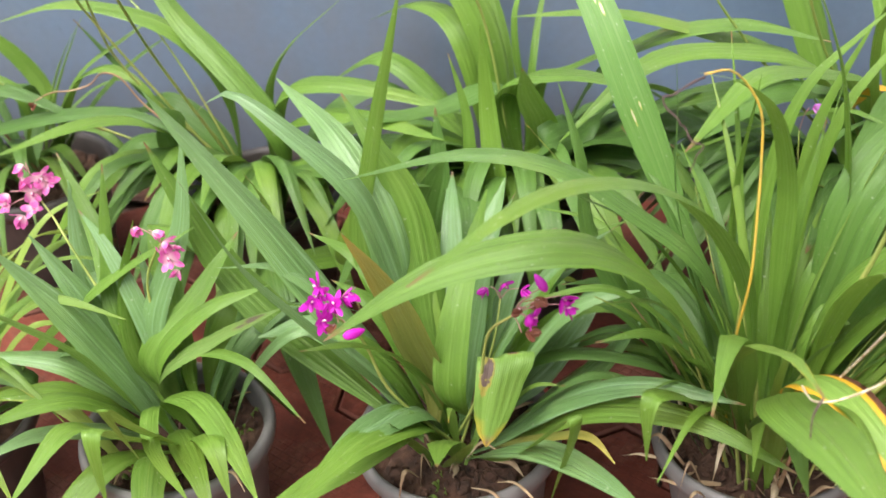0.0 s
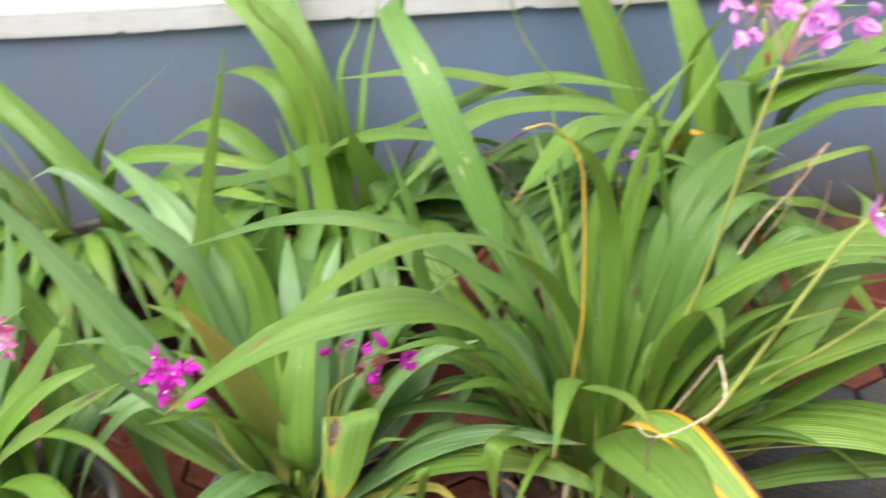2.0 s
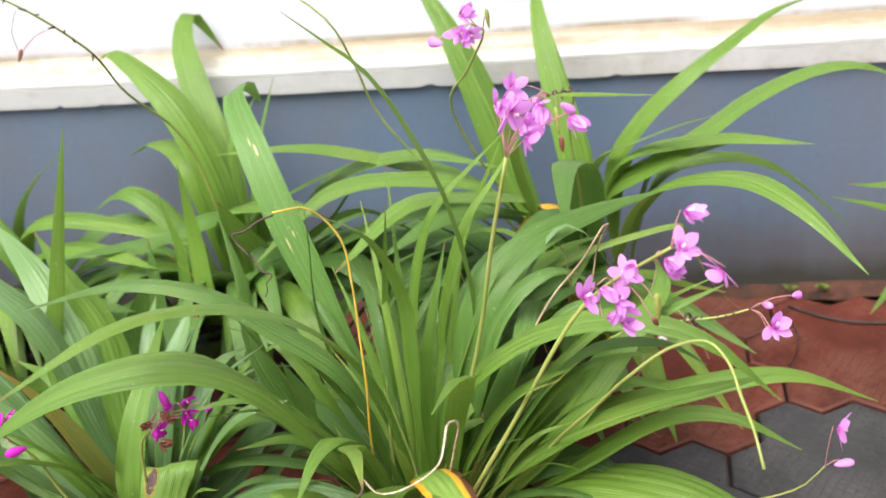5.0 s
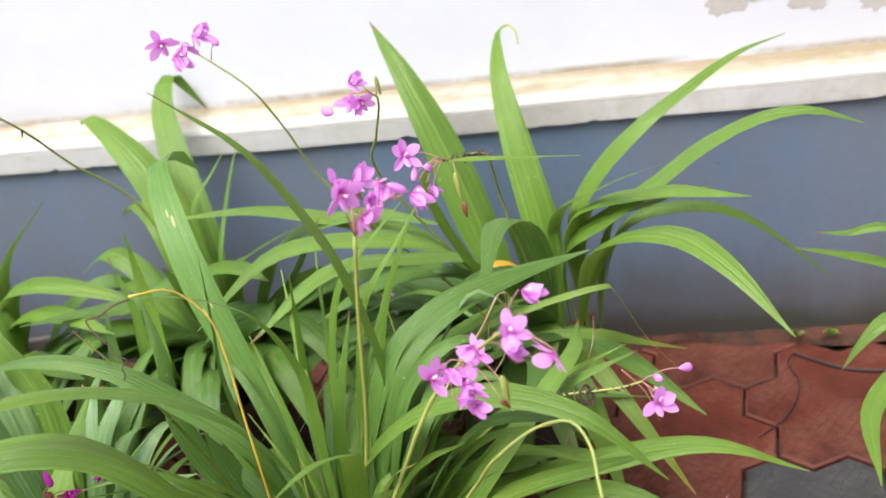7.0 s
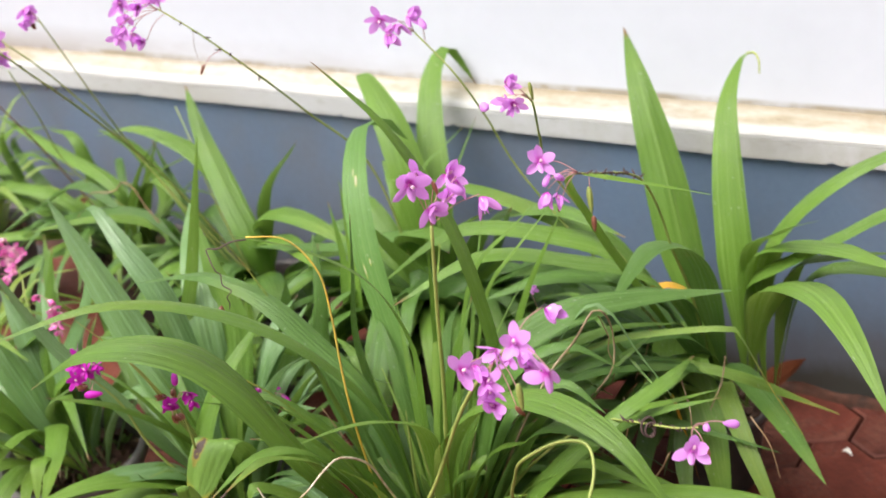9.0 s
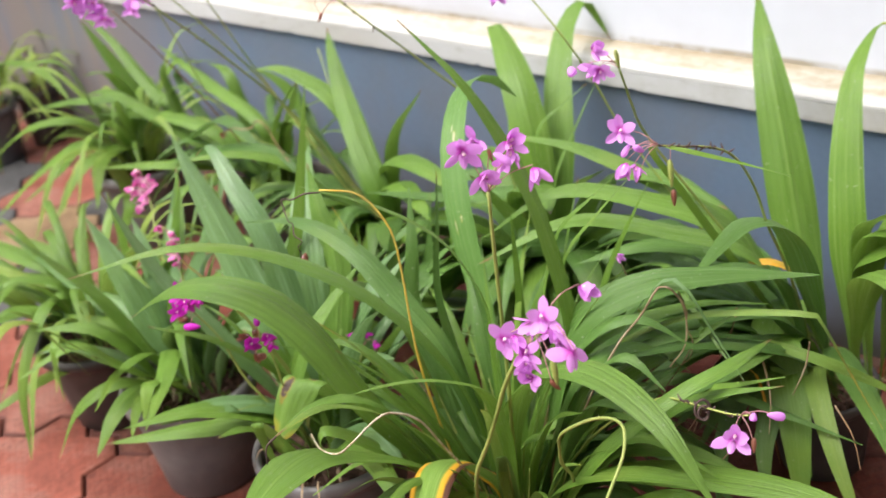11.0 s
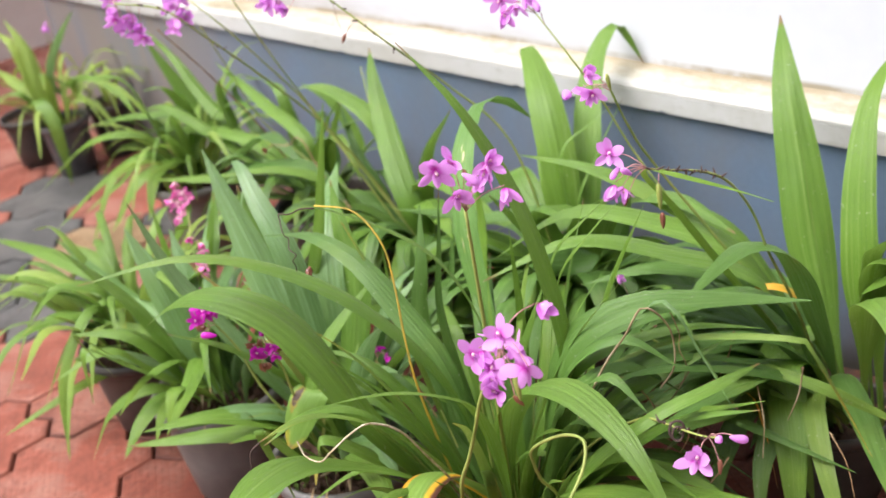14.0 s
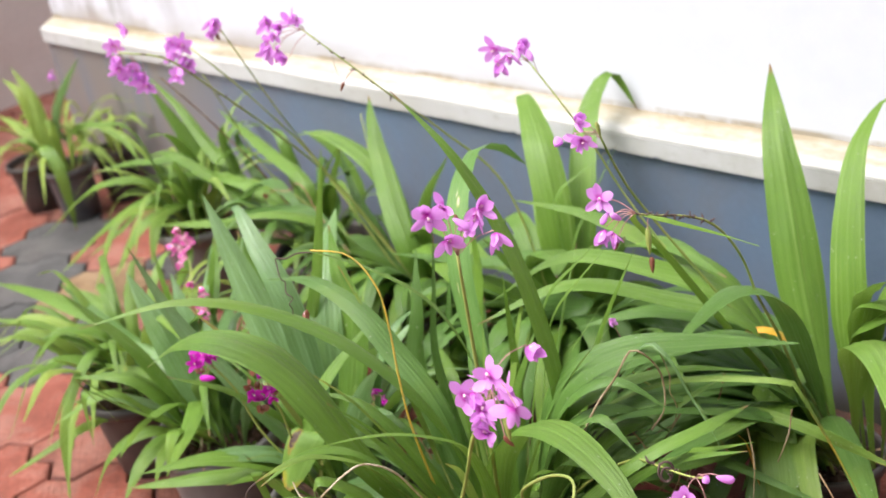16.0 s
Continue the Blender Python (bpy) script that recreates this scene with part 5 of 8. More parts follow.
leaf(PLANT_Z, 0.042, [(-0.800, 1.695, 0.150), (-0.821, 1.693, 0.266), (-1.005, 1.675, 0.303), (-1.263, 1.650, 0.290)], MAT_LEAF, petiole=2.0)
leaf(PLANT_Z, 0.038, [(-0.785, 1.674, 0.150), (-0.803, 1.671, 0.270), (-1.010, 1.636, 0.261), (-1.229, 1.600, 0.232)], MAT_LEAF, petiole=2.0)
leaf(PLANT_Z, 0.038, [(-0.797, 1.680, 0.150), (-0.829, 1.668, 0.257), (-1.000, 1.605, 0.260), (-1.151, 1.550, 0.175)], MAT_LEAF, petiole=2.0)
leaf(PLANT_Z, 0.037, [(-0.777, 1.678, 0.150), (-0.609, 1.677, 0.250), (-0.776, 1.678, 0.299), (-0.974, 1.680, 0.346)], MAT_LEAF_SHADED, petiole=2.0)
leaf(PLANT_Z, 0.047, [(-0.794, 1.705, 0.150), (-0.886, 1.766, 0.168), (-1.025, 1.771, 0.236), (-1.149, 1.750, 0.263)], MAT_LEAF, petiole=2.0)
leaf(PLANT_Z, 0.041, [(-0.769, 1.720, 0.150), (-0.767, 1.753, 0.184), (-0.764, 1.792, 0.270), (-0.763, 1.800, 0.418)], MAT_LEAF, petiole=2.0)
leaf(PLANT_Z, 0.033, [(-0.757, 1.651, 0.150), (-0.764, 1.630, 0.252), (-0.792, 1.547, 0.288), (-0.808, 1.500, 0.233)], MAT_LEAF, petiole=2.0)
leaf(PLANT_Z, 0.040, [(-0.760, 1.652, 0.150), (-0.733, 1.712, 0.204), (-0.769, 1.631, 0.243), (-0.806, 1.550, 0.205)], MAT_LEAF_SHADED, petiole=2.0)
leaf(PLANT_Z, 0.034, [(-0.736, 1.662, 0.150), (-0.733, 1.642, 0.151), (-0.709, 1.512, 0.172), (-0.707, 1.500, 0.141)], MAT_LEAF, petiole=2.0)
leaf(PLANT_Z, 0.034, [(-0.718, 1.682, 0.150), (-0.615, 1.703, 0.283), (-0.507, 1.726, 0.375), (-0.388, 1.750, 0.440)], MAT_LEAF, petiole=2.0)
leaf(PLANT_A, 0.035, [(-0.400, 1.652, 0.175), (-0.362, 1.585, 0.268), (-0.333, 1.537, 0.296), (-0.312, 1.500, 0.250)], MAT_LEAF, petiole=2.0)
leaf(PLANT_A, 0.034, [(-0.415, 1.625, 0.175), (-0.427, 1.645, 0.208), (-0.353, 1.522, 0.263), (-0.328, 1.480, 0.231)], MAT_LEAF, petiole=2.0)
leaf(PLANT_A, 0.041, [(-0.438, 1.626, 0.175), (-0.428, 1.572, 0.239), (-0.415, 1.504, 0.228), (-0.405, 1.450, 0.184)], MAT_LEAF, petiole=2.0)
leaf(PLANT_A, 0.041, [(-0.417, 1.647, 0.175), (-0.473, 1.565, 0.239), (-0.516, 1.501, 0.213), (-0.551, 1.450, 0.121)], MAT_LEAF, petiole=2.0)
leaf(PLANT_B, 0.052, [(-0.094, 1.667, 0.175), (-0.118, 1.623, 0.281), (-0.152, 1.559, 0.318), (-0.200, 1.470, 0.333)], MAT_LEAF_SHEEN, petiole=2.0)
leaf(PLANT_B, 0.047, [(-0.087, 1.663, 0.175), (-0.123, 1.620, 0.259), (-0.190, 1.540, 0.272), (-0.290, 1.420, 0.280)], MAT_LEAF, petiole=2.0)
leaf(PLANT_B, 0.042, [(-0.087, 1.648, 0.175), (-0.082, 1.590, 0.262), (-0.078, 1.529, 0.319), (-0.074, 1.480, 0.336)], MAT_LEAF, petiole=2.0)
leaf(PLANT_Q, 0.054, [(-1.312, 2.179, 0.175), (-1.382, 2.139, 0.302), (-1.508, 2.067, 0.310), (-1.712, 1.950, 0.158)], MAT_LEAF, petiole=2.0)
leaf(PLANT_Q, 0.057, [(-1.327, 2.191, 0.175), (-1.387, 2.113, 0.266), (-1.456, 2.024, 0.221), (-1.550, 1.900, 0.113)], MAT_LEAF, petiole=2.0)
leaf(PLANT_Q, 0.052, [(-1.321, 2.162, 0.175), (-1.329, 2.144, 0.317), (-1.352, 2.098, 0.478), (-1.401, 2.000, 0.497)], MAT_LEAF, petiole=2.0)
leaf(PLANT_Q, 0.052, [(-1.297, 2.184, 0.175), (-1.312, 2.239, 0.280), (-1.295, 2.176, 0.430), (-1.275, 2.100, 0.455)], MAT_LEAF, petiole=2.0)
leaf(PLANT_Q, 0.040, [(-1.338, 2.194, 0.175), (-1.328, 2.286, 0.227), (-1.404, 2.275, 0.367), (-1.481, 2.250, 0.511)], MAT_LEAF, petiole=2.0)
leaf(PLANT_Q, 0.053, [(-1.309, 2.157, 0.175), (-1.309, 2.161, 0.253), (-1.320, 2.048, 0.239), (-1.329, 1.950, 0.143)], MAT_LEAF, petiole=2.0)
leaf(PLANT_Q, 0.057, [(-1.331, 2.192, 0.175), (-1.288, 2.209, 0.343), (-1.431, 2.151, 0.350), (-1.558, 2.100, 0.326)], MAT_LEAF, petiole=2.0)
leaf(PLANT_Q, 0.051, [(-1.310, 2.180, 0.175), (-1.354, 2.114, 0.279), (-1.402, 2.043, 0.224), (-1.463, 1.950, 0.158)], MAT_LEAF, petiole=2.0)
leaf(PLANT_Q, 0.049, [(-1.290, 2.227, 0.175), (-1.212, 2.271, 0.270), (-1.215, 2.269, 0.420), (-1.161, 2.300, 0.452)], MAT_LEAF, petiole=2.0)
leaf(PLANT_Q, 0.052, [(-1.277, 2.182, 0.175), (-0.934, 2.138, 0.364), (-0.801, 2.121, 0.422), (-0.640, 2.100, 0.359)], MAT_LEAF_SHADED, petiole=2.0)
leaf(PLANT_Q, 0.040, [(-1.274, 2.173, 0.175), (-1.173, 2.052, 0.282), (-1.197, 2.081, 0.174), (-1.088, 1.950, 0.129)], MAT_LEAF, petiole=2.0)
leaf(PLANT_Q, 0.054, [(-1.256, 2.197, 0.175), (-1.023, 2.145, 0.287), (-0.586, 2.072, 0.408), (-0.470, 2.050, 0.357)], MAT_LEAF_SHADED, petiole=2.0)
leaf(PLANT_Q, 0.051, [(-1.282, 2.172, 0.175), (-1.322, 2.223, 0.207), (-1.168, 2.022, 0.297), (-1.112, 1.950, 0.226)], MAT_LEAF, petiole=2.0)
leaf(PLANT_L, 0.037, [(-0.878, 2.234, 0.175), (-0.821, 2.224, 0.347), (-1.023, 2.260, 0.405), (-1.253, 2.300, 0.454)], MAT_LEAF, petiole=2.0)
leaf(PLANT_L, 0.032, [(-0.889, 2.270, 0.175), (-0.865, 2.375, 0.259), (-0.929, 2.381, 0.369), (-0.989, 2.350, 0.420)], MAT_LEAF, petiole=2.0)
leaf(PLANT_L, 0.048, [(-0.866, 2.235, 0.175), (-1.002, 2.215, 0.320), (-1.250, 2.179, 0.336), (-1.446, 2.150, 0.302)], MAT_LEAF, petiole=2.0)
leaf(PLANT_L, 0.052, [(-0.864, 2.221, 0.175), (-0.875, 2.212, 0.249), (-0.995, 2.119, 0.284), (-1.148, 2.000, 0.297)], MAT_LEAF, petiole=2.0)
leaf(PLANT_L, 0.032, [(-0.895, 2.272, 0.175), (-1.200, 2.341, 0.245), (-1.320, 2.369, 0.347), (-1.238, 2.350, 0.387)], MAT_LEAF_SHADED, petiole=2.0)
leaf(PLANT_L, 0.032, [(-0.860, 2.259, 0.175), (-0.971, 2.294, 0.290), (-1.023, 2.310, 0.412), (-1.149, 2.350, 0.406)], MAT_LEAF, petiole=2.0)
leaf(PLANT_L, 0.044, [(-0.850, 2.220, 0.175), (-0.856, 2.302, 0.274), (-0.856, 2.293, 0.332), (-0.848, 2.200, 0.353)], MAT_LEAF_SHADED, petiole=2.0)
leaf(PLANT_L, 0.033, [(-0.807, 2.235, 0.175), (-0.791, 2.237, 0.311), (-0.754, 2.243, 0.388), (-0.699, 2.250, 0.478)], MAT_LEAF, petiole=2.0)
leaf(PLANT_L, 0.034, [(-0.840, 2.240, 0.175), (-0.748, 2.262, 0.296), (-0.671, 2.281, 0.367), (-0.592, 2.300, 0.415)], MAT_LEAF, petiole=2.0)
leaf(PLANT_L, 0.043, [(-0.889, 2.254, 0.175), (-1.177, 2.165, 0.367), (-1.267, 2.137, 0.406), (-1.388, 2.100, 0.362)], MAT_LEAF, petiole=2.0)
leaf(PLANT_L, 0.039, [(-0.865, 2.245, 0.175), (-1.274, 2.277, 0.333), (-1.436, 2.290, 0.449), (-1.562, 2.300, 0.503)], MAT_LEAF, petiole=2.0)
leaf(PLANT_L, 0.043, [(-0.851, 2.234, 0.175), (-0.885, 2.170, 0.240), (-0.935, 2.078, 0.261), (-0.978, 2.000, 0.238)], MAT_LEAF_SHADED, petiole=2.0)
leaf(PLANT_L, 0.034, [(-0.827, 2.241, 0.175), (-0.724, 2.206, 0.379), (-0.651, 2.181, 0.421), (-0.596, 2.162, 0.402), (-0.560, 2.150, 0.351)], MAT_LEAF, petiole=2.0)
leaf(PLANT_T, 0.052, [(0.478, 2.191, 0.175), (0.426, 2.064, 0.308), (0.371, 1.929, 0.374), (0.318, 1.800, 0.374)], MAT_LEAF_SHADED, petiole=3.4)
leaf(PLANT_C, 0.045, [(0.310, 1.722, 0.175), (0.387, 1.793, 0.401), (0.448, 1.849, 0.436), (0.502, 1.900, 0.473)], MAT_LEAF, petiole=4.2)
leaf(PLANT_T, 0.062, [(0.487, 2.183, 0.175), (0.481, 2.077, 0.307), (0.470, 1.902, 0.349), (0.461, 1.750, 0.385)], MAT_LEAF_SHADED, petiole=3.4)
leaf(PLANT_N, 0.062, [(-0.030, 2.197, 0.175), (0.090, 2.168, 0.437), (0.243, 2.131, 0.504), (0.372, 2.100, 0.490)], MAT_LEAF, petiole=2.0)
leaf(PLANT_N, 0.062, [(-0.025, 2.209, 0.175), (0.104, 2.163, 0.339), (0.273, 2.103, 0.429), (0.422, 2.050, 0.437)], MAT_LEAF_SHADED, petiole=2.0)
leaf(PLANT_C, 0.040, [(0.282, 1.687, 0.175), (0.465, 1.718, 0.391), (0.553, 1.733, 0.470), (0.650, 1.750, 0.510)], MAT_LEAF, petiole=4.2)
leaf(PLANT_C, 0.037, [(0.302, 1.696, 0.175), (0.477, 1.641, 0.497), (0.569, 1.612, 0.526), (0.609, 1.600, 0.505)], MAT_LEAF_SHADED, petiole=4.2)
leaf(PLANT_C, 0.043, [(0.299, 1.710, 0.175), (0.411, 1.725, 0.340), (0.519, 1.739, 0.377), (0.604, 1.750, 0.364)], MAT_LEAF, petiole=4.2)
leaf(PLANT_C, 0.032, [(0.292, 1.710, 0.175), (0.351, 1.773, 0.444), (0.449, 1.877, 0.483), (0.518, 1.950, 0.463)], MAT_LEAF, petiole=4.2)
leaf(PLANT_C, 0.018, [(0.295, 1.718, 0.175), (0.340, 1.781, 0.412), (0.390, 1.850, 0.435)], MAT_LEAF_SHADED)
leaf(PLANT_C, 0.016, [(0.279, 1.702, 0.175), (0.320, 1.747, 0.397), (0.411, 1.850, 0.403)], MAT_LEAF)
leaf(PLANT_C, 0.034, [(0.309, 1.686, 0.175), (0.312, 1.687, 0.342), (0.371, 1.700, 0.364)], MAT_LEAF)
leaf(PLANT_C, 0.02, [(0.279, 1.700, 0.175), (0.309, 1.878, 0.375), (0.354, 1.931, 0.445), (0.418, 1.950, 0.473)], MAT_LEAF_SHADED, petiole=4.2)
leaf(PLANT_R, 0.044, [(1.24, 2.20, 0.175), (0.968, 2.150, 0.411), (0.917, 2.150, 0.404), (0.872, 2.150, 0.409)], MAT_LEAF, petiole=2.0)
leaf(PLANT_R, 0.045, [(1.25, 2.21, 0.175), (0.959, 2.131, 0.368), (0.914, 2.119, 0.388), (0.842, 2.100, 0.416)], MAT_LEAF, petiole=2.0)
leaf(PLANT_R, 0.052, [(1.24, 2.18, 0.175), (0.968, 2.082, 0.307), (0.929, 2.064, 0.285), (0.897, 2.050, 0.244)], MAT_LEAF, petiole=2.0)
leaf(PLANT_R, 0.041, [(1.26, 2.17, 0.175), (1.06, 2.06, 0.27), (0.985, 2.02, 0.275), (0.925, 1.946, 0.261), (0.917, 1.800, 0.256)], MAT_LEAF, petiole=2.0)
leaf(PLANT_K, 0.049, [(-0.456, 2.190, 0.175), (-0.358, 1.900, 0.222), (-0.277, 1.776, 0.040)], MAT_LEAF_SHADED)
leaf(PLANT_K, 0.024, [(-0.427, 2.157, 0.175), (-0.389, 1.800, 0.216), (-0.337, 1.832, 0.050)], MAT_LEAF_SHADED)
leaf(PLANT_C, 0.036, [(0.254, 1.679, 0.175), (0.224, 1.634, 0.270), (0.139, 1.505, 0.415), (0.136, 1.500, 0.335)], MAT_LEAF, petiole=4.2)
leaf(PLANT_N, 0.051, [(-0.021, 2.202, 0.175), (-0.016, 2.199, 0.379), (0.034, 2.172, 0.422), (0.165, 2.100, 0.512)], MAT_LEAF, petiole=2.0)
leaf(PLANT_N, 0.047, [(-0.053, 2.169, 0.175), (-0.004, 2.100, 0.361), (-0.017, 2.050, 0.443), (-0.018, 2.000, 0.511)], MAT_LEAF, petiole=2.0)
leaf(PLANT_N, 0.053, [(-0.031, 2.186, 0.175), (-0.001, 2.050, 0.364), (0.065, 2.149, 0.350), (0.190, 2.100, 0.517)], MAT_LEAF_SHADED, petiole=2.0)
leaf(PLANT_N, 0.055, [(-0.034, 2.174, 0.175), (-0.053, 2.150, 0.404), (0.029, 2.108, 0.444), (0.133, 2.000, 0.478)], MAT_LEAF, petiole=2.0)
leaf(PLANT_N, 0.051, [(-0.075, 2.172, 0.175), (-0.059, 2.185, 0.380), (-0.153, 2.103, 0.395), (-0.271, 2.000, 0.427)], MAT_LEAF_SHADED, petiole=2.0)
leaf(PLANT_C, 0.043, [(0.305, 1.705, 0.175), (0.379, 1.741, 0.482), (0.444, 1.772, 0.523), (0.502, 1.800, 0.483)], MAT_LEAF_SHADED, petiole=4.2)
leaf(PLANT_C, 0.042, [(0.282, 1.697, 0.175), (0.422, 1.699, 0.473), (0.481, 1.700, 0.523), (0.530, 1.700, 0.492)], MAT_LEAF_SHADED, petiole=4.2)
leaf(PLANT_N, 0.014, [(-0.020, 2.177, 0.175), (0.367, 1.950, 0.478), (0.432, 1.900, 0.469), (0.493, 1.870, 0.435), (0.543, 1.850, 0.406)], MAT_LEAF, petiole=2.0)
leaf(PLANT_T, 0.049, [(0.475, 2.152, 0.175), (0.464, 2.050, 0.444), (0.396, 1.900, 0.478), (0.341, 1.800, 0.459)], MAT_LEAF_SHADED, petiole=3.4)
leaf(PLANT_T, 0.053, [(0.475, 2.173, 0.175), (0.488, 2.000, 0.414), (0.431, 1.880, 0.447), (0.397, 1.800, 0.449)], MAT_LEAF_SHADED, petiole=3.4)
leaf(PLANT_T, 0.048, [(0.507, 2.170, 0.175), (0.521, 1.950, 0.397), (0.464, 1.850, 0.445), (0.420, 1.760, 0.461)], MAT_LEAF_SHADED, petiole=3.4)
leaf(PLANT_T, 0.055, [(0.490, 2.170, 0.175), (0.505, 1.980, 0.383), (0.518, 1.850, 0.424), (0.515, 1.750, 0.442)], MAT_LEAF_SHADED, petiole=3.4)
leaf(PLANT_C, 0.034, [(0.282, 1.720, 0.175), (0.404, 1.700, 0.466), (0.421, 1.800, 0.459), (0.461, 1.850, 0.401)], MAT_LEAF_SHADED, petiole=4.2)
leaf(PLANT_T, 0.044, [(0.477, 2.175, 0.175), (0.492, 2.020, 0.327), (0.446, 1.950, 0.383), (0.382, 1.850, 0.362)], MAT_LEAF_SHADED, petiole=3.4)
leaf(PLANT_T, 0.051, [(0.489, 2.178, 0.175), (0.508, 2.020, 0.313), (0.479, 1.950, 0.366), (0.461, 1.800, 0.342)], MAT_LEAF_SHADED, petiole=3.4)
leaf(PLANT_N, 0.062, [(-0.066, 2.163, 0.175), (-0.255, 1.950, 0.232), (-0.230, 1.930, 0.340), (-0.213, 1.920, 0.429)], MAT_LEAF, petiole=2.0)
leaf(PLANT_N, 0.064, [(-0.069, 2.188, 0.175), (-0.196, 1.950, 0.203), (-0.154, 1.930, 0.337), (-0.108, 1.900, 0.447)], MAT_LEAF_SHADED, petiole=2.0)
leaf(PLANT_C, 0.033, [(0.231, 1.702, 0.175), (0.075, 1.750, 0.432), (0.064, 1.780, 0.513), (0.038, 1.820, 0.589)], MAT_LEAF_SHADED, petiole=4.2)
leaf(PLANT_C, 0.018, [(0.245, 1.721, 0.175), (0.167, 1.720, 0.502), (0.165, 1.740, 0.592), (0.162, 1.760, 0.668)], MAT_LEAF_SHADED, roll=30, petiole=4.2)
leaf(PLANT_N, 0.062, [(-0.065, 2.187, 0.175), (-0.360, 1.950, 0.250), (-0.355, 1.920, 0.358), (-0.372, 1.900, 0.420)], MAT_LEAF, petiole=2.0)
leaf(PLANT_B, 0.060, [(-0.118, 1.668, 0.175), (-0.363, 1.780, 0.345), (-0.412, 1.800, 0.429), (-0.456, 1.820, 0.514)], MAT_LEAF, petiole=2.0)
leaf(PLANT_B, 0.050, [(-0.101, 1.680, 0.175), (-0.138, 1.800, 0.433), (-0.175, 1.820, 0.503), (-0.216, 1.850, 0.562)], MAT_LEAF, petiole=2.0)
leaf(PLANT_N, 0.061, [(-0.056, 2.157, 0.175), (-0.139, 1.900, 0.315), (-0.156, 1.850, 0.360), (-0.188, 1.800, 0.338)], MAT_LEAF, petiole=2.0)
leaf(PLANT_K, 0.062, [(-0.460, 2.188, 0.175), (-0.503, 1.950, 0.260), (-0.500, 1.900, 0.335), (-0.512, 1.850, 0.266)], MAT_LEAF, petiole=2.0)
leaf(PLANT_N, 0.062, [(-0.049, 2.180, 0.175), (-0.099, 2.000, 0.334), (-0.082, 1.900, 0.352), (-0.102, 1.850, 0.281)], MAT_LEAF_SHADED, petiole=2.0)
leaf(PLANT_L, 0.029, [(-0.818, 2.252, 0.175), (-0.563, 2.200, 0.282), (-0.622, 2.200, 0.381), (-0.718, 2.250, 0.466)], MAT_LEAF_SHADED, petiole=2.0)
leaf(PLANT_L, 0.024, [(-0.838, 2.238, 0.175), (-0.773, 2.200, 0.343), (-0.737, 2.220, 0.420), (-0.696, 2.250, 0.479)], MAT_LEAF, petiole=2.0)
leaf(PLANT_L, 0.027, [(-0.807, 2.266, 0.175), (-0.750, 2.200, 0.343), (-0.696, 2.200, 0.411), (-0.634, 2.250, 0.441), (-0.592, 2.300, 0.458)], MAT_LEAF, petiole=2.0)
leaf(PLANT_K, 0.047, [(-0.473, 2.161, 0.175), (-0.540, 2.100, 0.333), (-0.507, 2.050, 0.419), (-0.499, 2.000, 0.457)], MAT_LEAF_SHADED, petiole=2.0)
leaf(PLANT_T, 0.051, [(0.518, 2.181, 0.175), (0.511, 2.000, 0.343), (0.560, 1.930, 0.295), (0.604, 1.870, 0.166)], MAT_LEAF, petiole=3.4)
leaf(PLANT_T, 0.030, [(0.500, 2.168, 0.175), (0.551, 2.000, 0.339), (0.617, 1.920, 0.294), (0.693, 1.870, 0.186)], MAT_LEAF_YELLOW, petiole=3.4)
leaf(PLANT_T, 0.037, [(0.485, 2.181, 0.175), (0.466, 2.000, 0.307), (0.470, 1.900, 0.263), (0.507, 1.820, 0.196)], MAT_LEAF_SHADED, petiole=3.4)
leaf(PLANT_T, 0.041, [(0.511, 2.152, 0.175), (0.518, 2.000, 0.334), (0.522, 1.920, 0.276), (0.562, 1.850, 0.213)], MAT_LEAF_SHADED, petiole=3.4)
leaf(PLANT_T, 0.036, [(0.510, 2.166, 0.175), (0.470, 2.050, 0.333), (0.417, 1.920, 0.374), (0.396, 1.820, 0.357)], MAT_LEAF_SHADED, petiole=3.4)
leaf(PLANT_N, 0.015, [(-0.047, 2.226, 0.175), (-0.024, 2.200, 0.403), (-0.012, 2.250, 0.475), (0.015, 2.300, 0.561)], MAT_LEAF, petiole=2.0)
leaf(PLANT_N, 0.011, [(-0.022, 2.226, 0.175), (-0.044, 2.200, 0.494), (-0.024, 2.250, 0.525), (-0.013, 2.300, 0.541)], MAT_LEAF, petiole=2.0)
leaf(PLANT_T, 0.022, [(0.470, 2.160, 0.175), (0.455, 2.040, 0.330), (0.501, 1.970, 0.387), (0.575, 1.980, 0.376), (0.632, 2.030, 0.323), (0.690, 2.055, 0.290)], MAT_LEAF_TIP, petiole=3.4)
leaf(PLANT_T, 0.052, [(0.500, 2.160, 0.175), (0.488, 2.060, 0.340), (0.503, 2.000, 0.371), (0.527, 1.980, 0.339), (0.562, 1.940, 0.290), (0.590, 1.900, 0.220)], MAT_LEAF, petiole=1.4)
leaf(PLANT_T, 0.016, [(0.470, 2.150, 0.175), (0.450, 2.000, 0.340), (0.472, 1.930, 0.371), (0.495, 1.940, 0.358), (0.514, 1.940, 0.302), (0.542, 1.920, 0.235)], MAT_LEAF_PATCH, roll=50, petiole=1.8)
leaf(PLANT_C, 0.022, [(0.310, 1.700, 0.175), (0.400, 1.760, 0.330), (0.497, 1.800, 0.414), (0.565, 1.790, 0.456), (0.635, 1.780, 0.498)], MAT_LEAF, petiole=1.8)
leaf(PLANT_C, 0.026, [(0.300, 1.720, 0.175), (0.350, 1.840, 0.320), (0.415, 1.900, 0.345), (0.497, 1.910, 0.335), (0.574, 1.920, 0.320), (0.650, 1.935, 0.300)], MAT_LEAF_SHADED, petiole=1.8)
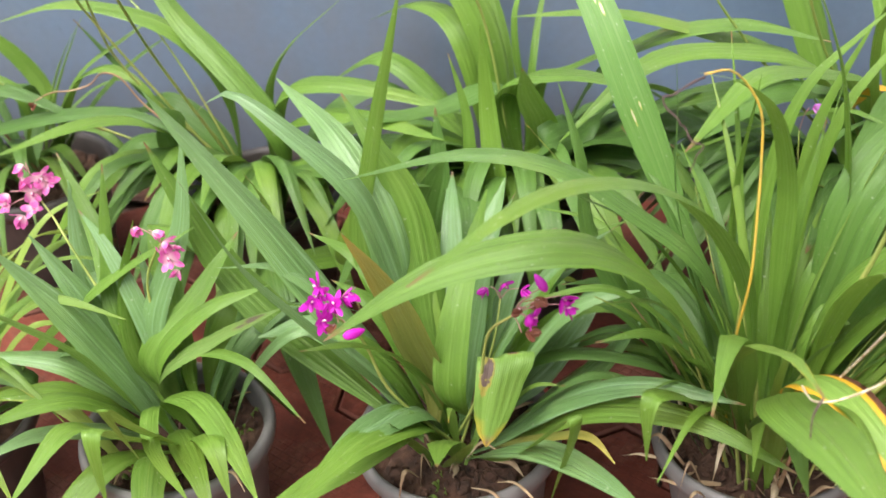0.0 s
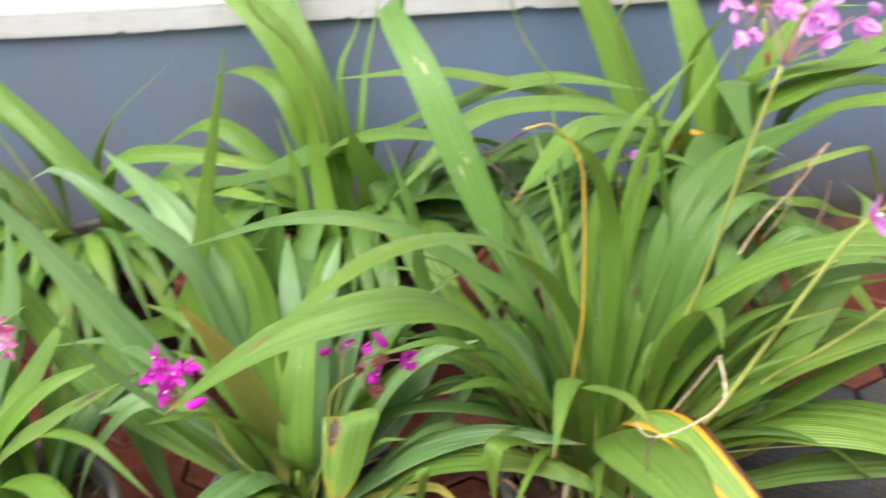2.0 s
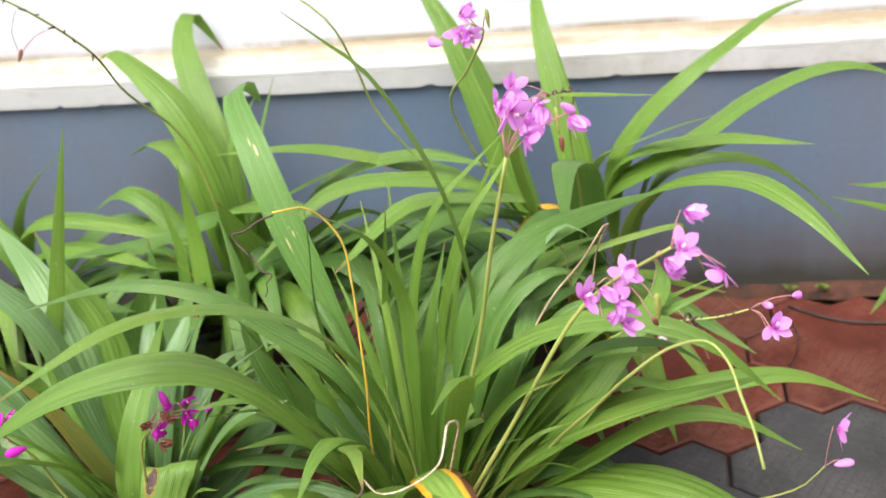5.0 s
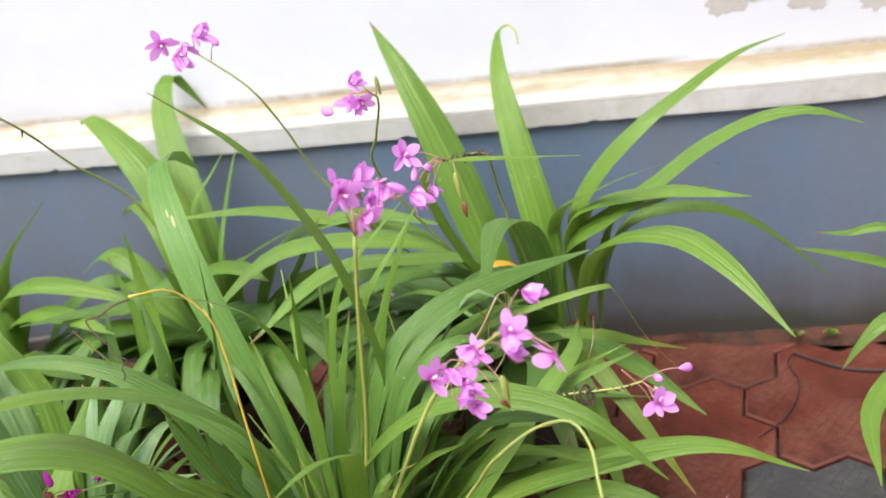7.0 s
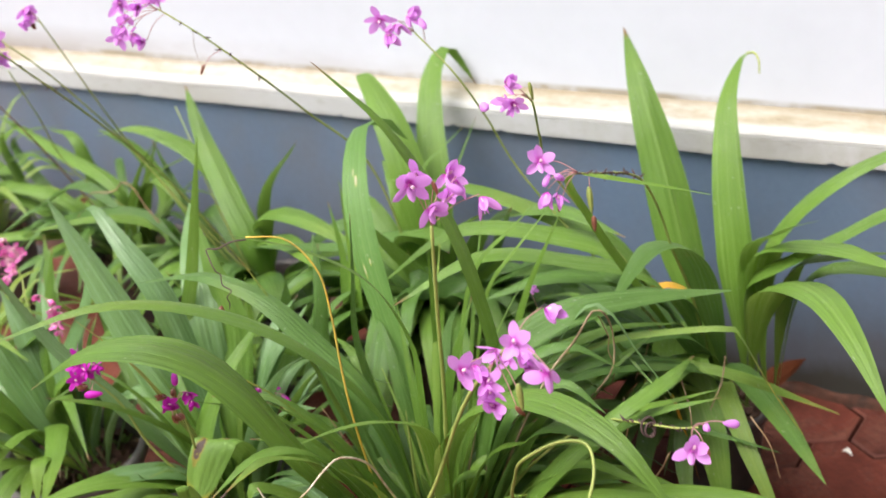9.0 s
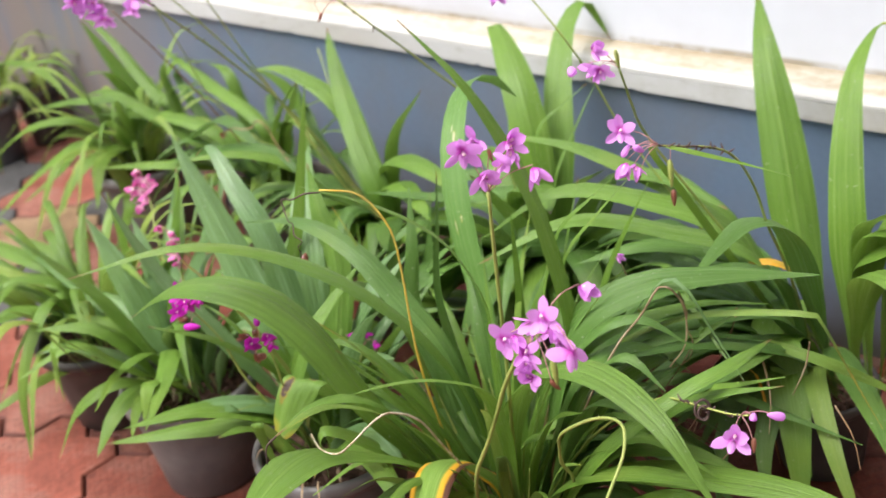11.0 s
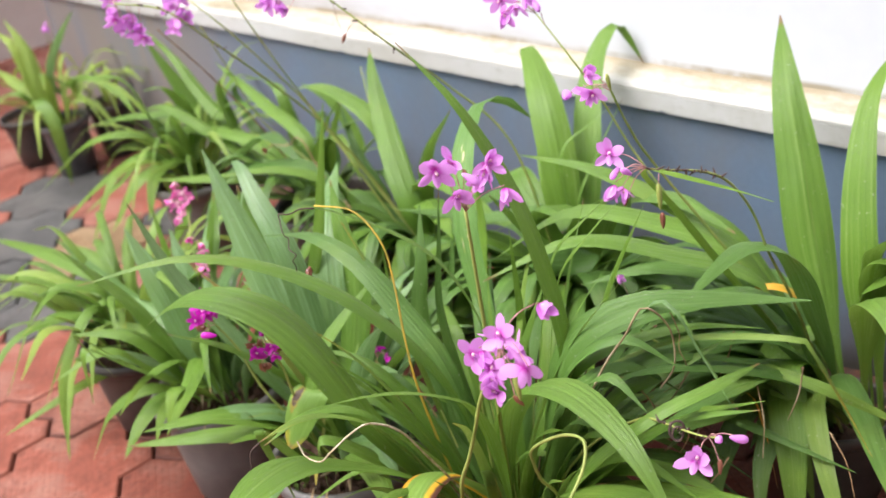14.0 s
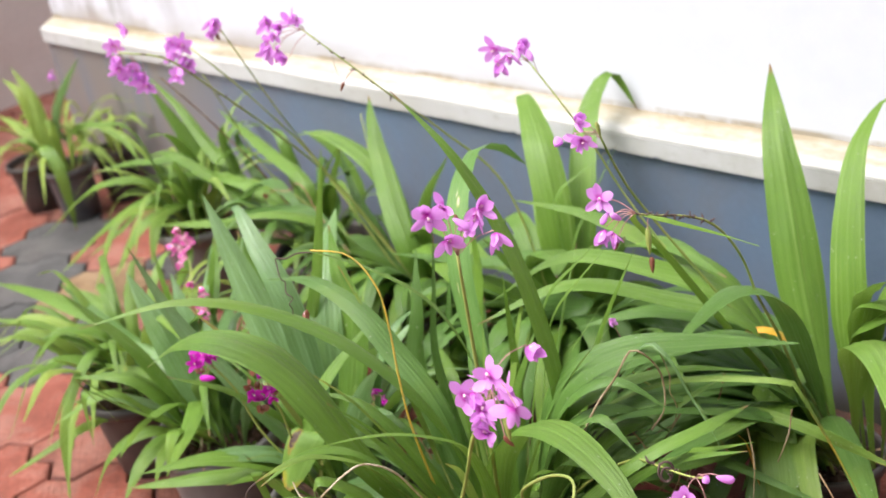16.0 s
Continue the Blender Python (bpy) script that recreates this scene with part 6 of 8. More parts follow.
leaf(PLANT_C, 0.038, [(0.320, 1.690, 0.175), (0.470, 1.640, 0.420), (0.545, 1.700, 0.495), (0.575, 1.760, 0.505), (0.572, 1.860, 0.480)], MAT_LEAF, petiole=1.6)
leaf(PLANT_C, 0.028, [(0.300, 1.710, 0.175), (0.330, 1.760, 0.360), (0.372, 1.800, 0.423), (0.455, 1.860, 0.451), (0.516, 1.950, 0.405)], MAT_LEAF_SHADED, petiole=1.8)
leaf(PLANT_T, 0.013, [(0.480, 2.180, 0.175), (0.400, 1.950, 0.600), (0.435, 1.853, 0.713), (0.496, 1.860, 0.709), (0.545, 1.873, 0.700), (0.600, 1.870, 0.698)], MAT_LEAF, petiole=1.6)
S1 = stalk(PLANT_C, [(0.268, 1.693, 0.175), (0.358, 1.629, 0.502), (0.389, 1.607, 0.670), (0.410, 1.592, 0.772)], 0.0034, None, "slender green flower stalk")
S2 = stalk(PLANT_C, [(0.275, 1.640, 0.175), (0.330, 1.570, 0.325), (0.371, 1.541, 0.424), (0.397, 1.540, 0.475), (0.422, 1.537, 0.527), (0.446, 1.533, 0.578), (0.469, 1.534, 0.619), (0.496, 1.530, 0.654), (0.560, 1.483, 0.729)], 0.0032, None, "slender green flower stalk")
S10 = stalk(PLANT_K, [(-0.462, 2.195, 0.175), (-0.539, 2.200, 0.400), (-0.614, 2.250, 0.487), (-0.683, 2.300, 0.520)], 0.002, None, "slender green flower stalk")
S11 = stalk(PLANT_B, [(-0.071, 1.657, 0.175), (-0.142, 1.597, 0.332), (-0.160, 1.580, 0.419), (-0.179, 1.565, 0.462)], 0.0026, None, "slender green flower stalk")
S12 = stalk(PLANT_B, [(-0.100, 1.651, 0.175), (-0.044, 1.591, 0.333), (-0.024, 1.570, 0.439), (0.004, 1.540, 0.487)], 0.0024, None, "slender green flower stalk")
S13 = stalk(PLANT_B, [(-0.084, 1.656, 0.175), (-0.038, 1.715, 0.310), (-0.031, 1.735, 0.352)], 0.002, None, "slender green flower stalk")
S16 = stalk(PLANT_C, [(0.292, 1.662, 0.175), (0.430, 1.690, 0.400), (0.520, 1.700, 0.478), (0.575, 1.678, 0.507), (0.600, 1.672, 0.514), (0.632, 1.668, 0.520), (0.660, 1.660, 0.534)], 0.0021, None, "slender green flower stalk")
S17 = stalk(PLANT_T, [(0.493, 2.199, 0.175), (0.323, 1.938, 0.401), (0.316, 1.928, 0.462)], 0.0018, None, "slender green flower stalk")
S18 = stalk(PLANT_C, [(0.263, 1.706, 0.175), (0.450, 1.655, 0.250), (0.620, 1.570, 0.330), (0.700, 1.530, 0.390), (0.723, 1.520, 0.429)], 0.0015, None, "slender green flower stalk")
leaf(PLANT_G, 0.048, [(-2.160, 2.265, 0.145), (-2.185, 2.235, 0.225), (-2.226, 2.240, 0.322), (-2.281, 2.240, 0.403), (-2.360, 2.235, 0.430)], MAT_LEAF_YOUNG, petiole=1.6)
leaf(PLANT_G, 0.044, [(-2.165, 2.255, 0.145), (-2.180, 2.215, 0.230), (-2.288, 2.215, 0.290), (-2.420, 2.210, 0.314)], MAT_LEAF_YOUNG, petiole=1.6)
leaf(PLANT_G, 0.044, [(-2.155, 2.270, 0.145), (-2.160, 2.240, 0.260), (-2.215, 2.250, 0.380), (-2.300, 2.250, 0.470)], MAT_LEAF_YOUNG, petiole=1.6)
leaf(PLANT_G, 0.036, [(-2.160, 2.245, 0.145), (-2.110, 2.150, 0.300), (-2.230, 2.135, 0.275), (-2.370, 2.110, 0.170), (-2.430, 2.090, 0.050)], MAT_LEAF, petiole=1.6)
leaf(PLANT_G, 0.040, [(-2.140, 2.255, 0.145), (-2.035, 2.165, 0.290), (-1.965, 2.155, 0.240), (-1.950, 2.150, 0.140), (-1.965, 2.150, 0.040)], MAT_LEAF, petiole=1.6)
leaf(PLANT_F, 0.032, [(-2.200, 2.365, 0.145), (-2.250, 2.310, 0.240), (-2.197, 2.300, 0.322), (-2.076, 2.300, 0.424), (-1.930, 2.300, 0.520)], MAT_LEAF_SHEEN, petiole=1.6)
leaf(PLANT_F, 0.036, [(-2.180, 2.370, 0.145), (-2.119, 2.310, 0.276), (-1.957, 2.300, 0.318), (-1.811, 2.300, 0.292), (-1.700, 2.280, 0.240)], MAT_LEAF, petiole=1.6)
S19 = stalk(PLANT_F, [(-2.181, 2.390, 0.145), (-2.112, 2.280, 0.338), (-2.022, 2.250, 0.481)], 0.0018, None, "slender green flower stalk")
S20 = stalk(PLANT_C, [(0.228, 1.660, 0.175), (0.227, 1.625, 0.380), (0.236, 1.604, 0.490), (0.237, 1.602, 0.560), (0.237, 1.604, 0.622), (0.232, 1.603, 0.682), (0.206, 1.590, 0.726), (0.179, 1.557, 0.742)], 0.0019, MAT_STALK_YELLOW, "yellow dying flower stalk")
S20b = stalk(PLANT_C, [(0.179, 1.557, 0.739), (0.168, 1.544, 0.741), (0.152, 1.536, 0.734), (0.144, 1.528, 0.736), (0.145, 1.527, 0.729), (0.156, 1.520, 0.720), (0.159, 1.520, 0.714), (0.162, 1.522, 0.711), (0.168, 1.516, 0.701), (0.178, 1.517, 0.695), (0.172, 1.514, 0.687), (0.171, 1.517, 0.678), (0.167, 1.518, 0.669)], 0.0011, MAT_BRACT, "withered dark end of a flower stalk", "withered_stalk_end")
S21 = stalk(PLANT_C, [(0.300, 1.690, 0.175), (0.400, 1.660, 0.300), (0.443, 1.622, 0.386), (0.467, 1.581, 0.446), (0.493, 1.552, 0.497), (0.520, 1.530, 0.545), (0.565, 1.535, 0.578), (0.600, 1.528, 0.589), (0.618, 1.505, 0.580), (0.626, 1.472, 0.565), (0.634, 1.435, 0.552), (0.640, 1.405, 0.530)], 0.0026, MAT_STALK, "bent yellow-green stalk")
S22 = stalk(PLANT_C, [(0.300, 1.700, 0.175), (0.380, 1.720, 0.380), (0.442, 1.734, 0.506), (0.481, 1.733, 0.560), (0.508, 1.738, 0.604), (0.512, 1.745, 0.600), (0.500, 1.792, 0.540), (0.490, 1.802, 0.480), (0.465, 1.802, 0.440)], 0.0018, MAT_STRAW, "broken straw-coloured stalk bent over at its joint")
S23 = stalk(PLANT_K, [(-0.529, 2.050, 0.410), (-0.552, 2.050, 0.438), (-0.576, 2.050, 0.477), (-0.598, 2.050, 0.482), (-0.619, 2.050, 0.465), (-0.646, 2.050, 0.456), (-0.680, 2.050, 0.452), (-0.707, 2.050, 0.439)], 0.0016, MAT_DRY, "dry brown flower stalk")
S24 = stalk(PLANT_C, [(0.290, 1.660, 0.180), (0.318, 1.580, 0.360), (0.338, 1.522, 0.466), (0.348, 1.490, 0.522), (0.347, 1.470, 0.544), (0.342, 1.450, 0.556), (0.341, 1.425, 0.556), (0.336, 1.403, 0.547), (0.292, 1.407, 0.510), (0.272, 1.404, 0.512), (0.262, 1.405, 0.528)], 0.0018, MAT_PAPERY, "pale papery stalk bent over into a curl", "dry_stalk")
S26 = stalk(PLANT_T, [(0.442, 1.850, 0.527), (0.450, 1.853, 0.517), (0.456, 1.853, 0.504), (0.463, 1.850, 0.491), (0.462, 1.848, 0.471), (0.466, 1.853, 0.446), (0.462, 1.850, 0.423), (0.453, 1.851, 0.412), (0.436, 1.852, 0.399), (0.427, 1.850, 0.390)], 0.0008, MAT_DRY, "dry brown flower stalk")
S3 = stalk(PLANT_T, [(0.470, 2.190, 0.130), (0.485, 2.060, 0.440), (0.478, 2.021, 0.534), (0.473, 2.010, 0.580), (0.476, 1.975, 0.635), (0.480, 1.935, 0.675), (0.474, 1.900, 0.697), (0.460, 1.866, 0.710), (0.441, 1.836, 0.722)], 0.0026, None, "slender green flower stalk")
S4 = stalk(PLANT_T, [(0.488, 2.213, 0.175), (0.320, 2.000, 0.637), (0.351, 1.930, 0.718), (0.378, 1.875, 0.793), (0.364, 1.887, 0.795)], 0.0026, None, "slender green flower stalk")
S5 = stalk(PLANT_T, [(0.492, 2.176, 0.175), (0.213, 2.100, 0.572), (0.188, 2.060, 0.682), (0.165, 2.030, 0.757), (0.103, 2.042, 0.805)], 0.0024, None, "slender green flower stalk")
S6 = stalk(PLANT_N, [(-0.050, 2.179, 0.175), (-0.086, 2.122, 0.547), (-0.129, 2.052, 0.659), (-0.127, 1.950, 0.767), (-0.179, 1.900, 0.847), (-0.227, 1.894, 0.875)], 0.0024, None, "slender green flower stalk")
S7 = stalk(PLANT_K, [(-0.474, 2.222, 0.175), (-0.537, 2.100, 0.475), (-0.521, 1.980, 0.632), (-0.497, 1.860, 0.766), (-0.502, 1.800, 0.833), (-0.556, 1.750, 0.854)], 0.0026, None, "slender green flower stalk")
S27 = stalk(PLANT_K, [(-0.466, 2.193, 0.175), (-0.614, 2.100, 0.535), (-0.619, 2.040, 0.632), (-0.626, 1.980, 0.722), (-0.660, 1.940, 0.788)], 0.0024, None, "slender green flower stalk")
S8 = stalk(PLANT_K, [(-0.462, 2.213, 0.175), (-0.613, 2.150, 0.441), (-0.612, 2.100, 0.541), (-0.598, 2.050, 0.636), (-0.589, 2.000, 0.745), (-0.588, 1.969, 0.819)], 0.0022, None, "slender green flower stalk")
S9 = stalk(PLANT_L, [(-0.822, 2.229, 0.175), (-0.861, 2.150, 0.401), (-0.785, 2.000, 0.616), (-0.728, 1.900, 0.738)], 0.0022, MAT_DRY, "dry brown flower stalk")
S28 = stalk(PLANT_K, [(-0.423, 2.211, 0.175), (-0.809, 2.120, 0.447), (-0.774, 2.050, 0.598), (-0.748, 2.000, 0.706)], 0.002, None, "slender green flower stalk")
S14 = stalk(PLANT_A, [(-0.426, 1.694, 0.175), (-0.451, 1.720, 0.370), (-0.426, 1.710, 0.430), (-0.410, 1.700, 0.453)], 0.0024, None, "slender green flower stalk")
S15 = stalk(PLANT_A, [(-0.429, 1.682, 0.175), (-0.560, 1.760, 0.424), (-0.569, 1.770, 0.432), (-0.586, 1.780, 0.457)], 0.0024, None, "slender green flower stalk")
flower(S1, (0.418, 1.556, 0.838), (0.46, -0.33, -0.17), "pink", 0.0238, 0, -4)
pedicel(S1, (0.410, 1.592, 0.772), (0.415, 1.559, 0.839))
flower(S1, (0.431, 1.565, 0.808), (1.35, -0.46, 0.02), "pink", 0.0213, 1, -6)
pedicel(S1, (0.410, 1.592, 0.772), (0.427, 1.566, 0.808))
flower(S1, (0.407, 1.636, 0.810), (1.45, -0.51, 0.39), "pink", 0.0225, 1, -22)
pedicel(S1, (0.410, 1.592, 0.772), (0.403, 1.638, 0.809))
flower(S1, (0.473, 1.595, 0.812), (0.84, -0.74, -0.58), "pink", 0.0225, 2, 16)
pedicel(S1, (0.410, 1.592, 0.772), (0.470, 1.598, 0.813))
flower(S1, (0.472, 1.554, 0.840), (-0.26, -0.19, 0.29), "pink_bud", 0.0105, 1, -2)
pedicel(S1, (0.410, 1.592, 0.772), (0.474, 1.555, 0.837))
flower(S1, (0.425, 1.588, 0.819), (0.27, -0.02, -1.00), "withered_bud", 0.0074, 0, 5)
pedicel(S1, (0.410, 1.592, 0.772), (0.424, 1.588, 0.823))
flower(S2, (0.575, 1.523, 0.744), (0.63, -0.24, 0.07), "pink", 0.0225, 2, 8)
pedicel(S2, (0.560, 1.483, 0.729), (0.572, 1.524, 0.744))
flower(S2, (0.567, 1.474, 0.734), (0.76, -1.10, 0.77), "pink", 0.0200, 0, 4)
pedicel(S2, (0.560, 1.483, 0.729), (0.565, 1.476, 0.732))
flower(S2, (0.604, 1.466, 0.714), (-0.67, -0.31, -0.54), "pink", 0.0238, 0, 16)
pedicel(S2, (0.560, 1.483, 0.729), (0.607, 1.467, 0.716))
flower(S2, (0.479, 1.507, 0.662), (0.69, -0.23, 0.31), "pink", 0.0225, 0, 37)
pedicel(S2, (0.496, 1.530, 0.654), (0.475, 1.509, 0.660))
flower(S2, (0.516, 1.501, 0.634), (0.29, -0.76, 0.42), "pink", 0.0225, 2, 29)
pedicel(S2, (0.502, 1.525, 0.662), (0.514, 1.504, 0.632))
flower(S2, (0.520, 1.532, 0.669), (-0.28, -0.76, 0.78), "pink", 0.0200, 0, 31)
pedicel(S2, (0.509, 1.521, 0.669), (0.521, 1.535, 0.667))
flower(S2, (0.512, 1.501, 0.660), (0.88, -0.43, 0.73), "pink", 0.0175, 0, -11)
pedicel(S2, (0.509, 1.521, 0.669), (0.509, 1.502, 0.658))
flower(S2, (0.547, 1.500, 0.635), (0.44, 0.45, -1.00), "withered_bud", 0.0085, 0, 4)
pedicel(S2, (0.515, 1.516, 0.677), (0.545, 1.498, 0.639))
flower(S11, (-0.183, 1.557, 0.482), (1.49, -0.62, -0.46), "magenta", 0.0163, 0, -21)
pedicel(S11, (-0.179, 1.565, 0.462), (-0.187, 1.558, 0.483))
flower(S11, (-0.193, 1.560, 0.492), (0.69, -0.36, 0.35), "magenta", 0.0152, 1, 30)
pedicel(S11, (-0.179, 1.565, 0.462), (-0.196, 1.562, 0.490))
flower(S11, (-0.171, 1.566, 0.486), (1.41, 0.01, -0.46), "magenta", 0.0152, 1, -39)
pedicel(S11, (-0.179, 1.565, 0.462), (-0.174, 1.566, 0.487))
flower(S11, (-0.188, 1.543, 0.474), (0.97, -0.54, 0.28), "magenta", 0.0152, 0, 8)
pedicel(S11, (-0.179, 1.565, 0.462), (-0.191, 1.545, 0.473))
flower(S11, (-0.156, 1.541, 0.460), (0.50, 0.39, -0.06), "magenta_bud", 0.0126, 1, -22)
pedicel(S11, (-0.177, 1.567, 0.458), (-0.159, 1.539, 0.461))
flower(S12, (0.055, 1.521, 0.526), (0.51, -0.53, -0.01), "magenta", 0.0152, 1, 26)
pedicel(S12, (0.004, 1.540, 0.487), (0.053, 1.524, 0.526))
flower(S12, (0.026, 1.510, 0.510), (1.87, -0.34, -0.09), "magenta", 0.0142, 0, -6)
pedicel(S12, (0.004, 1.540, 0.487), (0.022, 1.511, 0.510))
flower(S12, (0.035, 1.524, 0.541), (-0.23, 0.26, 0.20), "magenta_bud", 0.0105, 0, 14)
pedicel(S12, (0.004, 1.540, 0.487), (0.038, 1.521, 0.539))
flower(S12, (0.019, 1.520, 0.483), (1.87, -0.38, 0.51), "withered", 0.0163, 2, -15)
pedicel(S12, (0.004, 1.540, 0.487), (0.015, 1.521, 0.482))
flower(S12, (0.022, 1.543, 0.496), (1.36, -0.16, 0.78), "withered", 0.0150, 0, -10)
pedicel(S12, (0.004, 1.540, 0.487), (0.018, 1.544, 0.494))
flower(S13, (-0.045, 1.735, 0.368), (-0.72, -0.53, -0.30), "magenta", 0.0152, 2, 10)
pedicel(S13, (-0.031, 1.735, 0.352), (-0.042, 1.737, 0.368))
flower(S13, (-0.006, 1.735, 0.366), (0.87, -0.42, -0.28), "magenta", 0.0142, 2, -11)
pedicel(S13, (-0.031, 1.735, 0.352), (-0.009, 1.737, 0.366))
flower(S16, (0.677, 1.604, 0.550), (0.69, -0.91, 0.84), "pink", 0.0225, 1, -22)
pedicel(S16, (0.660, 1.646, 0.544), (0.675, 1.607, 0.547))
flower(S16, (0.706, 1.636, 0.567), (-0.17, -0.23, 0.14), "pink_bud", 0.0105, 0, -30)
pedicel(S16, (0.660, 1.646, 0.544), (0.708, 1.639, 0.565))
flower(S16, (0.677, 1.642, 0.551), (-0.16, 0.31, -0.13), "pink_bud", 0.0095, 0, -20)
pedicel(S16, (0.660, 1.646, 0.544), (0.679, 1.639, 0.552))
flower(S16, (0.679, 1.637, 0.519), (0.15, -0.34, -1.00), "withered_bud", 0.0085, 0, 40)
pedicel(S16, (0.660, 1.646, 0.544), (0.678, 1.638, 0.522))
flower(S17, (0.325, 1.901, 0.509), (1.51, -0.66, 0.43), "pink", 0.0135, 2, 3)
pedicel(S17, (0.316, 1.928, 0.462), (0.321, 1.902, 0.508))
flower(S18, (0.727, 1.500, 0.497), (1.17, -0.37, -0.21), "pink", 0.0213, 1, 28)
pedicel(S18, (0.723, 1.520, 0.429), (0.723, 1.501, 0.498))
flower(S18, (0.740, 1.510, 0.441), (-0.33, -0.02, -0.04), "pink_bud", 0.0105, 0, 11)
pedicel(S18, (0.723, 1.520, 0.429), (0.744, 1.510, 0.442))
flower(S19, (-2.016, 2.240, 0.482), (1.56, -0.28, -0.45), "pink", 0.0225, 1, -11)
flower(S1, (0.443, 1.600, 0.825), (0.32, -0.66, -0.48), "pink", 0.0213, 2, -16)
pedicel(S1, (0.410, 1.592, 0.772), (0.442, 1.603, 0.827))
flower(S1, (0.430, 1.600, 0.807), (0.63, -0.99, 0.69), "pink", 0.0175, 2, -23)
pedicel(S1, (0.410, 1.592, 0.772), (0.428, 1.603, 0.805))
flower(S1, (0.404, 1.590, 0.830), (0.39, -0.59, 0.23), "pink", 0.0200, 1, 23)
pedicel(S1, (0.410, 1.592, 0.772), (0.402, 1.593, 0.829))
flower(S1, (0.448, 1.600, 0.816), (0.30, -0.16, -0.02), "pink_bud", 0.0084, 0, 9)
pedicel(S1, (0.410, 1.592, 0.772), (0.444, 1.602, 0.816))
flower(S2, (0.526, 1.505, 0.700), (-0.44, -0.51, -0.50), "pink", 0.0187, 1, 14)
flower(S2, (0.556, 1.500, 0.707), (1.31, -0.95, -0.22), "pink", 0.0200, 2, -2)
pedicel(S2, (0.547, 1.493, 0.714), (0.553, 1.502, 0.708))
flower(S2, (0.559, 1.500, 0.691), (1.20, -1.00, 0.21), "pink", 0.0175, 2, 37)
pedicel(S2, (0.541, 1.497, 0.707), (0.556, 1.503, 0.690))
flower(S2, (0.496, 1.505, 0.674), (0.55, -0.25, -0.39), "pink", 0.0213, 2, 1)
pedicel(S2, (0.509, 1.521, 0.669), (0.493, 1.506, 0.676))
flower(S2, (0.515, 1.500, 0.654), (0.56, -0.83, -0.17), "pink", 0.0187, 1, 5)
pedicel(S2, (0.509, 1.521, 0.669), (0.513, 1.503, 0.655))
flower(S2, (0.501, 1.505, 0.640), (1.29, -0.65, 0.18), "pink", 0.0163, 2, 28)
pedicel(S2, (0.492, 1.530, 0.648), (0.497, 1.507, 0.639))
flower(S2, (0.549, 1.500, 0.652), (0.06, -0.01, -1.00), "pod", 0.0163, 1, -38)
pedicel(S2, (0.522, 1.511, 0.684), (0.549, 1.500, 0.656))
def dry_end(spike, start, end, thick):
    """The withered, darkened length of a flower stalk."""
    points = spike["points"]
    mid = spline([points[i:i + 3] for i in range(0, len(points), 3)], 60)[int(60 * start):int(60 * end) + 1]
    part("withered_end", tube([tuple(p) for p in mid[::2]], (thick, thick * 0.9), 40, 6), MAT_BRACT, spike, "dark withered length of the stalk")


dry_end(S3, 0.86, 0.99, 0.0016)
bracts(S3, 0.84, 0.99, 20)
flower(S3, (0.409, 1.825, 0.739), (0.55, -0.66, 0.23), "pink", 0.0213, 0, -6)
pedicel(S3, (0.449, 1.840, 0.723), (0.407, 1.828, 0.738))
flower(S3, (0.421, 1.813, 0.706), (0.27, -0.89, -0.58), "pink", 0.0213, 2, 12)
pedicel(S3, (0.449, 1.840, 0.723), (0.420, 1.817, 0.708))
flower(S3, (0.433, 1.815, 0.703), (0.63, -0.62, -0.40), "pink", 0.0175, 2, 25)
pedicel(S3, (0.449, 1.840, 0.723), (0.430, 1.818, 0.705))
flower(S3, (0.418, 1.820, 0.718), (0.05, 0.47, 0.35), "pink_bud", 0.0095, 0, -37)
pedicel(S3, (0.449, 1.840, 0.723), (0.418, 1.817, 0.716))
flower(S3, (0.436, 1.820, 0.723), (0.10, 0.37, -0.32), "pink_bud", 0.0095, 0, 4)
pedicel(S3, (0.449, 1.840, 0.723), (0.435, 1.817, 0.726))
flower(S3, (0.434, 1.817, 0.688), (-0.13, -0.49, -1.00), "withered_bud", 0.0085, 0, -8)
pedicel(S3, (0.449, 1.840, 0.723), (0.434, 1.819, 0.692))
flower(S3, (0.459, 1.846, 0.684), (0.10, -0.16, -1.00), "pod", 0.0175, 0, -31)
pedicel(S3, (0.456, 1.856, 0.712), (0.459, 1.847, 0.700))
flower(S3, (0.4635, 1.842, 0.655), (0.06, -0.12, -1.00), "withered_bud", 0.0105, 1, -40)
flower(S4, (0.353, 1.861, 0.817), (0.96, -0.35, 0.48), "pink", 0.0213, 2, 2)
pedicel(S4, (0.370, 1.882, 0.794), (0.350, 1.862, 0.815))
flower(S4, (0.353, 1.863, 0.794), (0.02, -1.24, 0.26), "pink", 0.0200, 1, -34)
pedicel(S4, (0.370, 1.882, 0.794), (0.353, 1.867, 0.793))
flower(S4, (0.362, 1.860, 0.794), (0.95, -1.07, -0.45), "pink", 0.0175, 0, 20)
pedicel(S4, (0.377, 1.876, 0.793), (0.359, 1.863, 0.795))
flower(S4, (0.324, 1.854, 0.788), (0.32, -0.43, 0.10), "pink_bud", 0.0147, 0, -8)
pedicel(S4, (0.364, 1.887, 0.795), (0.322, 1.857, 0.787))
flower(S4, (0.385, 1.865, 0.809), (0.05, 0.13, -1.00), "pod", 0.0125, 1, -35)
pedicel(S4, (0.378, 1.875, 0.793), (0.385, 1.864, 0.813))
flower(S5, (0.123, 2.006, 0.843), (1.33, -0.48, 0.37), "pink", 0.0250, 2, -25)
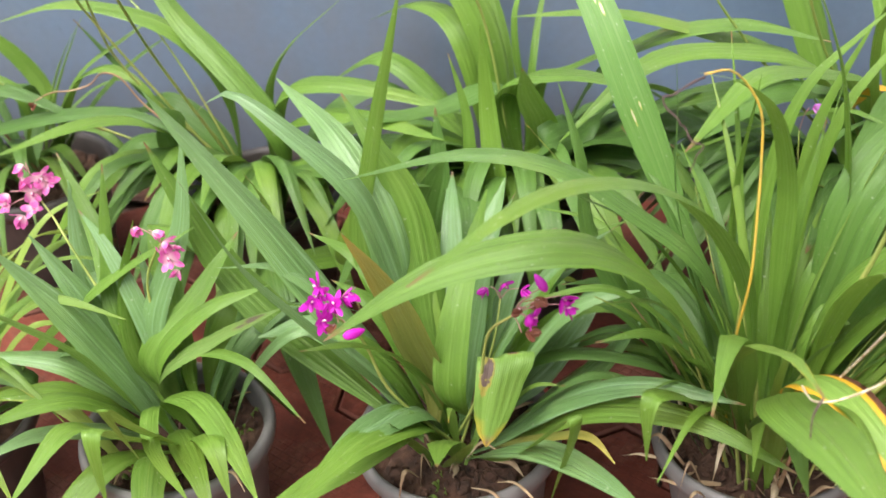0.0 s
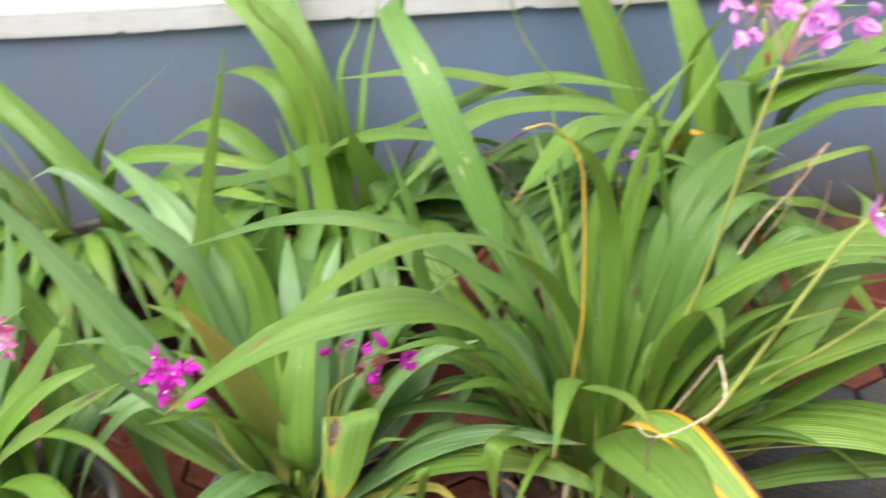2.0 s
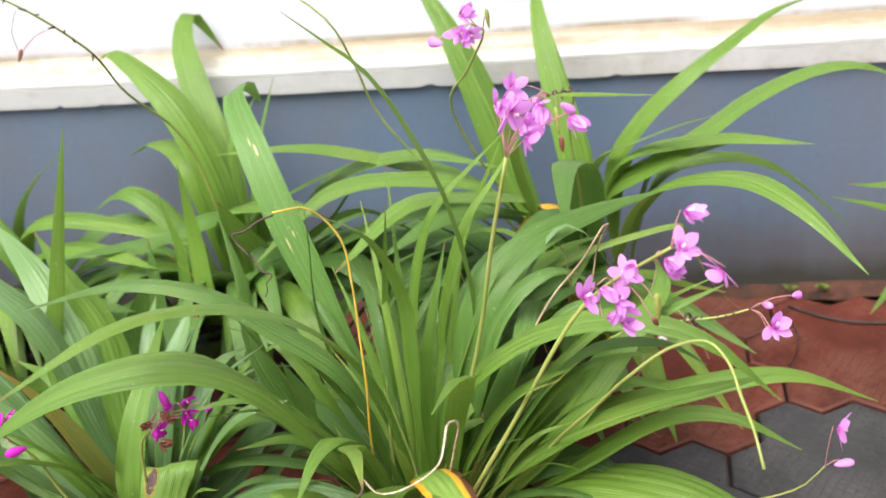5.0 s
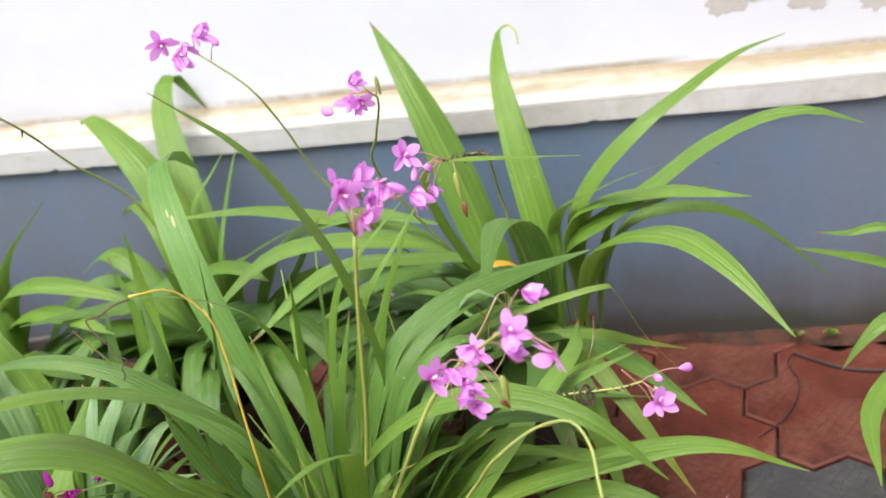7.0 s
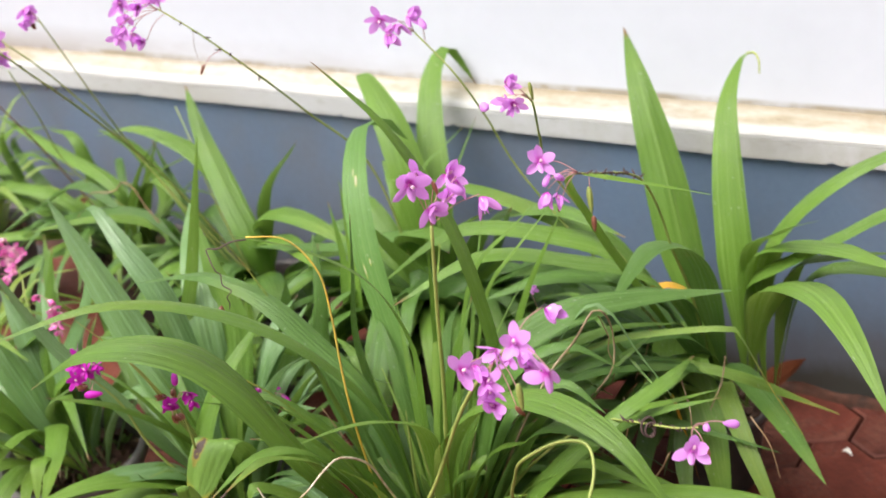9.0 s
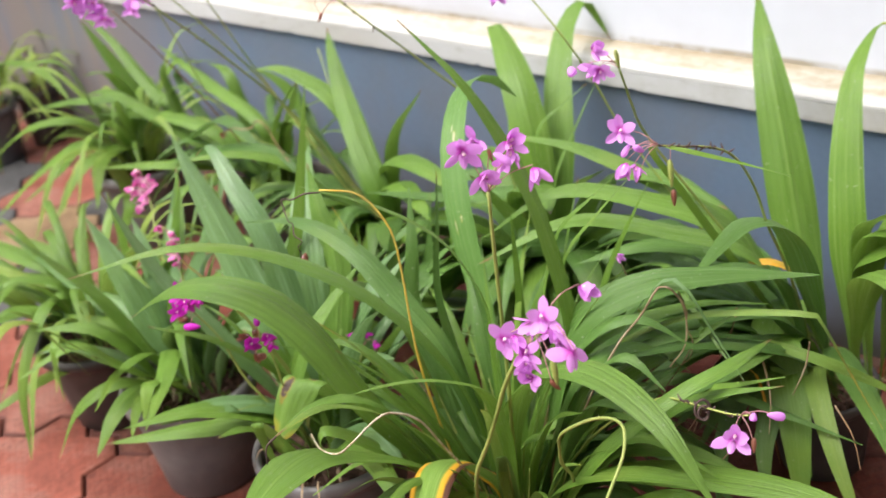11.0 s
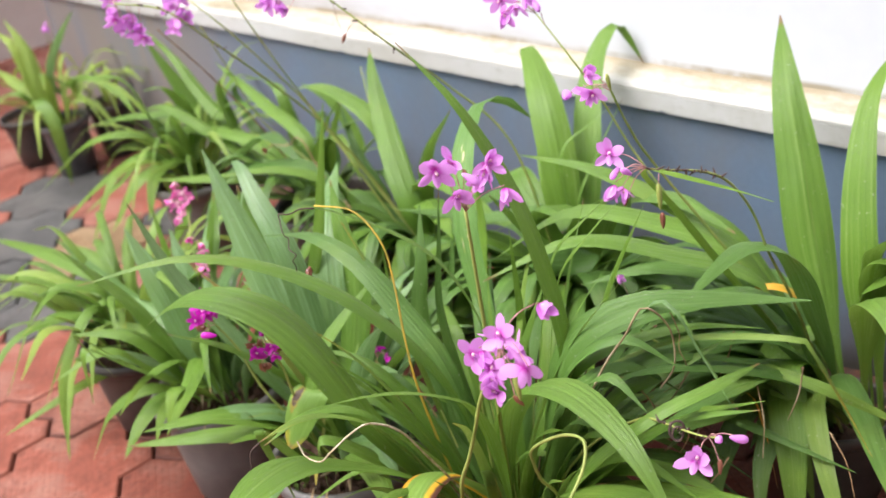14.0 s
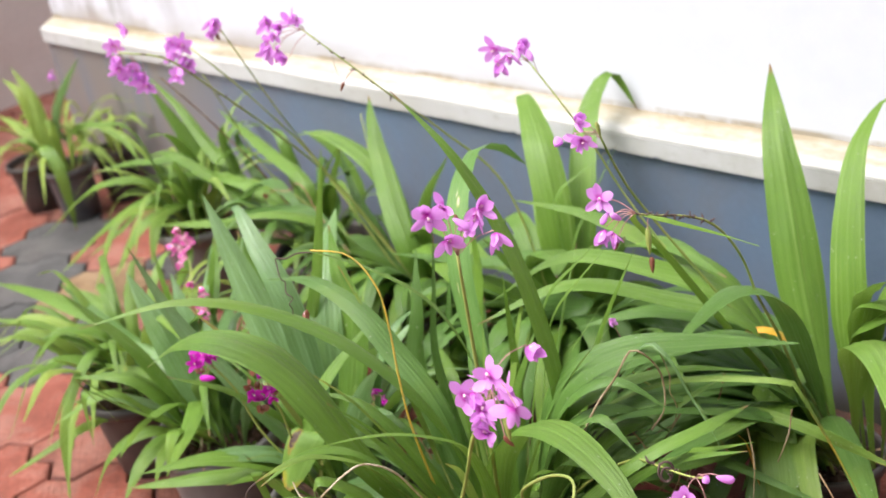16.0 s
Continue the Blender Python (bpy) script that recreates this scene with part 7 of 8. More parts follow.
pedicel(S5, (0.103, 2.042, 0.805), (0.120, 2.007, 0.842))
flower(S5, (0.103, 1.979, 0.826), (1.62, -1.17, -0.58), "pink", 0.0250, 2, -11)
pedicel(S5, (0.103, 2.042, 0.805), (0.100, 1.981, 0.827))
flower(S5, (0.078, 2.002, 0.837), (0.60, -0.96, -0.41), "pink", 0.0238, 0, 15)
pedicel(S5, (0.103, 2.042, 0.805), (0.076, 2.006, 0.839))
flower(S5, (0.108, 2.000, 0.833), (0.72, -0.65, -0.76), "pink", 0.0225, 1, -4)
pedicel(S5, (0.103, 2.042, 0.805), (0.106, 2.002, 0.835))
flower(S5, (0.148, 2.000, 0.835), (-0.21, 0.06, 0.25), "pink_bud", 0.0105, 1, 12)
pedicel(S5, (0.122, 2.038, 0.791), (0.151, 1.999, 0.832))
bracts(S6, 0.78, 0.99, 9)
flower(S6, (-0.265, 1.860, 0.894), (0.49, -0.40, -0.00), "pink", 0.0225, 1, -3)
pedicel(S6, (-0.227, 1.894, 0.875), (-0.268, 1.863, 0.894))
flower(S6, (-0.200, 1.860, 0.898), (-0.21, -0.18, 0.29), "pink", 0.0225, 1, 27)
pedicel(S6, (-0.222, 1.895, 0.872), (-0.198, 1.862, 0.895))
flower(S6, (-0.224, 1.855, 0.891), (0.89, -0.98, 0.53), "pink", 0.0213, 2, -25)
pedicel(S6, (-0.227, 1.894, 0.875), (-0.226, 1.858, 0.890))
flower(S6, (-0.261, 1.850, 0.865), (0.46, -0.63, -0.16), "pink", 0.0238, 2, -17)
pedicel(S6, (-0.227, 1.894, 0.875), (-0.263, 1.853, 0.866))
flower(S6, (-0.255, 1.860, 0.851), (1.07, -0.63, -0.61), "pink", 0.0225, 2, -12)
pedicel(S6, (-0.227, 1.894, 0.875), (-0.258, 1.862, 0.853))
flower(S6, (-0.233, 1.860, 0.840), (0.20, -0.83, 0.33), "pink", 0.0225, 2, -25)
pedicel(S6, (-0.218, 1.895, 0.869), (-0.234, 1.864, 0.839))
flower(S6, (-0.273, 1.870, 0.874), (1.10, -1.07, -0.43), "pink", 0.0200, 2, -12)
pedicel(S6, (-0.227, 1.894, 0.875), (-0.276, 1.873, 0.875))
flower(S6, (-0.201, 1.870, 0.902), (0.99, -1.01, 0.42), "pink", 0.0200, 2, 7)
pedicel(S6, (-0.222, 1.895, 0.872), (-0.204, 1.873, 0.901))
flower(S6, (-0.284, 1.860, 0.844), (0.70, -0.75, -0.06), "pink", 0.0200, 0, -34)
pedicel(S6, (-0.227, 1.894, 0.875), (-0.287, 1.863, 0.844))
flower(S6, (-0.206, 1.930, 0.771), (-0.36, -0.46, -1.00), "withered_bud", 0.0085, 1, -21)
pedicel(S6, (-0.153, 1.925, 0.807), (-0.205, 1.932, 0.774))
part("thread", tube([(-0.187, 1.910, 0.837), (-0.206, 1.925, 0.805), (-0.207, 1.930, 0.778)], (0.0004, 0.0003), 10, 5), MAT_DRY, S6, "withered thread")
bracts(S7, 0.7, 0.97, 12)
flower(S7, (-0.583, 1.790, 0.878), (-0.09, -0.38, 0.13), "pink", 0.0225, 1, -23)
pedicel(S7, (-0.556, 1.750, 0.854), (-0.582, 1.794, 0.877))
flower(S7, (-0.605, 1.760, 0.840), (1.11, -0.03, -0.44), "pink", 0.0238, 2, -24)
pedicel(S7, (-0.556, 1.750, 0.854), (-0.609, 1.760, 0.841))
flower(S7, (-0.594, 1.760, 0.819), (0.91, -0.69, -0.77), "pink", 0.0238, 0, -17)
pedicel(S7, (-0.556, 1.750, 0.854), (-0.597, 1.762, 0.821))
flower(S7, (-0.582, 1.770, 0.821), (1.49, -0.07, -0.36), "pink", 0.0238, 1, 4)
pedicel(S7, (-0.556, 1.750, 0.854), (-0.586, 1.770, 0.822))
flower(S7, (-0.575, 1.780, 0.812), (0.85, -0.23, -0.52), "pink", 0.0238, 2, -35)
pedicel(S7, (-0.545, 1.760, 0.850), (-0.578, 1.781, 0.814))
flower(S7, (-0.571, 1.780, 0.792), (1.17, -0.32, 0.38), "pink", 0.0225, 1, -36)
pedicel(S7, (-0.540, 1.765, 0.848), (-0.575, 1.781, 0.791))
flower(S7, (-0.555, 1.780, 0.787), (1.88, -0.96, -0.78), "pink", 0.0213, 0, -9)
pedicel(S7, (-0.529, 1.775, 0.843), (-0.558, 1.782, 0.788))
flower(S7, (-0.591, 1.760, 0.859), (0.77, -0.55, -0.11), "pink", 0.0200, 1, 10)
pedicel(S7, (-0.556, 1.750, 0.854), (-0.594, 1.762, 0.859))
flower(S7, (-0.601, 1.770, 0.799), (0.47, -0.74, 0.16), "pink", 0.0187, 2, 1)
pedicel(S7, (-0.556, 1.750, 0.854), (-0.603, 1.773, 0.798))
flower(S27, (-0.661, 1.910, 0.808), (1.03, -0.74, 0.37), "pink", 0.0238, 1, 28)
pedicel(S27, (-0.660, 1.940, 0.788), (-0.664, 1.912, 0.807))
flower(S27, (-0.648, 1.915, 0.802), (0.92, -0.28, 0.13), "pink", 0.0238, 0, -26)
pedicel(S27, (-0.660, 1.940, 0.788), (-0.652, 1.916, 0.801))
flower(S27, (-0.651, 1.920, 0.782), (0.10, -0.68, -0.51), "pink", 0.0225, 2, 14)
pedicel(S27, (-0.660, 1.940, 0.788), (-0.651, 1.923, 0.784))
flower(S27, (-0.683, 1.910, 0.799), (1.22, -0.45, 0.13), "pink", 0.0225, 1, 38)
pedicel(S27, (-0.660, 1.940, 0.788), (-0.687, 1.911, 0.799))
flower(S27, (-0.655, 1.900, 0.766), (0.45, -0.07, -0.49), "pink", 0.0225, 2, -30)
pedicel(S27, (-0.660, 1.940, 0.788), (-0.658, 1.900, 0.769))
flower(S27, (-0.653, 1.920, 0.763), (1.99, -0.20, 0.12), "pink", 0.0200, 1, -40)
pedicel(S27, (-0.653, 1.948, 0.775), (-0.657, 1.920, 0.763))
flower(S27, (-0.671, 1.905, 0.787), (1.40, -0.70, -0.09), "pink", 0.0200, 1, -3)
pedicel(S27, (-0.660, 1.940, 0.788), (-0.675, 1.907, 0.787))
flower(S27, (-0.666, 1.900, 0.747), (1.28, -0.75, 0.55), "pink", 0.0187, 0, -17)
pedicel(S27, (-0.657, 1.944, 0.781), (-0.669, 1.902, 0.746))
flower(S8, (-0.616, 1.970, 0.834), (1.27, -0.18, -0.57), "pink", 0.0225, 1, -22)
pedicel(S8, (-0.588, 1.969, 0.819), (-0.620, 1.971, 0.836))
flower(S8, (-0.634, 1.970, 0.809), (0.98, -0.34, 0.21), "pink", 0.0225, 2, 8)
pedicel(S8, (-0.588, 1.972, 0.812), (-0.638, 1.971, 0.808))
flower(S8, (-0.610, 1.970, 0.823), (0.99, -1.03, 0.02), "pink", 0.0200, 2, -19)
pedicel(S8, (-0.588, 1.969, 0.819), (-0.613, 1.973, 0.823))
flower(S8, (-0.611, 1.970, 0.808), (1.69, -0.47, -0.03), "withered", 0.0150, 0, 26)
pedicel(S8, (-0.588, 1.972, 0.812), (-0.615, 1.971, 0.808))
flower(S14, (-0.438, 1.700, 0.474), (1.00, -1.24, 0.26), "rose", 0.0164, 2, 1)
pedicel(S14, (-0.410, 1.700, 0.453), (-0.440, 1.703, 0.473))
flower(S14, (-0.417, 1.700, 0.469), (1.37, -0.26, -0.26), "rose", 0.0153, 2, -2)
pedicel(S14, (-0.410, 1.700, 0.453), (-0.421, 1.701, 0.470))
flower(S14, (-0.403, 1.690, 0.462), (0.81, -0.49, -0.34), "rose", 0.0175, 1, 34)
pedicel(S14, (-0.410, 1.700, 0.453), (-0.406, 1.692, 0.463))
flower(S14, (-0.395, 1.700, 0.451), (0.25, -0.71, -0.46), "rose", 0.0143, 0, 20)
pedicel(S14, (-0.410, 1.700, 0.453), (-0.396, 1.703, 0.453))
flower(S14, (-0.400, 1.690, 0.438), (0.35, -1.23, 0.59), "rose", 0.0184, 0, 6)
pedicel(S14, (-0.412, 1.701, 0.451), (-0.401, 1.693, 0.436))
flower(S14, (-0.393, 1.690, 0.423), (-0.12, -0.36, -0.04), "rose", 0.0134, 2, -4)
pedicel(S14, (-0.416, 1.704, 0.444), (-0.392, 1.694, 0.423))
flower(S14, (-0.412, 1.695, 0.444), (1.28, -0.50, 0.79), "rose", 0.0134, 2, 29)
flower(S15, (-0.594, 1.780, 0.508), (-0.70, -0.35, -0.55), "rose", 0.0175, 2, -19)
pedicel(S15, (-0.586, 1.780, 0.457), (-0.591, 1.781, 0.510))
flower(S15, (-0.601, 1.780, 0.488), (0.60, -1.14, -0.11), "rose", 0.0184, 2, -9)
pedicel(S15, (-0.586, 1.780, 0.457), (-0.603, 1.784, 0.488))
flower(S15, (-0.578, 1.780, 0.491), (0.75, -1.13, -0.46), "rose", 0.0195, 0, -40)
pedicel(S15, (-0.586, 1.780, 0.457), (-0.580, 1.783, 0.492))
flower(S15, (-0.574, 1.785, 0.480), (0.31, -0.30, 0.25), "rose", 0.0175, 0, 17)
pedicel(S15, (-0.586, 1.780, 0.457), (-0.576, 1.787, 0.478))
flower(S15, (-0.625, 1.780, 0.466), (-0.66, -0.93, -0.30), "rose", 0.0175, 2, 9)
pedicel(S15, (-0.586, 1.780, 0.457), (-0.623, 1.783, 0.467))
flower(S15, (-0.593, 1.775, 0.470), (1.33, -1.24, 0.38), "rose", 0.0205, 0, 32)
pedicel(S15, (-0.586, 1.780, 0.457), (-0.596, 1.778, 0.469))
flower(S15, (-0.630, 1.780, 0.449), (-0.38, -1.16, 0.67), "rose", 0.0164, 0, 4)
pedicel(S15, (-0.586, 1.780, 0.457), (-0.629, 1.783, 0.447))
flower(S15, (-0.614, 1.780, 0.434), (-0.52, -0.87, -0.55), "rose", 0.0184, 2, 15)
pedicel(S15, (-0.584, 1.779, 0.455), (-0.612, 1.783, 0.436))
flower(S15, (-0.599, 1.780, 0.445), (0.42, -0.80, 0.65), "rose", 0.0153, 0, 5)
pedicel(S15, (-0.584, 1.779, 0.455), (-0.601, 1.783, 0.443))
flower(S11, (-0.190, 1.560, 0.504), (-0.52, -0.35, 0.20), "magenta", 0.0152, 0, 28)
pedicel(S11, (-0.179, 1.565, 0.462), (-0.187, 1.562, 0.503))
flower(S11, (-0.201, 1.560, 0.484), (0.26, -0.58, 0.31), "magenta", 0.0152, 1, -15)
pedicel(S11, (-0.179, 1.565, 0.462), (-0.202, 1.563, 0.482))
flower(S11, (-0.175, 1.555, 0.485), (-0.29, -0.72, 0.71), "magenta", 0.0152, 0, -7)
pedicel(S11, (-0.179, 1.565, 0.462), (-0.174, 1.558, 0.482))
flower(S11, (-0.160, 1.560, 0.497), (0.99, -1.05, -0.16), "magenta", 0.0142, 2, -23)
pedicel(S11, (-0.179, 1.565, 0.462), (-0.163, 1.563, 0.497))
flower(S11, (-0.194, 1.555, 0.458), (1.06, -0.95, 0.19), "magenta", 0.0130, 2, 18)
pedicel(S11, (-0.179, 1.565, 0.462), (-0.197, 1.558, 0.457))
flower(S11, (-0.176, 1.550, 0.464), (-0.50, -0.79, 0.17), "withered", 0.0150, 0, -36)
pedicel(S11, (-0.179, 1.565, 0.462), (-0.174, 1.553, 0.463))
flower(S12, (0.058, 1.520, 0.516), (0.65, -0.39, -0.13), "magenta", 0.0142, 1, -5)
pedicel(S12, (0.004, 1.540, 0.487), (0.055, 1.522, 0.517))
flower(S12, (0.025, 1.515, 0.502), (-0.00, 0.28, -0.21), "magenta_bud", 0.0147, 0, -40)
pedicel(S12, (0.004, 1.540, 0.487), (0.025, 1.512, 0.504))
flower(S12, (0.030, 1.520, 0.526), (0.63, -0.78, 0.01), "withered", 0.0150, 0, 1)
pedicel(S12, (0.004, 1.540, 0.487), (0.027, 1.523, 0.526))
flower(S12, (0.016, 1.520, 0.512), (-0.47, -0.81, 0.43), "withered", 0.0150, 0, -40)
pedicel(S12, (0.004, 1.540, 0.487), (0.018, 1.523, 0.510))
flower(S13, (-0.026, 1.735, 0.374), (0.55, -0.45, -0.41), "magenta", 0.0142, 0, 37)
pedicel(S13, (-0.031, 1.735, 0.352), (-0.029, 1.737, 0.374))
bracts(S16, 0.80, 0.98, 14)
_coil = [Vector((0.594, 1.674, 0.509)) + Vector((0.68, 0.73, 0)) * (0.009 * (1 - 0.022 * i) * math.cos(i * 0.55)) + Vector((-0.1, 0.1, 1)) * (0.012 * (1 - 0.022 * i) * math.sin(i * 0.55)) + Vector((0.0004, -0.0004, 0)) * i for i in range(26)]
part("curled_bract", tube([tuple(p) for p in _coil], (0.0017, 0.0011), 100, 5), MAT_BRACT, S16, "dry dark bract curled into a coil")
flower(S20b, (0.062, 1.600, 0.604), (0.20, -0.43, -0.52), "withered", 0.0112, 2, 35)
flower(S20b, (0.065, 1.600, 0.599), (0.09, -0.11, -1.00), "withered_bud", 0.0074, 1, 13)
_rnd = random.Random(61)
for _i in range(22):
    _a, _r, _h = _rnd.uniform(0, 6.283), 0.085 * math.sqrt(_rnd.random()), _rnd.uniform(0.12, 0.26)
    _p = Vector((0.27 + _r * math.cos(_a), 1.69 + _r * math.sin(_a), 0.172))
    _d = Vector((math.cos(_a), math.sin(_a), 0)) * (0.25 + 2.2 * _r) * _h + Vector((_rnd.uniform(-0.02, 0.02), _rnd.uniform(-0.02, 0.02), 0))
    stalk(PLANT_C, [_p, _p + _d * 0.4 + Vector((0, 0, 0.55 * _h)), _p + _d + Vector((0, 0, _h))], _rnd.uniform(0.0018, 0.0034), _rnd.choice([None, None, None, MAT_DRY, MAT_STRAW]), "slim round leaf stem", "leaf_stem")
for _i in range(9):
    _p = Vector((0.40 + 0.026 * _i, _rnd.uniform(1.80, 1.98), _rnd.uniform(0.33, 0.46)))
    _d = Vector((_rnd.uniform(-0.04, 0.05), _rnd.uniform(-0.05, 0.02), _rnd.uniform(-0.10, -0.02)))
    stalk(PLANT_T, [_p, _p + _d * 0.5 + Vector((0.006, 0, 0.006)), _p + _d], 0.0011, _rnd.choice([MAT_DRY, MAT_DRY, MAT_STRAW]), "thin dry brown stem caught between leaves", "dry_stem")
S30 = stalk(PLANT_C, [(0.265, 1.698, 0.175), (0.236, 1.700, 0.150), (0.235, 1.700, 0.294), (0.241, 1.700, 0.424)], 0.0055, None, "thick pale green leaf stem", "leaf_stem")
S31 = stalk(PLANT_C, [(0.297, 1.686, 0.175), (0.274, 1.697, 0.154), (0.260, 1.705, 0.282), (0.232, 1.720, 0.393)], 0.0048, None, "thick pale green leaf stem", "leaf_stem")
S32 = stalk(PLANT_C, [(0.265, 1.693, 0.175), (0.218, 1.686, 0.163), (0.205, 1.684, 0.256), (0.174, 1.680, 0.368)], 0.0045, None, "thick pale green leaf stem", "leaf_stem")
S33 = stalk(PLANT_C, [(0.287, 1.686, 0.175), (0.289, 1.686, 0.167), (0.298, 1.684, 0.260), (0.317, 1.680, 0.348)], 0.0045, None, "thick pale green leaf stem", "leaf_stem")
S34 = stalk(PLANT_C, [(0.299, 1.712, 0.175), (0.312, 1.709, 0.145), (0.329, 1.705, 0.250), (0.354, 1.700, 0.364)], 0.0035, MAT_DRY, "dry brown flower stalk")
flower(S23, (-0.710, 2.050, 0.434), (0.29, -1.11, 0.54), "withered", 0.0150, 1, -12)
S35 = stalk(PLANT_R, [(1.27, 2.2, 0.175), (0.995, 2.100, 0.262), (0.984, 2.100, 0.413), (0.980, 2.120, 0.532), (0.967, 2.120, 0.632), (0.967, 2.100, 0.667), (0.972, 2.080, 0.662)], 0.0032, None, "slender green flower stalk")

SHADED = [MAT_LEAF_SHADED]
DARK = [MAT_LEAF_SHADED, MAT_LEAF_SHADED, MAT_LEAF]
fill(PLANT_C, 30, (0.28, 0.5), (0.05, 0.55), 13, (0.012, 0.028), radius=0.08)
fill(PLANT_C, 26, (0.25, 0.42), (0.6, 1.0), 14, (0.02, 0.035), (-20, 200), DARK, radius=0.07)
fill(PLANT_B, 20, (0.25, 0.42), (0.15, 0.8), 12, (0.025, 0.045), (-10, 190), [MAT_LEAF_SHEEN, MAT_LEAF])
fill(PLANT_A, 14, (0.2, 0.36), (0.1, 0.8), 11, (0.025, 0.04), (0, 180), [MAT_LEAF_SHEEN, MAT_LEAF])
fill(PLANT_Z, 38, (0.28, 0.45), (0.3, 1.0), 15, (0.013, 0.026), radius=0.07, mats=[MAT_LEAF_YOUNG, MAT_LEAF, MAT_LEAF_TIP])
fill(PLANT_R, 10, (0.3, 0.45), (0.2, 0.8), 27, (0.03, 0.05), (-60, 60))
leaf(PLANT_R, 0.04, [(1.26, 2.16, 0.175), (1.12, 2.02, 0.24), (1.0, 1.93, 0.22), (0.92, 1.86, 0.12), (0.88, 1.82, 0.03)], MAT_LEAF, petiole=2.0)
fill(PLANT_T, 30, (0.3, 0.5), (0.7, 1.0), 16, (0.03, 0.05), (150, 250), SHADED)
fill(PLANT_N, 24, (0.25, 0.45), (0.5, 1.0), 17, (0.03, 0.055), (150, 400), DARK)
fill(PLANT_K, 24, (0.22, 0.38), (0.6, 1.0), 18, (0.028, 0.05), (160, 380), DARK)
fill(PLANT_L, 26, (0.24, 0.4), (0.5, 1.0), 19, (0.014, 0.028), (130, 390), DARK)
fill(PLANT_Q, 32, (0.28, 0.45), (0.3, 1.0), 20, (0.012, 0.024), mats=[MAT_LEAF, MAT_LEAF_YOUNG, MAT_LEAF_TIP])
fill(PLANT_F, 9, (0.2, 0.32), (0.3, 0.9), 21, (0.013, 0.022), mats=[MAT_LEAF_YOUNG, MAT_LEAF])
fill(PLANT_G, 26, (0.26, 0.42), (0.45, 1.05), 22, (0.013, 0.024), mats=[MAT_LEAF_YOUNG, MAT_LEAF_YOUNG, MAT_LEAF_TIP])
fill(PLANT_T, 8, (0.25, 0.42), (0.5, 0.9), 31, (0.025, 0.045), (215, 290), DARK)
fill(PLANT_N, 14, (0.25, 0.4), (0.6, 1.05), 32, (0.03, 0.05), (270, 370), SHADED)
fill(PLANT_T, 14, (0.2, 0.36), (0.6, 1.0), 33, (0.03, 0.045), (140, 230), SHADED)
# crowded upright petioles at the heart of the large clump
fill(PLANT_C, 18, (0.3, 0.5), (0.0, 0.22), 41, (0.007, 0.013), radius=0.1, mats=[MAT_LEAF_TIP, MAT_LEAF, MAT_LEAF_YELLOW])
fill(PLANT_B, 8, (0.2, 0.36), (0.0, 0.3), 42, (0.007, 0.012), radius=0.05, mats=[MAT_LEAF_TIP, MAT_LEAF])
fill(PLANT_N, 12, (0.3, 0.45), (0.5, 0.9), 34, (0.03, 0.05), (200, 290))
fill(PLANT_K, 10, (0.3, 0.42), (0.5, 0.9), 35, (0.025, 0.04), (215, 300))
fill(PLANT_T, 14, (0.4, 0.55), (0.55, 0.85), 51, (0.018, 0.032), (190, 255), SHADED)
fill(PLANT_C, 10, (0.25, 0.4), (0.6, 0.95), 52, (0.02, 0.035), (15, 85), SHADED)


# ---- small things ----
def dry_strip(plant, points, width, label="dry straw-coloured leaf remains"):
    return part("dry_leaf", blade(points, width, random.Random(len(points)).uniform(-40, 40), 60, pleats=2, stem=0.5, cup=0.4), MAT_STRAW, plant, label)


_rnd = random.Random(77)
for _plant, _n, _r in ((PLANT_C, 70, 0.115), (PLANT_B, 12, 0.08), (PLANT_A, 8, 0.08), (PLANT_T, 6, 0.09), (PLANT_Z, 5, 0.08)):
    _b = Vector(_plant["at"])
    for _i in range(_n):
        _a, _q = _rnd.uniform(0, 6.283), _r * math.sqrt(_rnd.random())
        _p = _b + Vector((_q * math.cos(_a), _q * math.sin(_a), 0.012))
        _a += _rnd.uniform(-1.2, 1.2)
        _d = Vector((math.cos(_a), math.sin(_a), 0)) * _rnd.uniform(0.025, 0.06)
        _up = Vector((0, 0, _rnd.uniform(0.0, 0.05)))
        dry_strip(_plant, [_p, _p + _d * 0.6 + _up, _p + _d + _up * _rnd.uniform(-0.2, 1.2)], _rnd.uniform(0.003, 0.009))
dry_strip(PLANT_B, [(-0.03, 1.6, 0.19), (-0.005, 1.575, 0.215), (0.03, 1.545, 0.2)], 0.004)
dry_strip(PLANT_B, [(-0.06, 1.59, 0.19), (-0.03, 1.565, 0.208), (-0.005, 1.535, 0.19)], 0.004)
dry_strip(PLANT_A, [(-0.36, 1.59, 0.2), (-0.335, 1.575, 0.215), (-0.32, 1.56, 0.2)], 0.004)

CABLE = thing("cable", (0.85, 2.4, 0.0), "thin black cable lying on the pavers", "cable")
part("cable_end", tube([(0.853, 2.424, 0.004), (0.897, 2.395, 0.004), (0.94, 2.373, 0.004), (1.01, 2.363, 0.004), (1.3, 2.37, 0.004), (1.78, 2.4, 0.004)], (0.0021, 0.0021), 60, 6), MAT_CABLE, CABLE)
part("cable_loop", tube([(0.853, 2.424, 0.004), (0.841, 2.40, 0.004), (0.855, 2.35, 0.004), (0.85, 2.303, 0.004), (0.825, 2.247, 0.004), (0.78, 2.2, 0.004)], (0.0011, 0.0011), 40, 5), MAT_CABLE, CABLE)

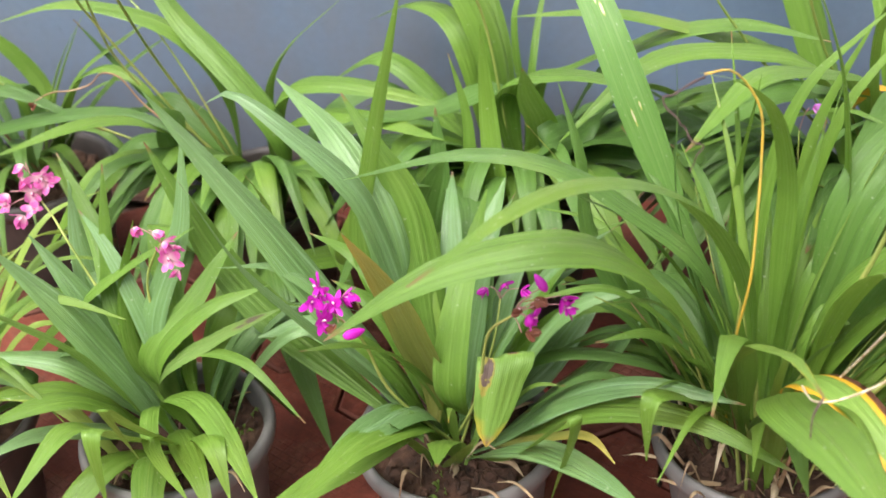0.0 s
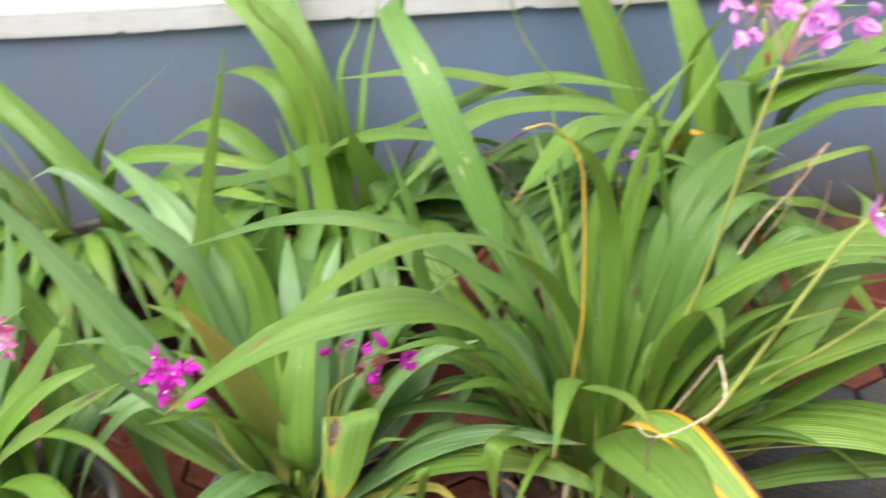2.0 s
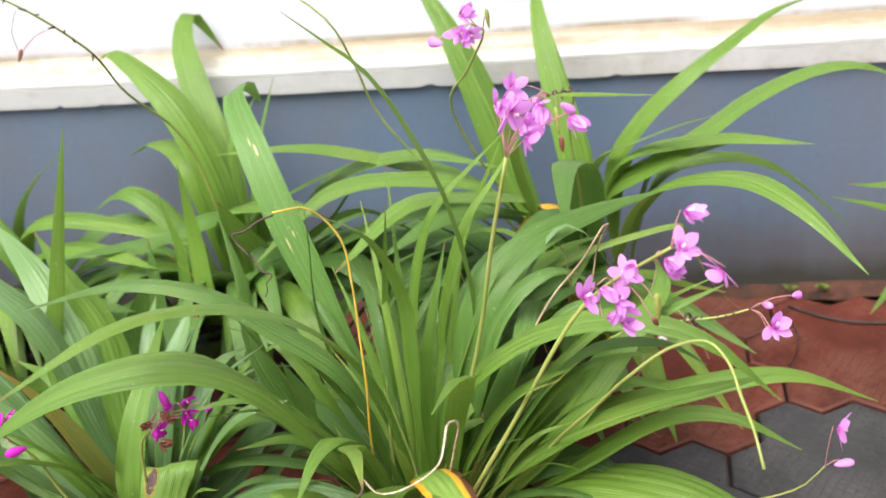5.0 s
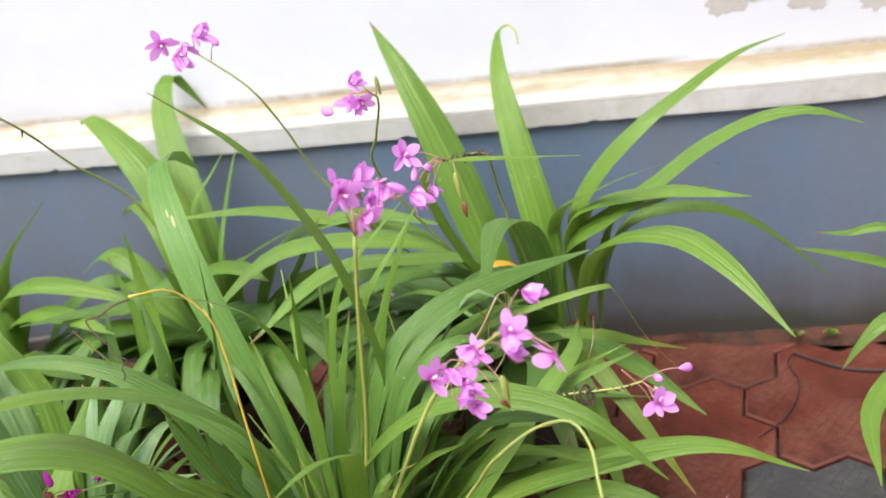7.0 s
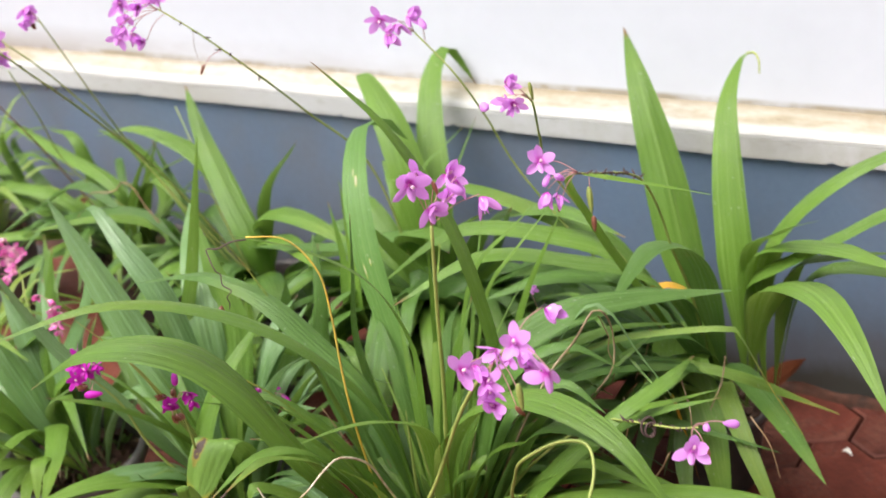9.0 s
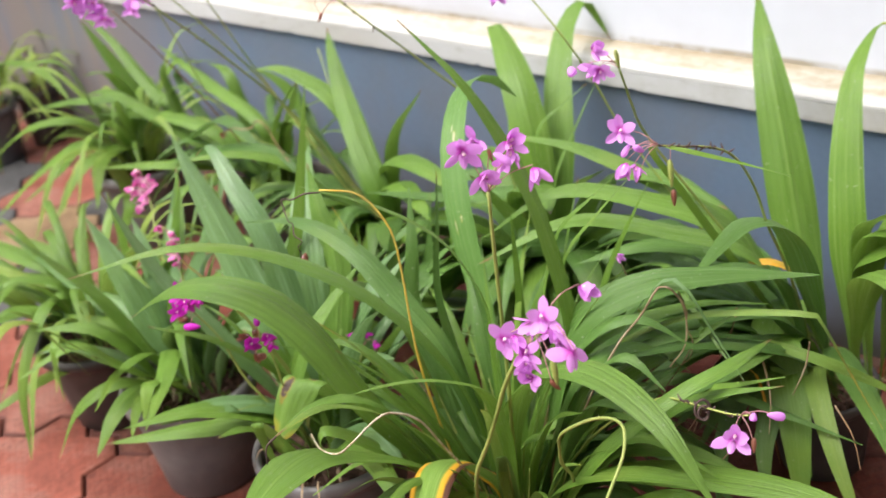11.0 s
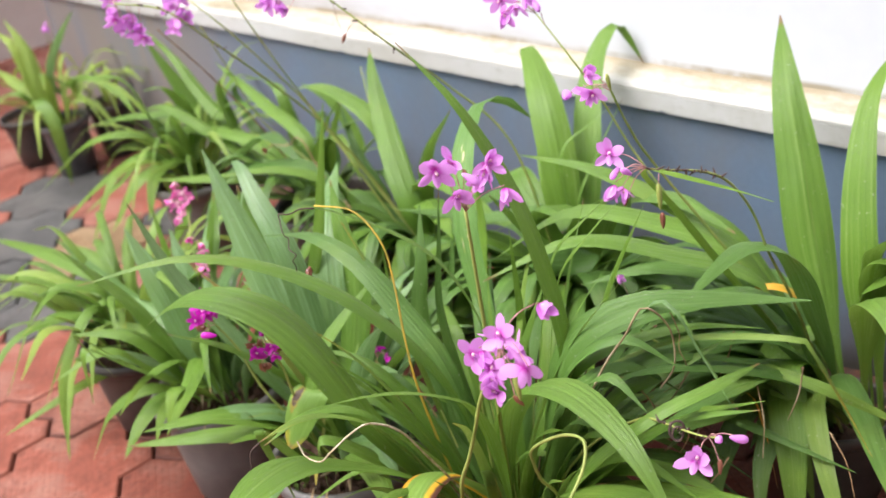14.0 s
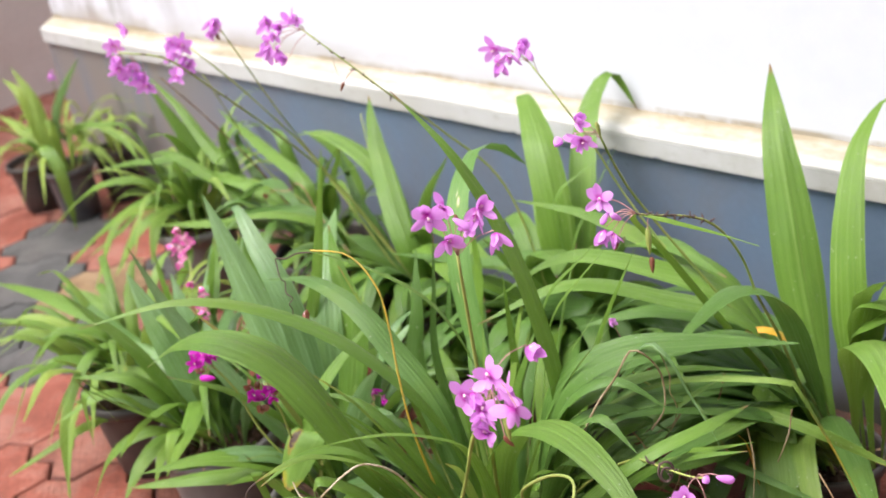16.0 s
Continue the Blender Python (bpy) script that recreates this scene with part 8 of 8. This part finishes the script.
FALLEN = thing("fallen_leaf", (0.45, 2.43, 0.0), "curled rust-brown fallen leaf by the plinth", "leaf")
part("leaf_blade", blade([(0.425, 2.425, 0.004), (0.445, 2.43, 0.034), (0.478, 2.435, 0.066), (0.52, 2.44, 0.101)], 0.034, 30, 60, pleats=3), MAT_RUST, FALLEN)
PETAL = thing("fallen_petal", (0.62, 2.335, 0.002), "small shrivelled white petal on the pavers", "petal")
part("petal_blade", blade([(0.612, 2.335, 0.004), (0.62, 2.337, 0.009), (0.63, 2.33, 0.004)], 0.007, 20, 40, pleats=2), MAT_PALE, PETAL)
for _x, _y in ((-0.60, 1.33), (-1.32, 1.85)):
    PETAL = thing("fallen_petal", (_x, _y, 0.002), "small white fleck of petal on the pavers", "petal")
    part("petal_blade", blade([(_x - 0.006, _y, 0.003), (_x, _y, 0.007), (_x + 0.006, _y, 0.003)], 0.006, 0, 0, pleats=2), MAT_PALE, PETAL)

for _x, _s in ((0.86, 3), (0.918, 4), (1.2, 5)):
    _rnd = random.Random(_s)
    WEED = thing("weed", (_x, WALL_Y - 0.02, 0.01), "tiny bright green weed in the soil by the plinth", "weed")
    for _i in range(7):
        _a = _rnd.uniform(0, 6.283)
        _d = Vector((math.cos(_a), math.sin(_a) * 0.6 - 0.2, 0)) * _rnd.uniform(0.01, 0.02)
        _p = Vector((_x, WALL_Y - 0.022, 0.012))
        part("weed_leaf", blade([_p, _p + _d * 0.6 + Vector((0, 0, 0.010)), _p + _d + Vector((0, 0, 0.008))], 0.009, 0, 0, pleats=2), MAT_LEAF_TIP, WEED)

# tiny weeds in the soil of the pots
for _pot, _n, _s in ((POT_A, 16, 51), (POT_B, 12, 52)):
    _rnd = random.Random(_s)
    _at = Vector(_pot["at"])
    for _i in range(_n):
        _a, _q = _rnd.uniform(-2.2, 1.2), _rnd.uniform(0.045, 0.098)
        _p = _at + Vector((_q * math.cos(_a), _q * math.sin(_a), 0.172))
        for _k in range(3):
            _b = _rnd.uniform(0, 6.283)
            _d = Vector((math.cos(_b), math.sin(_b), 0)) * _rnd.uniform(0.006, 0.014)
            _bm = blade([_p, _p + _d * 0.6 + Vector((0, 0, 0.009)), _p + _d + Vector((0, 0, 0.006))], 0.006, 0, 0, pleats=1)
            bmesh.ops.translate(_bm, verts=_bm.verts, vec=-_at)
            bmesh.ops.rotate(_bm, verts=_bm.verts, cent=(0, 0, 0), matrix=Matrix.Rotation(-_pot.rotation_euler.z, 3, "Z"))
            finish(_bm, "weed_leaf", MAT_LEAF_TIP, _pot)

# ---- pavers: each is a block of seven joined hexagons ----
HEX_W, HEX_ROW, HEX_V = 0.105, 0.1025, 0.0355


def paver_mesh(name, mat, edge):
    """Seven hexagons in one block, with a chamfered edge and open joints round it."""
    cells = [(0, 0), (1, 0), (-1, 0), (0, 1), (-1, 1), (0, -1), (1, -1)]

    def centre(a, b):
        return a * HEX_W + b * HEX_W / 2, b * HEX_ROW

    count, seen = {}, {}
    for a, b in cells:
        cx, cy = centre(a, b)
        tip = HEX_ROW - HEX_V
        pts = [(cx, cy + tip), (cx - HEX_W / 2, cy + HEX_V), (cx - HEX_W / 2, cy - HEX_V), (cx, cy - tip), (cx + HEX_W / 2, cy - HEX_V), (cx + HEX_W / 2, cy + HEX_V)]
        keys = [(round(x, 4), round(y, 4)) for x, y in pts]
        for k, q in zip(keys, pts):
            seen[k] = q
        for i in range(6):
            e = (keys[i], keys[(i + 1) % 6])
            count[e] = count.get(e, 0) + 1
    rim = {a: b for a, b in count if (b, a) not in count}
    start = next(iter(rim))
    loop, k = [start], rim[start]
    while k != start:
        loop.append(k)
        k = rim[k]
    pts = [Vector((*seen[k], 0)) for k in loop]
    n = len(pts)

    def inset(d):
        out = []
        for i in range(n):
            a, b, c = pts[i - 1], pts[i], pts[(i + 1) % n]
            e1, e2 = (b - a).normalized(), (c - b).normalized()
            n1, n2 = Vector((-e1.y, e1.x, 0)), Vector((-e2.y, e2.x, 0))
            out.append(b + (n1 + n2) * (d / (1 + n1.dot(n2))))
        return out

    bm = bmesh.new()
    rings = [[bm.verts.new((p.x, p.y, z)) for p in inset(d)] for d, z in ((0.0028, -0.03), (0.0028, -0.004), (0.006, 0.0))]
    for a, b in zip(rings, rings[1:]):
        for i in range(n):
            j = (i + 1) % n
            bm.faces.new((a[i], a[j], b[j], b[i]))
        bm.faces.ensure_lookup_table()
        for f in bm.faces[-n:] if b is rings[-1] else ():
            f.material_index = 1
    bm.faces.new(rings[-1])
    me = bpy.data.meshes.new(name)
    bmesh.ops.recalc_face_normals(bm, faces=bm.faces)
    bm.to_mesh(me)
    bm.free()
    me.materials.append(mat)
    me.materials.append(edge)
    return me


PAVING = tagged(new("pavement"), "red and grey interlocking concrete pavers", "pavement", "", "structure")
PAVER_MESHES = {"red": paver_mesh("red_paver", MAT_PAVER, MAT_PAVER_EDGE), "grey": paver_mesh("grey_paver", MAT_PAVER_GREY, MAT_PAVER_GREY), "tan": paver_mesh("tan_paver", MAT_PAVER_TAN, MAT_PAVER_TAN)}
GREY_AT = [(-1.883, 1.924), (-1.416, 1.798), (-1.684, 1.709), (-2.083, 2.139), (-1.548, 2.318), (0.586, 1.903), (0.854, 1.993)]
TAN_AT = [(0.786, 1.688), (-1.616, 2.013)]
TURN = -0.05
_rnd = random.Random(5)
for _i in range(-30, 31):
    for _j in range(-30, 31):
        _a, _b = 2 * _i - _j, _i + 3 * _j
        _u, _v = _a * HEX_W + _b * HEX_W / 2, _b * HEX_ROW
        _x, _y = -0.75 + _u * math.cos(TURN) - _v * math.sin(TURN), 1.457 + _u * math.sin(TURN) + _v * math.cos(TURN)
        if not (YARD_X - 0.1 < _x < 1.95 and -1.0 < _y < (WALL_Y + 0.1 if _x > CORNER_X - 0.2 else 3.6)):
            continue
        _kind = "red"
        for _name, _spots in (("grey", GREY_AT), ("tan", TAN_AT)):
            if any((_x - gx) ** 2 + (_y - gy) ** 2 < 0.08 ** 2 for gx, gy in _spots):
                _kind = _name
        _ob = new("paver", PAVER_MESHES[_kind])
        _ob.parent = PAVING
        _ob.location = (_x, _y, _rnd.uniform(-0.003, 0.0))
        _ob.rotation_euler = (_rnd.uniform(-0.006, 0.006), _rnd.uniform(-0.006, 0.006), TURN + _rnd.uniform(-0.006, 0.006))
